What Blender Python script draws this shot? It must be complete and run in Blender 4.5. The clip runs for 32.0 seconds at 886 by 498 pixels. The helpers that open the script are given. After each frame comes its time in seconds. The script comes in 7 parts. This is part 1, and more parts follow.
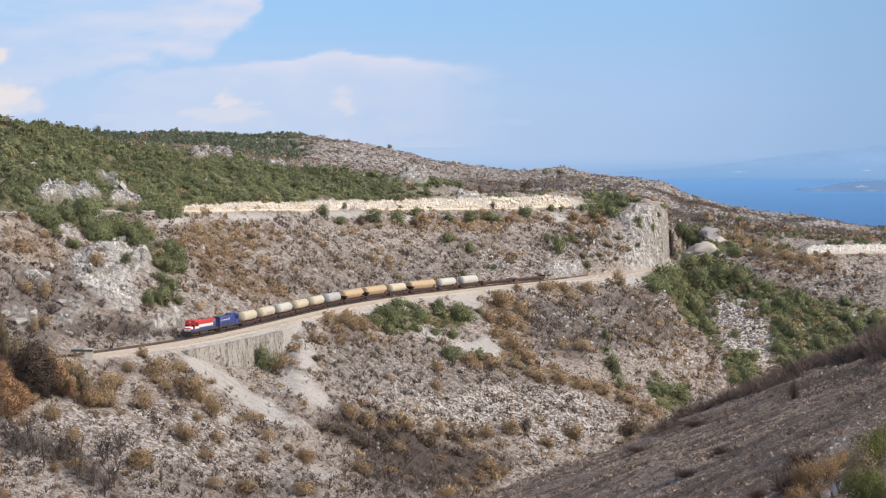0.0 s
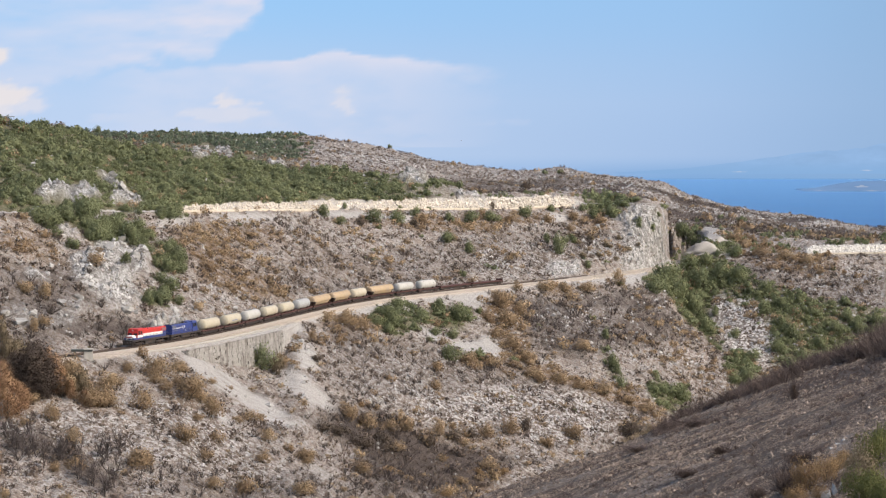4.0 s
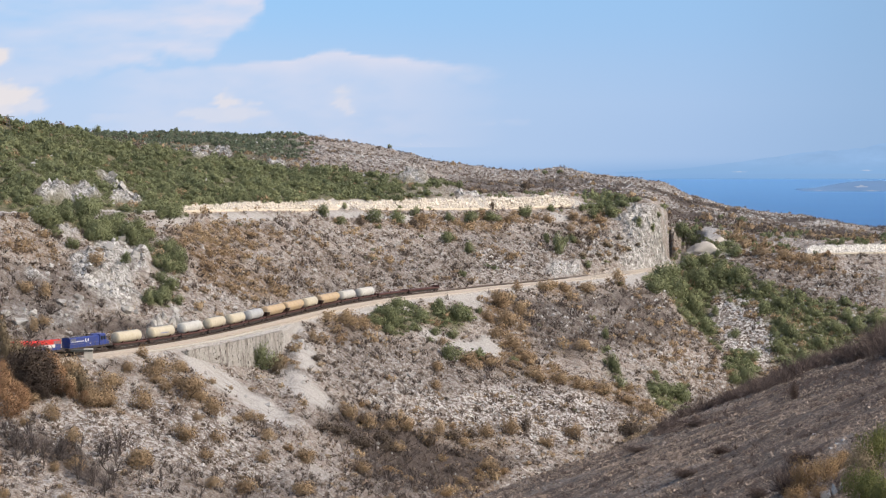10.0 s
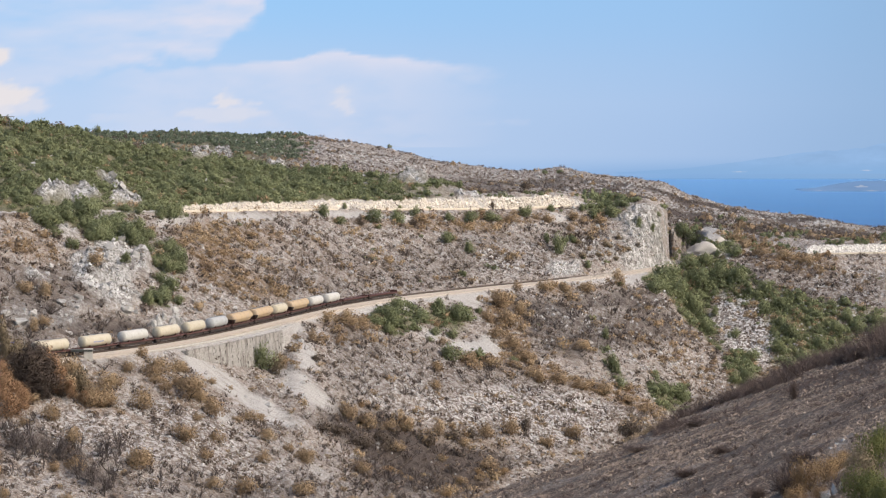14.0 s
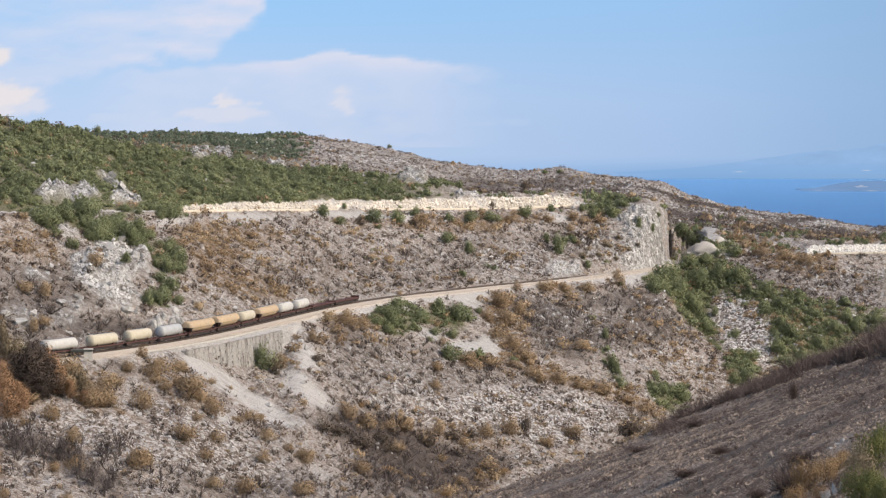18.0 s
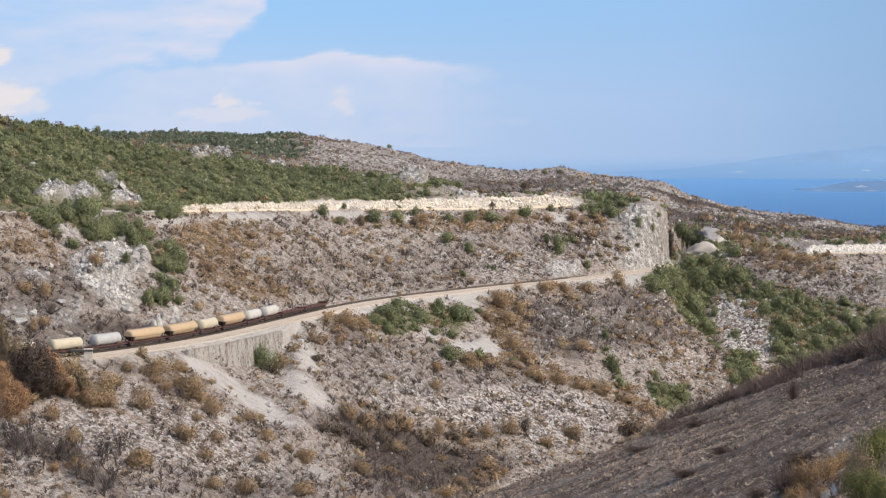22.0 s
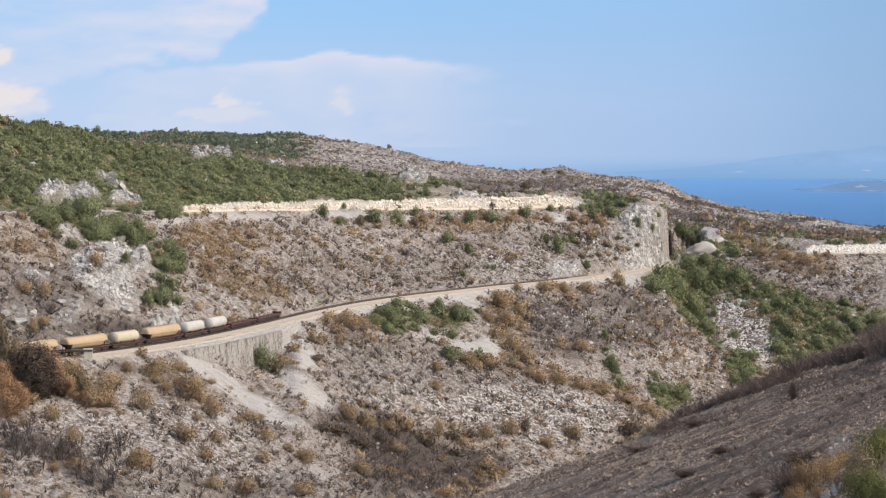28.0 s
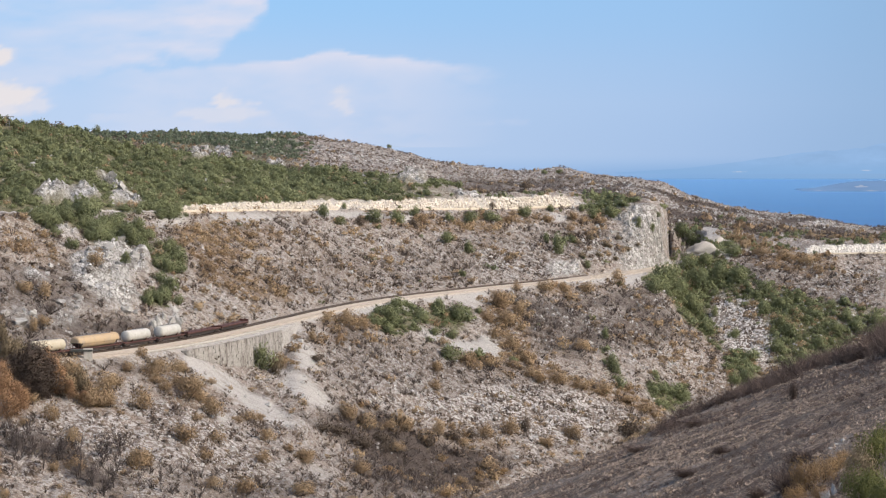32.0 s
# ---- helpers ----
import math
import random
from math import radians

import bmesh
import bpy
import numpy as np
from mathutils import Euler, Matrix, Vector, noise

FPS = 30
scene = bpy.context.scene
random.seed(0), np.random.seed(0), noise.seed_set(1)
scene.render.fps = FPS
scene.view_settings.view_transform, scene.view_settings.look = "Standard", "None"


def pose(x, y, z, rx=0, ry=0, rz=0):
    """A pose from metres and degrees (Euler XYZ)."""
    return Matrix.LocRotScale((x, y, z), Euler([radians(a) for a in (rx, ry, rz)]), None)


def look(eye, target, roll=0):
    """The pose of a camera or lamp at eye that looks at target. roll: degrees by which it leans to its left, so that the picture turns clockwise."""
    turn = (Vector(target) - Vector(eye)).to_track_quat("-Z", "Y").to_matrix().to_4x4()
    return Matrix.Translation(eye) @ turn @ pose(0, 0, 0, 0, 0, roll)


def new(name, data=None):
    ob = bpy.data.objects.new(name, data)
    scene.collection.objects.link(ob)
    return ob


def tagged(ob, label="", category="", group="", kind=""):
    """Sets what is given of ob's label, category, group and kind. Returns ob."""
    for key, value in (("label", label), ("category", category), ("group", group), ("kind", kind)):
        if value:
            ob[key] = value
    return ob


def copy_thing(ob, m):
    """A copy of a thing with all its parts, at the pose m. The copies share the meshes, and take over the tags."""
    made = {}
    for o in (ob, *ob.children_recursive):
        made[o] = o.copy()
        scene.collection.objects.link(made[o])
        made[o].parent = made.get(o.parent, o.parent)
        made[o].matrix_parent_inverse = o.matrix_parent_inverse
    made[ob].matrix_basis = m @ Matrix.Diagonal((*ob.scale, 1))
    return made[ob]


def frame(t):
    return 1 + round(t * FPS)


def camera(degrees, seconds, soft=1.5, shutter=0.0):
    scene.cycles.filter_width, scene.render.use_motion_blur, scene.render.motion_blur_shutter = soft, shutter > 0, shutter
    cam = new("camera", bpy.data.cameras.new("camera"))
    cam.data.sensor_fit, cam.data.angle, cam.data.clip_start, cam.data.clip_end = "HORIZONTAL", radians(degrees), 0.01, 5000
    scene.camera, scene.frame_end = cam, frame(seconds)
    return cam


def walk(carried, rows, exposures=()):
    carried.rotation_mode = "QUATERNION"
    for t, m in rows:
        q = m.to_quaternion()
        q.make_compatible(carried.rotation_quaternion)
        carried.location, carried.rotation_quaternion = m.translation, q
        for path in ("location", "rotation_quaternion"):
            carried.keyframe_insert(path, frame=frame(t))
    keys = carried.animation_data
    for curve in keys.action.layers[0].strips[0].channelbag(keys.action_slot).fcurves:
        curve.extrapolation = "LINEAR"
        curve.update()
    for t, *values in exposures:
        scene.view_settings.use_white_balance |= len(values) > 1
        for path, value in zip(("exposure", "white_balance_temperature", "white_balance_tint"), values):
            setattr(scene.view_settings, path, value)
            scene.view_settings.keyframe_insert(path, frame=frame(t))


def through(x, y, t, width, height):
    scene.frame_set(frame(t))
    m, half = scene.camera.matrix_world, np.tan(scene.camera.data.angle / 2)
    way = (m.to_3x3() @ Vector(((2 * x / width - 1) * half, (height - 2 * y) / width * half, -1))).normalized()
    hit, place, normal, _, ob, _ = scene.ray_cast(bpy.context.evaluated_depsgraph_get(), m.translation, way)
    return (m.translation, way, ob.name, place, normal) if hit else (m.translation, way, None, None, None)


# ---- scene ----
cam = camera(19.83, 32.0, 1.22)
walk(cam, [(0.0, pose(0, 0, 60, 87.204, 0, 0.0)), (32.0, pose(0, 0, 60, 87.204, 0, -0.012))],
     exposures=[(0.0, 0.43), (32.0, 0.43)])

# ---- light: afternoon sun behind the camera's right shoulder, clear hazy sky ----
SUN_EL, SUN_AZ = radians(40), radians(118)
world = bpy.data.worlds.new("sky")
world.use_nodes = True
scene.world = world
_sky = world.node_tree.nodes.new("ShaderNodeTexSky")
_sky.sky_type, _sky.sun_disc = "NISHITA", False
_sky.sun_elevation, _sky.sun_rotation = SUN_EL, SUN_AZ
_sky.dust_density = 2.5
_bg = world.node_tree.nodes["Background"]
_bg.inputs["Strength"].default_value = 0.15
world.node_tree.links.new(_sky.outputs[0], _bg.inputs[0])
_sun = bpy.data.lights.new("sun", "SUN")
_sun.energy, _sun.angle, _sun.color = 2.2, radians(0.6), (1.0, 0.90, 0.775)
sun = new("sun", _sun)
_to = Vector((math.sin(SUN_AZ) * math.cos(SUN_EL), math.cos(SUN_AZ) * math.cos(SUN_EL), math.sin(SUN_EL)))
sun.matrix_world = look(_to * 500 + Vector((0, 600, 0)), (0, 600, 0))



# ---- materials ----
class Nodes:
    """Short hand for building one node material."""

    def __init__(self, name, rough=0.8, metal=0.0):
        self.mat = bpy.data.materials.new(name)
        self.mat.use_nodes = True
        self.tree = self.mat.node_tree
        self.bsdf = self.tree.nodes["Principled BSDF"]
        self.bsdf.inputs["Roughness"].default_value = rough
        self.bsdf.inputs["Metallic"].default_value = metal
        self.bsdf.inputs["Specular IOR Level"].default_value = 0.25
        self.coord = None

    def node(self, kind, **sets):
        n = self.tree.nodes.new(kind)
        for k, v in sets.items():
            n.inputs[k.replace("_", " ")].default_value = v
        return n

    def link(self, a, b):
        self.tree.links.new(a, b)

    def place(self):
        if self.coord is None:
            self.coord = self.tree.nodes.new("ShaderNodeTexCoord").outputs["Object"]
        return self.coord

    def noise(self, scale, detail=4, rough=0.6, stretch=None, distort=0.0, along=None):
        n = self.node("ShaderNodeTexNoise", Scale=scale, Detail=detail, Roughness=rough, Distortion=distort)
        src = self.place()
        if stretch:
            m = self.tree.nodes.new("ShaderNodeMapping")
            m.inputs["Scale"].default_value = stretch
            self.link(src, m.inputs["Vector"])
            src = m.outputs[0]
        if along:
            # drawn out along a direction of the slope
            dot, part_of, rest = [self.tree.nodes.new("ShaderNodeVectorMath") for _ in range(3)]
            dot.operation, part_of.operation, rest.operation = "DOT_PRODUCT", "SCALE", "SUBTRACT"
            dot.inputs[1].default_value = along
            part_of.inputs[0].default_value = tuple(0.86 * a for a in along)
            self.link(src, dot.inputs[0])
            self.link(dot.outputs["Value"], part_of.inputs["Scale"])
            self.link(src, rest.inputs[0])
            self.link(part_of.outputs[0], rest.inputs[1])
            src = rest.outputs[0]
        self.link(src, n.inputs["Vector"])
        return n.outputs["Fac"]

    def cells(self, scale, stretch=None):
        """A chance value for each cell of broken stone, and how near its edge is."""
        n = self.node("ShaderNodeTexVoronoi", Scale=scale)
        e = self.node("ShaderNodeTexVoronoi", Scale=scale)
        e.feature = "DISTANCE_TO_EDGE"
        for v in (n, e):
            self.link(self.place(), v.inputs["Vector"])
        sep = self.tree.nodes.new("ShaderNodeSeparateColor")
        self.link(n.outputs["Color"], sep.inputs[0])
        return sep.outputs[0], e.outputs["Distance"]

    def ramp(self, fac, stops):
        r = self.tree.nodes.new("ShaderNodeValToRGB")
        e = r.color_ramp.elements
        while len(e) < len(stops):
            e.new(0.5)
        for el, (p, c) in zip(e, stops):
            el.position = p
            el.color = (*c, 1) if len(c) == 3 else c
        self.link(fac, r.inputs[0])
        return r.outputs[0]

    def mask(self, fac, lo, hi):
        r = self.tree.nodes.new("ShaderNodeMapRange")
        r.interpolation_type = "SMOOTHSTEP"
        r.inputs[1].default_value, r.inputs[2].default_value = lo, hi
        self.link(fac, r.inputs[0])
        return r.outputs[0]

    def mix(self, fac, a, b, kind="MIX"):
        m = self.tree.nodes.new("ShaderNodeMix")
        m.data_type, m.blend_type = "RGBA", kind
        for sock, v in ((m.inputs[0], fac), (m.inputs[6], a), (m.inputs[7], b)):
            if isinstance(v, (int, float)):
                sock.default_value = v
            elif isinstance(v, tuple):
                sock.default_value = (*v, 1)
            else:
                self.link(v, sock)
        return m.outputs[2]

    def math(self, op, a, b):
        m = self.tree.nodes.new("ShaderNodeMath")
        m.operation = op
        for sock, v in zip(m.inputs, (a, b)):
            if isinstance(v, (int, float)):
                sock.default_value = v
            else:
                self.link(v, sock)
        return m.outputs[0]

    def attr(self, name):
        a = self.tree.nodes.new("ShaderNodeAttribute")
        a.attribute_name = name
        return a.outputs["Fac"]

    def bump(self, height, strength, distance):
        b = self.node("ShaderNodeBump", Strength=strength, Distance=distance)
        self.link(height, b.inputs["Height"])
        self.link(b.outputs[0], self.bsdf.inputs["Normal"])

    def done(self, colour):
        if isinstance(colour, tuple):
            self.bsdf.inputs["Base Color"].default_value = (*colour, 1)
        else:
            self.link(colour, self.bsdf.inputs["Base Color"])
        return self.mat


def ground_material():
    m = Nodes("stony_ground", 0.95)
    big, mid, fine = m.noise(0.045, 4), m.noise(0.3, 5, 0.7), m.noise(1.1, 4, 0.75)
    grit = m.noise(2.6, 4, 0.8)
    streak = m.noise(0.55, 6, 0.7, None, 0.5, (0.84, 0.31, -0.445))
    furrow = m.noise(1.3, 5, 0.75, None, 0.4, (0.84, 0.31, -0.445))
    chip, _ = m.cells(1.5)
    grain, _ = m.cells(2.9)
    block, _ = m.cells(0.42)
    soil = m.ramp(big, [(0.3, (0.23, 0.175, 0.136)), (0.55, (0.295, 0.242, 0.20)), (0.75, (0.255, 0.19, 0.14))])
    soil = m.mix(m.math("MULTIPLY", m.mask(m.noise(0.75, 4, 0.7), 0.47, 0.57), 0.75), soil, (0.17, 0.126, 0.097))
    # stones of two sizes lie in the soil, with ash and dark litter between them
    soil = m.mix(m.mask(furrow, 0.52, 0.60), soil, (0.13, 0.098, 0.080))
    soil = m.mix(m.math("MULTIPLY", m.mask(grain, 0.62, 0.70), m.mask(grit, 0.36, 0.52)), soil, (0.40, 0.352, 0.31))
    # streaks of ash, darkened further to paint in the shade of small ledges
    ash = m.mix(m.math("MULTIPLY", m.mask(streak, 0.52, 0.61), 0.7), soil, (0.115, 0.093, 0.082))
    stony = m.math("MULTIPLY", m.mask(chip, 0.50, 0.58), m.mask(mid, 0.40, 0.56))
    stones = m.mix(m.math("MULTIPLY", stony, 0.72), ash, (0.45, 0.427, 0.40))
    stones = m.mix(m.math("MULTIPLY", m.mask(m.noise(0.16, 5, 0.7), 0.52, 0.66), 0.35), stones, (0.40, 0.38, 0.355))
    rock = m.ramp(m.math("ADD", m.math("MULTIPLY", fine, 0.55), m.math("MULTIPLY", block, 0.45)), [(0.25, (0.26, 0.248, 0.23)), (0.42, (0.46, 0.447, 0.425)), (0.7, (0.66, 0.645, 0.62))])
    rock = m.mix(m.mask(m.noise(0.7, 5, 0.7, None, 1.2), 0.52, 0.62), rock, (0.16, 0.146, 0.132))
    for size, wide in ((0.28, 0.020), (0.8, 0.026)):
        gap = m.math("ABSOLUTE", m.math("SUBTRACT", m.noise(size, 4, 0.65, None, 1.0), 0.5), 0)
        rock = m.mix(m.mask(gap, wide, 0.3 * wide), rock, (0.12, 0.107, 0.095))
    scree = m.ramp(m.noise(2.5, 4, 0.8), [(0.3, (0.35, 0.325, 0.30)), (0.7, (0.54, 0.51, 0.475))])
    scree = m.mix(m.math("MULTIPLY", m.mask(streak, 0.50, 0.62), 0.45), scree, (0.27, 0.24, 0.21))
    # the burnt near slope: small angular stones over soot, with painted shade between them
    pebble, rim = m.cells(4.0)
    char = m.ramp(pebble, [(0.15, (0.092, 0.061, 0.043)), (0.5, (0.225, 0.158, 0.112)), (0.9, (0.40, 0.302, 0.226))])
    char = m.mix(m.mask(rim, 0.13, 0.04), char, (0.048, 0.031, 0.022))
    # dark bands along the brow: charcoal streaks and its shadow lines, painted together
    band = m.noise(0.30, 5, 0.7, None, 0.6, (0.475, 0.877, 0.07))
    char = m.mix(m.math("MULTIPLY", m.mask(band, 0.48, 0.56), 0.8), char, (0.072, 0.050, 0.037))
    char = m.mix(m.math("MULTIPLY", m.mask(grit, 0.52, 0.66), m.mask(m.noise(0.12, 4, 0.7), 0.45, 0.62)), char, (0.37, 0.30, 0.24))
    soot = m.ramp(m.math("ADD", m.math("MULTIPLY", mid, 0.5), m.math("MULTIPLY", grit, 0.5)), [(0.35, (0.045, 0.034, 0.029)), (0.65, (0.125, 0.098, 0.083))])
    rust = m.ramp(m.math("ADD", m.math("MULTIPLY", mid, 0.5), m.math("MULTIPLY", grit, 0.5)), [(0.35, (0.105, 0.066, 0.040)), (0.65, (0.28, 0.19, 0.115))])
    turf = m.ramp(mid, [(0.35, (0.10, 0.10, 0.05)), (0.65, (0.19, 0.17, 0.10))])
    gravel = m.ramp(fine, [(0.3, (0.46, 0.375, 0.285)), (0.7, (0.64, 0.55, 0.44))])
    gravel = m.mix(m.math("MULTIPLY", m.mask(mid, 0.50, 0.62), 0.45), gravel, (0.34, 0.285, 0.225))
    white = m.mask(m.math("ADD", m.math("MULTIPLY", m.noise(0.95, 5, 0.75, None, 0.6, (0.84, 0.31, -0.445)), 0.5), m.math("MULTIPLY", chip, 0.36)), 0.44, 0.49)
    between = m.mix(m.math("MULTIPLY", m.attr("rubble"), m.mask(m.noise(0.8, 4, 0.7), 0.36, 0.50)), stones, (0.14, 0.107, 0.087))
    c = m.mix(m.math("MULTIPLY", m.attr("rubble"), white), between, m.mix(fine, (0.46, 0.435, 0.405), (0.72, 0.695, 0.66)))
    c = m.mix(m.attr("turf"), c, turf)
    c = m.mix(m.math("MULTIPLY", m.attr("rust"), m.mask(streak, 0.35, 0.6)), c, rust)
    c = m.mix(m.math("MULTIPLY", m.attr("char"), 0.95), c, char)
    c = m.mix(m.math("MULTIPLY", m.attr("soot"), m.mask(streak, 0.15, 0.42)), c, soot)
    c = m.mix(m.math("MULTIPLY", m.attr("rock"), m.mask(streak, 0.66, 0.52)), c, rock)
    c = m.mix(m.attr("scree"), c, scree)
    c = m.mix(m.attr("gravel"), c, gravel)
    h = m.math("ADD", m.math("MULTIPLY", mid, 0.75), m.math("MULTIPLY", fine, 0.6))
    h = m.math("ADD", h, m.math("MULTIPLY", block, 0.5))
    h = m.math("ADD", h, m.math("MULTIPLY", chip, 0.25))
    m.bump(h, 1.0, 1.0)
    return m.done(c)


def leaf_material(name, dark, light, rough=0.75, through=0.3):
    m = Nodes(name, rough)
    geo = m.tree.nodes.new("ShaderNodeNewGeometry")
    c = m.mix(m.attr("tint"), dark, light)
    c = m.mix(m.math("MULTIPLY", geo.outputs["Random Per Island"], 0.3), c, tuple(0.6 * a for a in dark))
    if through:
        t = m.tree.nodes.new("ShaderNodeBsdfTranslucent")
        s = m.tree.nodes.new("ShaderNodeMixShader")
        s.inputs[0].default_value = through
        m.link(c, t.inputs[0])
        m.link(m.bsdf.outputs[0], s.inputs[1])
        m.link(t.outputs[0], s.inputs[2])
        m.link(s.outputs[0], m.tree.nodes["Material Output"].inputs[0])
    return m.done(c)


def plain(name, colour, rough=0.6, metal=0.0, dirt=(0.10, 0.085, 0.07), amount=0.35, scale=1.2):
    """Paint or metal with stains, streaks and a little relief."""
    m = Nodes(name, rough, metal)
    a, b = m.noise(scale, 5, 0.65), m.noise(scale * 6, 3, 0.7, (1, 1, 0.25))
    stain = m.math("MULTIPLY", m.mask(m.math("ADD", m.math("MULTIPLY", a, 0.65), m.math("MULTIPLY", b, 0.35)), 0.42, 0.66), amount)
    c = m.mix(stain, colour, dirt)
    m.bump(b, 0.15, 0.01)
    return m.done(c)


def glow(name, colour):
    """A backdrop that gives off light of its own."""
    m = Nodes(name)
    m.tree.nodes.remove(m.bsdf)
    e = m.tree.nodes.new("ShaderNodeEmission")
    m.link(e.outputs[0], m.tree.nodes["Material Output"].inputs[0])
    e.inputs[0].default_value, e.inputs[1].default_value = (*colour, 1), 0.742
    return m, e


GROUND = ground_material()
LEAF_GREEN = leaf_material("green_leaves", (0.160, 0.182, 0.096), (0.312, 0.330, 0.176), 0.75, 0.5)
LEAF_RUST = leaf_material("scorched_leaves", (0.30, 0.208, 0.13), (0.53, 0.395, 0.24), 0.8, 0.44)
LEAF_LIME = leaf_material("fresh_yellow_green_leaves", (0.065, 0.078, 0.028), (0.25, 0.25, 0.085), 0.7, 0.45)
LEAF_GOLD = leaf_material("golden_scorched_leaves", (0.22, 0.14, 0.075), (0.50, 0.34, 0.18), 0.8, 0.42)
LEAF_BROWN = leaf_material("dull_brown_leaves", (0.15, 0.118, 0.08), (0.33, 0.262, 0.165), 0.8, 0.3)
LEAF_ORANGE = leaf_material("fire_reddened_leaves", (0.26, 0.150, 0.088), (0.52, 0.325, 0.18))
# haze painted in: the far pines' leaves are paler and bluer
LEAF_PINE_HAZED = leaf_material("hazed_far_pine_leaves", (0.15, 0.18, 0.12), (0.25, 0.285, 0.195), 0.8, 0.5)
LEAF_DARK = leaf_material("charred_leaves", (0.055, 0.041, 0.034), (0.105, 0.078, 0.061), 0.9, 0)
LEAF_SMOKE = leaf_material("smoke_brown_leaves", (0.085, 0.066, 0.052), (0.21, 0.162, 0.12), 0.9, 0.3)
CHARCOAL = leaf_material("charcoal_twigs", (0.075, 0.060, 0.054), (0.185, 0.152, 0.137), 0.9, 0)
TWIG = leaf_material("burnt_twigs", (0.058, 0.046, 0.040), (0.18, 0.148, 0.129), 0.9, 0)
LITTER = leaf_material("dead_brown_twigs", (0.115, 0.088, 0.072), (0.27, 0.21, 0.168), 0.9, 0.3)
TUFT = leaf_material("dry_grass", (0.13, 0.105, 0.085), (0.40, 0.33, 0.23), 0.9)


def stone_material(name, lo, hi, scale=1.6):
    m = Nodes(name, 0.92)
    a, b = m.noise(scale, 5, 0.7), m.noise(scale * 5, 4, 0.7)
    geo = m.tree.nodes.new("ShaderNodeNewGeometry")
    c = m.ramp(a, [(0.3, lo), (0.62, hi)])
    c = m.mix(m.math("MULTIPLY", geo.outputs["Random Per Island"], 0.3), c, tuple(0.6 * v for v in lo))
    m.bump(b, 0.5, 0.08)
    return m.done(c)


LIMESTONE = stone_material("limestone", (0.33, 0.315, 0.295), (0.56, 0.545, 0.52))
FRESH_ROCK = stone_material("freshly_cut_limestone", (0.44, 0.37, 0.29), (0.80, 0.755, 0.68))


def masonry_material():
    m = Nodes("retaining_wall_stone", 0.92)
    geo = m.tree.nodes.new("ShaderNodeNewGeometry")
    m.coord = geo.outputs["Position"]
    fine, run = m.noise(2.2, 5, 0.75), m.noise(0.9, 5, 0.7, (1, 1, 0.16))
    info = m.tree.nodes.new("ShaderNodeObjectInfo")
    c = m.ramp(fine, [(0.3, (0.27, 0.25, 0.225)), (0.7, (0.44, 0.415, 0.38))])
    c = m.mix(m.math("MULTIPLY", info.outputs["Random"], 0.22), c, (0.22, 0.20, 0.18))
    c = m.mix(m.math("MULTIPLY", m.mask(run, 0.48, 0.60), 0.75), c, (0.14, 0.122, 0.105))
    m.bump(fine, 0.6, 0.15)
    return m.done(c)


MASONRY = masonry_material()
STEEL = plain("rail_steel", (0.10, 0.075, 0.06), 0.5, 0.4, (0.14, 0.07, 0.04), 0.5)
SLEEPER = plain("sleeper_wood", (0.10, 0.075, 0.055), 0.9)
CONCRETE = plain("grey_concrete", (0.47, 0.44, 0.39), 0.9, 0, (0.26, 0.235, 0.2), 0.5, 0.8)
ASPHALT = plain("pale_gravel_road", (0.55, 0.49, 0.40), 0.95, 0, (0.38, 0.335, 0.28), 0.5, 0.3)


# ---- lines of the land, fitted to the camera's view: x, y, z ----
BROW = [(-100.1, 503.1, -48.3), (-58.1, 442.8, -26.8), (-17.2, 417.0, -9.5), (6.0, 406.2, -0.1), (20.5, 422.7, 3.2), (35.3, 430.6, 7.6), (53.8, 465.6, 10.2), (65.3, 473.9, 13.4), (72.7, 453.7, 18.2), (76.8, 438.2, 21.4), (84.9, 393.0, 29.3)]
FLOOR = [(-88.4, 400.0, -9.8), (-81.0, 460.0, -17.7), (-53.2, 490.0, -21.1), (-39.0, 520.0, -24.3), (-28.1, 560.0, -25.7), (-17.7, 590.0, -29.0), (-4.7, 610.0, -33.4), (9.2, 620.0, -38.4), (31.5, 650.0, -38.8), (57.5, 700.0, -40.0), (93.1, 790.0, -40.4), (151.0, 860.0, -35.8), (190.3, 880.0, -32.1)]
THALWEG = [(-93.9, 425.0, -13.2), (-86.1, 489.0, -21.5), (-56.4, 519.0, -23.0), (-42.5, 567.0, -22.6), (-31.9, 635.0, -21.0), (-20.0, 667.0, -26.6), (-5.2, 686.0, -35.2), (10.2, 691.0, -43.4), (35.6, 735.0, -43.4), (66.2, 807.0, -41.7), (91.8, 880.0, -41.0), (109.5, 930.0, -39.0), (131.0, 950.0, -39.4), (172.8, 985.0, -36.4), (216.1, 1000.0, -28.9)]
ROAD = [(-142.7, 650.0, 37.1), (-118.6, 678.0, 36.3), (-101.4, 717.0, 35.2), (-83.6, 774.0, 33.4), (-62.7, 841.0, 31.5), (-37.4, 910.0, 29.4), (-7.2, 955.0, 28.1), (25.9, 1002.0, 26.7), (50.1, 1039.0, 26.7), (65.0, 1056.0, 27.1), (85.7, 1050.0, 27.3), (93.9, 1058.0, 24.6), (96.7, 1072.0, 5.0), (112.7, 1084.0, 10.2), (133.9, 1060.0, 5.6), (158.4, 1065.0, 5.6), (187.5, 1071.0, 5.8), (232.9, 1080.0, 6.3)]
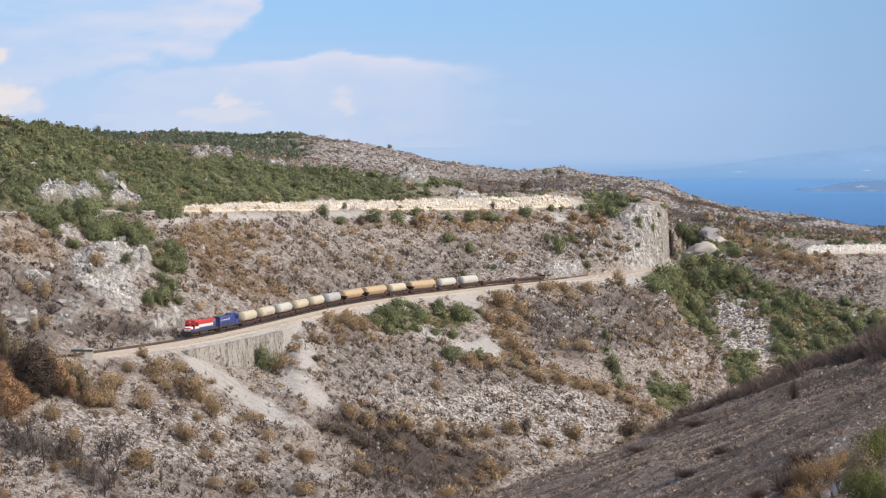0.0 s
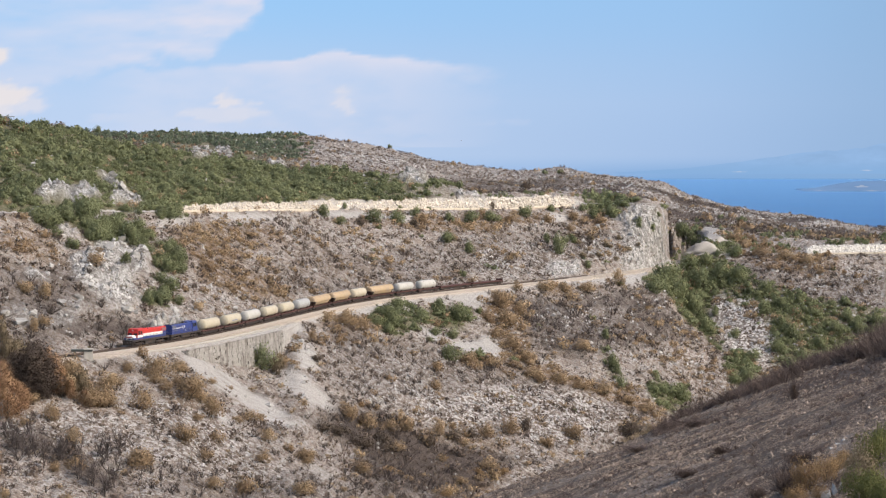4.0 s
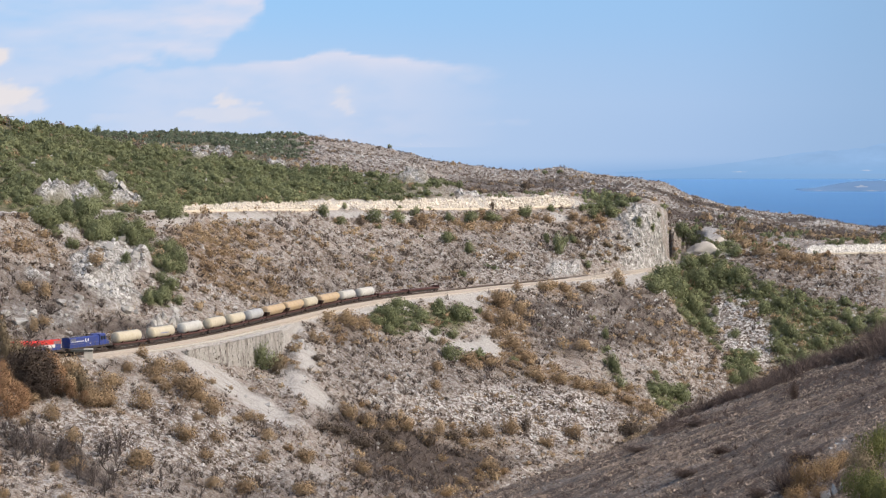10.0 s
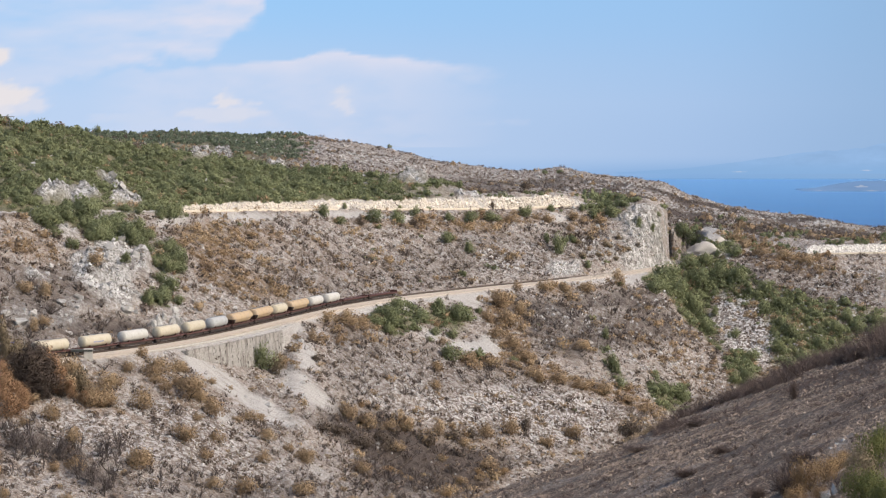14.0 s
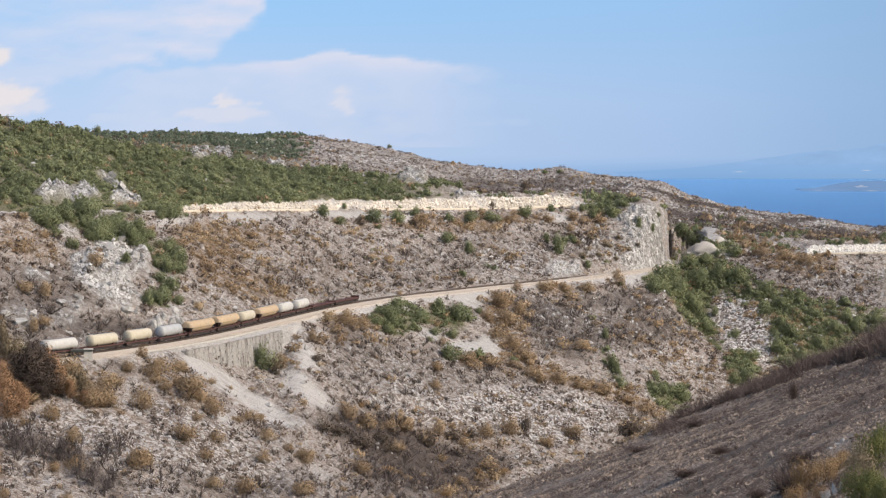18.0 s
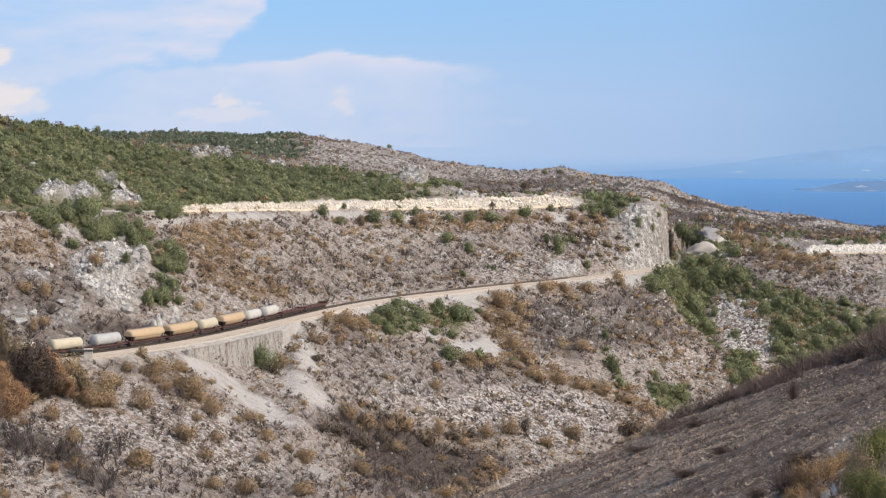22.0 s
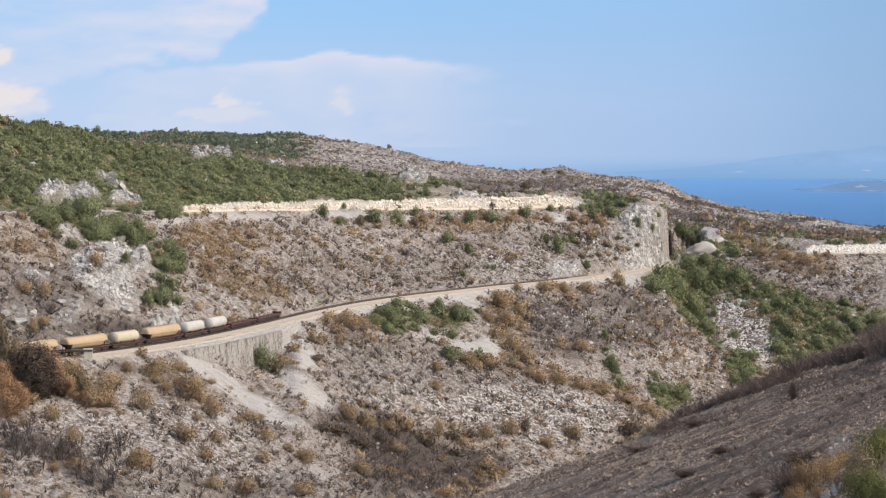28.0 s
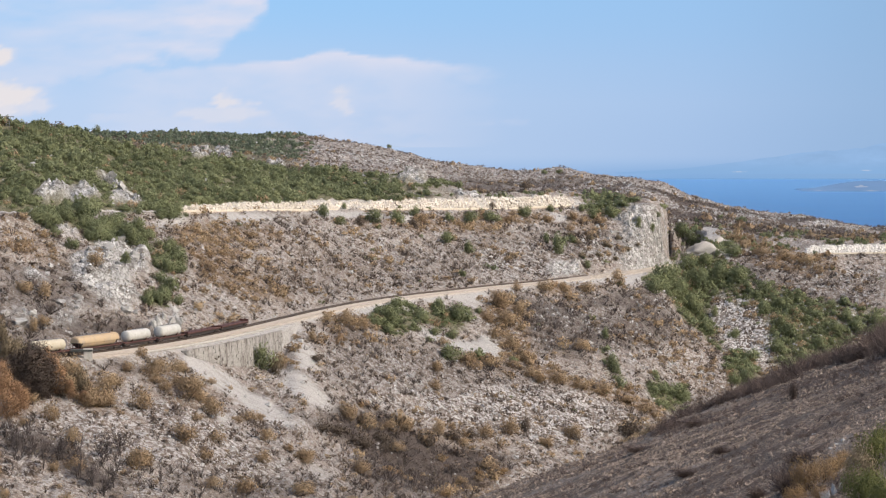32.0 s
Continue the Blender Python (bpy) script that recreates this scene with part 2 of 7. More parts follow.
CREST = [(-175.3, 800.0, 61.4), (-142.3, 815.0, 60.0), (-128.6, 844.0, 58.7), (-114.4, 879.0, 54.9), (-98.5, 913.0, 50.5), (-81.4, 951.0, 47.5), (-62.0, 980.0, 43.6), (-41.1, 1001.0, 42.6), (-18.9, 1012.0, 40.4), (-3.2, 1012.0, 38.4), (15.0, 1020.0, 33.9), (51.2, 1062.0, 30.7), (66.3, 1077.0, 29.3), (87.0, 1066.0, 29.1), (95.4, 1075.0, 26.5), (99.6, 1105.0, 10.0), (119.6, 1150.0, 14.9), (139.2, 1102.0, 11.4), (162.3, 1092.0, 9.4), (192.1, 1098.0, 9.1), (241.5, 1120.0, 9.3)]
SADDLE = [(-192.9, 880.0, 54.5), (-157.2, 900.0, 53.2), (-123.6, 950.0, 49.4), (-87.3, 1020.0, 40.5), (-43.9, 1070.0, 36.2), (-20.3, 1085.0, 33.4), (16.0, 1090.0, 28.4), (54.0, 1120.0, 26.6), (92.3, 1130.0, 23.2), (103.7, 1150.0, 14.9), (124.8, 1200.0, 16.7), (150.3, 1190.0, 11.2), (176.9, 1190.0, 9.1), (210.0, 1200.0, 6.8), (263.0, 1220.0, 4.8)]
SKYLINE = [(-328.8, 1500.0, 53.3), (-195.1, 1500.0, 55.0), (-155.0, 1500.0, 55.7), (-110.1, 1480.0, 54.4), (-79.1, 1455.0, 53.8), (-52.6, 1440.0, 50.4), (-26.8, 1430.0, 45.7), (-4.4, 1420.0, 40.1), (20.8, 1415.0, 36.1), (67.4, 1400.0, 34.4), (97.9, 1390.0, 31.2), (115.7, 1380.0, 27.7), (133.2, 1370.0, 22.2), (156.5, 1360.0, 17.3), (185.5, 1350.0, 11.9), (208.9, 1345.0, 8.7), (234.4, 1340.0, 5.9), (286.8, 1330.0, -1.7)]
TRACK = [(-258.8, 387.6, 5.3), (-209.2, 450.5, 5.3), (-159.6, 513.2, 5.3), (-125.5, 556.4, 5.3), (-103.8, 583.9, 5.3), (-91.4, 599.6, 5.3), (-83.9, 613.0, 5.3), (-76.3, 629.1, 5.2), (-68.5, 648.2, 5.1), (-60.6, 673.0, 5.0), (-52.5, 705.0, 4.8), (-43.7, 742.3, 4.6), (-33.8, 780.8, 4.4), (-22.5, 814.3, 4.2), (-10.1, 841.5, 4.1), (3.1, 867.0, 3.9), (17.1, 892.4, 3.8), (31.9, 916.8, 3.6), (47.5, 943.5, 3.5), (64.5, 977.7, 3.3), (83.2, 1019.8, 3.0), (96.0, 1052.0, 2.8), (104.0, 1085.0, 2.6), (110.0, 1130.0, 2.4)]
HILL = [(98.2, 1040.0, 0.1), (105.4, 1012.0, -13.0), (126.5, 1000.0, -15.5), (150.3, 1010.0, -14.0), (178.7, 1020.0, -12.4), (222.3, 1030.0, -10.8)]
# ---- patches of the land: what covers it, how thickly, and its corners (x, y) ----
LAND = {"green": [], "rust": [], "char": [], "rock": [], "rubble": [], "scree": []}


def zone(kind, weight, *corners):
    LAND[kind].append((weight, np.array(corners, float)))


zone("green", 1, (-123, 704), (-118, 718), (-115, 712), (-118, 702), (-122, 695))
zone("green", 1, (-115, 713), (-110, 725), (-106, 704), (-105, 690), (-110, 688), (-112, 692))
zone("green", 1, (-108, 722), (-104, 752), (-100, 762), (-97, 728), (-100, 716), (-98, 711), (-94, 726), (-91, 726), (-90, 712), (-94, 695), (-97, 696), (-100, 698), (-104, 700))
zone("green", 1, (-92, 726), (-89, 732), (-86, 728), (-85, 717), (-88, 714), (-91, 714))
zone("green", 0.8, (-84, 732), (-80, 742), (-76, 734), (-75, 713), (-78, 706), (-82, 719))
zone("green", 1, (-81, 685), (-77, 695), (-74, 692), (-74, 678), (-78, 676))
zone("green", 1, (-98, 755), (-93, 781), (-90, 755), (-95, 739))
zone("green", 1, (-91, 780), (-82, 800), (-80, 778), (-86, 758))
zone("green", 0.9, (-23, 790), (-17, 814), (-12, 824), (-7, 828), (-6, 812), (-11, 792), (-16, 784), (-21, 782))
zone("green", 0.9, (-6, 830), (-2, 840), (9, 850), (10, 844), (6, 828), (0, 818), (-5, 816))
zone("green", 1, (77, 986), (87, 1038), (109, 1132), (119, 1055), (127, 1039), (126, 1031), (112, 1028), (106, 1010), (107, 982), (108, 968), (100, 982), (91, 980), (87, 985))
zone("green", 0.6, (128, 1033), (142, 1032), (148, 1026), (163, 1018), (178, 1016), (175, 1001), (160, 996), (144, 978), (131, 964), (126, 967), (130, 988), (126, 1002))
zone("rubble", 0.5, (128, 1033), (142, 1032), (148, 1026), (163, 1018), (178, 1016), (175, 1001), (160, 996), (144, 978), (131, 964), (126, 967), (130, 988), (126, 1002))
zone("green", 1, (125, 1024), (137, 1030), (150, 1022), (156, 1008), (160, 996), (150, 985), (133, 965), (127, 971), (133, 992), (130, 1001))
zone("green", 0.9, (110, 972), (119, 976), (119, 954), (112, 936), (107, 938))
zone("green", 1, (71, 869), (86, 896), (87, 885), (76, 856), (70, 858))
zone("green", 0.6, (54, 882), (58, 868), (63, 860), (59, 846), (54, 853))
zone("green", 0.9, (61, 1064), (79, 1204), (80, 1069), (77, 1050), (68, 1043), (60, 1042))
zone("green", 0.9, (104, 1133), (117, 1158), (115, 1131), (106, 1132))
zone("green", 0.9, (112, 1081), (123, 1087), (124, 1063), (114, 1064))
zone("green", 0.5, (111, 1036), (126, 1032), (127, 1012), (117, 1012), (111, 1022))
zone("rust", 0.9, (-84, 758), (-79, 776), (-69, 805), (-56, 830), (-52, 828), (-61, 794), (-61, 770), (-53, 774), (-44, 776), (-51, 752), (-62, 724), (-70, 719), (-75, 736), (-79, 744))
zone("rust", 0.25, (-60, 775), (-42, 837), (-21, 885), (-12, 874), (-34, 821), (-46, 776), (-54, 767))
zone("rust", 0.6, (-120, 689), (-116, 702), (-111, 686), (-104, 684), (-97, 672), (-106, 658), (-114, 648))
zone("rust", 0.8, (-37, 900), (-22, 932), (-1, 954), (47, 1030), (49, 1018), (25, 976), (-7, 926), (-29, 902))
zone("rust", 1, (13, 871), (22, 888), (29, 872), (31, 847), (29, 830), (16, 816), (6, 794), (5, 802), (20, 837), (16, 842), (13, 850))
zone("rust", 1, (6, 798), (31, 830), (52, 846), (66, 851), (72, 854), (69, 836), (57, 833), (40, 822), (21, 812), (8, 790))
zone("rust", 0.35, (60, 880), (78, 895), (92, 902), (108, 930), (102, 985), (75, 950), (62, 915))
zone("rust", 0.8, (32, 909), (59, 950), (60, 940), (36, 906))
zone("rust", 0.8, (123, 1071), (144, 1080), (165, 1060), (170, 1048), (150, 1042), (130, 1048))
zone("rust", 0.8, (121, 1123), (136, 1098), (145, 1081), (128, 1068), (119, 1087))
zone("rust", 0.7, (-41, 748), (-25, 786), (-22, 778), (-31, 748), (-39, 730))
zone("rust", 0.45, (-28, 680), (-21, 705), (-10, 714), (3, 730), (11, 739), (19, 742), (17, 721), (3, 716), (-13, 693), (-22, 681))
zone("rust", 0.9, (-1, 652), (7, 703), (19, 724), (15, 710), (5, 677))
zone("rust", 0.7, (50, 1030), (64, 1046), (69, 1038), (63, 1027), (51, 1010))
zone("rust", 0.4, (54, 812), (66, 832), (76, 856), (35, 432), (55, 800))
zone("rust", 0.6, (-102, 580), (-96, 586), (-92, 612), (-83, 582), (-70, 575), (-79, 568), (-88, 576), (-93, 556), (-96, 549))
zone("rust", 0.5, (-71, 616), (-58, 640), (-53, 606), (-61, 598), (-73, 600))
zone("char", 1, (-33, 656), (-22, 681), (-10, 693), (11, 720), (12, 712), (2, 664), (-19, 600), (-12, 648), (-24, 662), (-33, 648))
zone("char", 0.85, (-97, 633), (-80, 661), (-72, 664), (-89, 624), (-95, 619))
zone("char", 0.75, (19, 879), (31, 890), (58, 937), (80, 976), (91, 976), (72, 937), (54, 916), (34, 864), (28, 872))
zone("char", 0.9, (-100, 582), (-93, 610), (-87, 574), (-95, 570))
zone("char", 0.6, (-86, 608), (-76, 614), (-69, 616), (-74, 608), (-83, 601))
zone("char", 0.7, (10, 1278), (64, 1336), (63, 1242), (30, 1166), (13, 1058))
zone("char", 0.4, (48, 1006), (64, 1033), (75, 1032), (82, 1031), (46, 956))
zone("char", 0.85, (-95, 540), (-89, 550), (-81, 546), (-68, 540), (-68, 526), (-78, 529), (-87, 537), (-94, 533))
zone("char", 0.4, (-60, 552), (-30, 596), (-24, 586), (-58, 536))
zone("char", 0.5, (109, 1238), (152, 1251), (192, 1234), (215, 1226), (189, 1082), (159, 1119), (126, 1140), (105, 1156))
zone("char", 0.6, (83, 875), (108, 931), (57, 465), (40, 430))
zone("rock", 1, (-108, 804), (-105, 804), (-99, 796), (-95, 792), (-93, 776), (-99, 760), (-101, 784))
zone("rock", 1, (-116, 726), (-114, 748), (-108, 760), (-104, 770), (-103, 752), (-108, 730), (-114, 721))
zone("rock", 1, (-99, 676), (-95, 696), (-88, 714), (-83, 711), (-82, 700), (-84, 684), (-81, 676), (-81, 665), (-85, 660), (-89, 662), (-96, 662))
zone("rock", 1, (-92, 715), (-90, 722), (-89, 714), (-90, 708))
zone("rock", 1, (-116, 705), (-114, 709), (-111, 690), (-112, 684))
zone("rock", 1, (-106, 692), (-101, 697), (-103, 685))
zone("rock", 1, (-77, 666), (-74, 674), (-73, 664), (-76, 660))
zone("rock", 1, (-74, 683), (-71, 686), (-70, 673), (-72, 670))
zone("rock", 1, (-108, 654), (-104, 655), (-103, 652), (-106, 648))
zone("rock", 1, (-122, 1244), (-115, 1257), (-86, 936), (-90, 923))
zone("rock", 1, (-113, 1243), (-104, 1248), (-81, 952), (-86, 950))
zone("rock", 1, (-77, 1102), (-73, 1148), (-69, 1098), (-67, 962))
zone("rock", 1, (-16, 1012), (-7, 1252), (-6, 995), (-15, 993))
zone("rock", 1, (4, 996), (12, 998), (16, 999), (6, 985))
zone("rock", 1, (72, 1042), (81, 1052), (86, 1050), (91, 1057), (95, 1064), (85, 1037), (74, 1016), (77, 1031))
zone("rock", 0.5, (-106, 623), (-104, 627), (-101, 624), (-103, 613))
zone("rock", 1, (40, 956), (54, 980), (53, 966), (40, 944))
zone("rock", 0.5, (-97, 622), (-95, 648), (-91, 650), (-92, 632))
zone("rubble", 1.7, (110, 1026), (128, 1018), (134, 1003), (129, 988), (123, 967), (110, 972), (108, 1002))
zone("rubble", 0.6, (62, 903), (88, 951), (107, 948), (108, 928), (92, 902), (77, 893), (65, 876))
zone("rubble", 0.8, (-15, 705), (-4, 754), (21, 805), (49, 826), (66, 826), (37, 762), (26, 748), (20, 762), (-1, 732))
zone("rubble", 0.7, (10, 931), (63, 1024), (71, 1006), (35, 936), (11, 900))
zone("rubble", 0.6, (-36, 716), (-15, 772), (21, 809), (-4, 754), (-15, 710), (-26, 706))
zone("rubble", 0.5, (132, 1060), (185, 1056), (178, 1018), (152, 1022), (138, 1034))
zone("rubble", 0.6, (29, 879), (89, 979), (102, 980), (63, 886), (33, 846))
zone("rubble", 0.35, (-71, 695), (-42, 837), (10, 946), (9, 902), (-33, 805), (-58, 712))
zone("rubble", 0.2, (-115, 656), (-98, 668), (-89, 657), (-95, 620), (-106, 603))
zone("rubble", 0.5, (-96, 549), (-81, 571), (-64, 576), (-48, 594), (-25, 602), (-35, 583), (-60, 552), (-78, 548), (-95, 541))
zone("rubble", 0.5, (74, 1206), (143, 1238), (215, 1226), (184, 1336), (119, 1352), (81, 1312))
zone("rubble", 0.6, (-65, 1246), (-12, 1267), (5, 1282), (-7, 1274), (-45, 1394), (-66, 1314))
zone("rubble", 0.6, (-78, 580), (-65, 604), (-48, 606), (-35, 590), (-50, 586), (-67, 575))
zone("scree", 1, (-67, 628), (-63, 640), (-56, 652), (-46, 652), (-36, 638), (-40, 628), (-52, 636), (-60, 629))
zone("scree", 1, (-44, 687), (-39, 684), (-29, 682), (-30, 673), (-35, 661), (-42, 666))
zone("scree", 1, (-43, 717), (-38, 714), (-35, 708), (-35, 692), (-39, 686))
zone("scree", 1, (-8, 804), (3, 810), (14, 836), (20, 831), (16, 814), (6, 803), (-4, 798))
zone("scree", 1, (68, 977), (80, 1002), (76, 974), (69, 966))
zone("scree", 1, (-74, 803), (-56, 854), (-54, 850), (-72, 800))
zone("scree", 1, (-87, 756), (-79, 784), (-81, 764), (-84, 750))
zone("scree", 1, (-50, 878), (-37, 908), (-9, 946), (-13, 932), (-37, 898))
zone("scree", 1, (40, 1018), (50, 1030), (49, 1019), (44, 1012))
zone("scree", 1, (-100, 722), (-97, 731), (-96, 719), (-97, 714))
zone("scree", 1, (106, 1132), (115, 1131), (118, 1068), (111, 1132))
zone("scree", 1, (-50, 684), (-43, 724), (-36, 758), (-16, 841), (17, 896), (14, 860), (11, 858), (3, 852), (-12, 825), (-25, 790), (-36, 754), (-42, 718))
zone("scree", 1, (-33, 602), (-30, 606), (-25, 606), (-27, 599))
zone("scree", 1, (-56, 606), (-53, 613), (-50, 609), (-52, 604))
zone("char", 0.9, (57.4, 430.5), (63.4, 425.5), (68.7, 391.5), (61.3, 349.5), (55.4, 355.5), (51.0, 376.0))
zone("scree", 0.7, (37.4, 245.0), (39.9, 249.0), (39.6, 243.0), (36.5, 234.0))
zone("char", 0.6, (37.9, 427.0), (50.5, 413.5), (46.3, 371.5), (35.0, 375.5))
zone("char", 0.5, (23.2, 252.0), (25.5, 261.0), (32.6, 290.5), (30.8, 272.0), (25.1, 250.5))
zone("char", 0.7, (28, 872), (56, 915), (89, 978), (102, 980), (74, 908), (45, 850), (31, 842))
zone("char", 0.6, (-114, 648), (-98, 672), (-89, 663), (-93, 620), (-102, 580))
zone("char", 0.35, (-36, 728), (-15, 782), (21, 814), (40, 818), (3, 766), (-29, 696))
zone("scree", 0.3, (109, 1014), (113, 1008), (117, 1002), (121, 992), (116, 986), (111, 974), (108, 980))
zone("scree", 0.3, (123, 986), (126, 987), (125, 970), (122, 970))
zone("scree", 0.3, (68, 908), (71, 907), (69, 891), (66, 899))
zone("char", 0.4, (123, 1051), (184, 1050), (178, 1018), (152, 1021), (130, 1030))
zone("scree", 0.9, (117, 1150), (124, 1160), (128, 1152), (120, 1094), (113, 1097))
zone("char", 1, (-32, 674), (-21, 702), (-10, 714), (3, 720), (20, 734), (10, 699), (-10, 640), (-23, 594), (-20, 664), (-32, 653))
zone("char", 0.5, (-37, 747), (-25, 767), (-16, 766), (-17, 747), (-30, 724))
zone("char", 0.25, (-58, 745), (-42, 837), (10, 946), (48, 1006), (46, 956), (9, 902), (-33, 805))
zone("char", 0.5, (114, 1240), (138, 1198), (131, 1160), (108, 1162))
# ---- single bushes: x, y, half width, height ----
GREEN_BUSHES = [(-78.8, 675.5, 2.1, 4.5), (-48.1, 678.0, 3.2, 6.4), (-99.6, 682.5, 2.1, 3.3), (-75.9, 685.0, 1.4, 3.4), (-104.6, 685.5, 1.7, 3.1), (-86.1, 686.0, 1.7, 3.4), (-72.0, 687.0, 1.8, 3.1), (-107.5, 689.5, 3.4, 5.5), (-87.9, 691.5, 1.2, 2.2), (-95.3, 701.0, 3.8, 5.0), (-77.2, 706.5, 2.2, 4.4), (-100.6, 711.5, 3.8, 5.2), (-87.5, 714.0, 2.7, 5.4), (-78.8, 726.5, 2.1, 3.9), (-94.0, 728.0, 2.9, 2.9), (-87.9, 730.5, 2.3, 2.9), (-93.9, 753.0, 2.5, 2.2), (-85.0, 764.0, 2.2, 3.4), (-81.8, 773.5, 2.1, 3.1), (-90.2, 774.5, 1.9, 2.2), (-16.4, 782.0, 2.6, 2.8), (-17.5, 790.0, 3.5, 6.0), (-4.3, 794.5, 1.4, 1.9), (-9.1, 798.0, 1.6, 2.5)]
GREEN_BUSHES += [(-2.5, 806.0, 2.0, 2.9), (-14.4, 814.0, 3.3, 4.4), (-7.1, 814.5, 3.3, 4.4), (2.9, 814.5, 2.2, 3.3), (-132.5, 821.5, 0.9, 1.5), (-127.0, 833.5, 1.3, 1.9), (-1.3, 836.5, 2.4, 4.5), (5.2, 836.5, 3.7, 6.0), (59.9, 847.0, 2.3, 4.2), (12.2, 851.5, 1.1, 2.7), (57.8, 858.0, 2.7, 6.1), (74.9, 867.0, 3.3, 4.3), (79.3, 872.5, 4.7, 5.1), (83.7, 878.0, 3.3, 4.7), (56.6, 885.5, 1.8, 4.3), (-41.9, 890.0, 2.6, 4.4), (-36.6, 891.5, 2.4, 3.2), (7.2, 898.0, 1.6, 2.6), (-25.2, 910.0, 3.7, 4.9), (-35.4, 911.0, 1.3, 2.2), (-16.3, 925.5, 3.7, 4.5), (9.5, 926.0, 2.1, 5.0), (1.2, 927.5, 3.1, 4.5), (108.1, 936.5, 2.5, 4.2)]
GREEN_BUSHES += [(112.6, 939.0, 3.1, 6.7), (-10.3, 942.0, 1.9, 4.6), (-16.1, 951.0, 1.1, 1.7), (2.3, 952.5, 2.1, 3.8), (-5.1, 958.5, 1.1, 1.5), (10.5, 965.0, 3.4, 4.7), (118.0, 966.0, 3.7, 5.2), (44.7, 972.5, 3.0, 7.4), (18.7, 975.0, 3.9, 4.3), (81.9, 975.5, 4.3, 6.5), (138.8, 975.5, 3.2, 4.9), (55.8, 976.0, 2.0, 3.0), (129.0, 976.0, 3.4, 5.9), (40.1, 976.5, 1.7, 3.9), (113.8, 986.5, 2.4, 4.4), (47.6, 987.5, 1.5, 3.1), (102.9, 988.0, 3.1, 6.2), (147.2, 988.0, 3.6, 6.3), (136.2, 988.5, 3.7, 6.3), (51.1, 992.0, 2.2, 3.5), (132.7, 996.0, 3.0, 4.6), (155.4, 998.5, 3.8, 5.7), (32.5, 999.0, 2.9, 4.9), (164.7, 1001.0, 3.7, 5.7)]
GREEN_BUSHES += [(93.2, 1002.5, 5.1, 8.0), (100.0, 1003.5, 5.1, 8.1), (127.1, 1004.5, 3.0, 5.0), (172.3, 1006.0, 3.4, 5.4), (108.2, 1006.0, 2.0, 4.0), (161.1, 1006.5, 2.7, 4.3), (147.6, 1006.5, 2.7, 3.9), (89.3, 1009.5, 5.4, 8.1), (134.8, 1012.0, 3.4, 5.4), (155.8, 1016.0, 2.5, 3.6), (129.3, 1022.5, 3.4, 5.8), (43.7, 1025.0, 2.1, 2.7), (104.8, 1028.5, 5.3, 9.2), (121.5, 1034.0, 4.1, 6.0), (114.8, 1036.5, 5.1, 7.4), (61.6, 1038.0, 2.6, 4.3), (80.2, 1038.5, 1.5, 2.7), (57.1, 1041.0, 1.6, 2.8), (80.5, 1042.5, 1.8, 3.0), (100.4, 1043.5, 4.7, 7.4), (70.1, 1044.0, 3.8, 4.7), (86.6, 1046.0, 1.3, 3.4), (64.6, 1049.0, 2.2, 3.4), (74.2, 1052.5, 2.8, 3.0)]
GREEN_BUSHES += [(89.5, 1053.5, 1.5, 2.2), (109.8, 1055.0, 4.2, 5.2), (122.4, 1062.5, 4.0, 4.7), (81.1, 1066.0, 2.9, 2.2), (115.8, 1067.0, 4.0, 5.2), (121.7, 1077.5, 3.6, 3.4), (111.6, 1133.5, 3.3, 4.5), (107.9, 1134.5, 4.3, 6.6), (54.1, 1342.0, 1.8, 2.4), (62.1, 1353.0, 2.1, 2.4), (-190.3, 1396.0, 2.5, 3.7), (-29.6, 1412.5, 1.6, 2.2)]
SCORCHED_BUSHES = [(-80.1, 546.5, 2.1, 3.9), (-86.6, 557.0, 2.4, 4.0), (-58.9, 573.0, 3.7, 4.1), (-79.7, 575.0, 1.7, 4.4), (-85.5, 575.0, 2.4, 4.6), (-69.4, 580.5, 3.2, 4.9), (-52.4, 586.5, 2.4, 3.1), (-78.3, 589.0, 3.2, 4.2), (-42.3, 591.5, 2.0, 3.2), (-55.6, 602.5, 3.1, 4.8), (-60.7, 604.0, 4.6, 6.2), (-42.0, 607.0, 2.4, 3.0), (-33.2, 607.5, 3.1, 2.7), (-75.4, 608.0, 1.9, 3.0), (-69.2, 614.0, 4.0, 5.2), (-99.6, 615.5, 1.4, 3.8), (-48.1, 624.0, 2.9, 2.8), (-57.9, 632.0, 1.4, 1.8), (-105.3, 637.5, 2.7, 3.1), (-100.5, 639.0, 1.9, 4.6), (-92.3, 673.0, 2.9, 3.9), (-25.0, 679.5, 3.6, 5.2), (-20.5, 684.5, 3.2, 4.9), (-12.9, 684.5, 2.9, 3.1)]
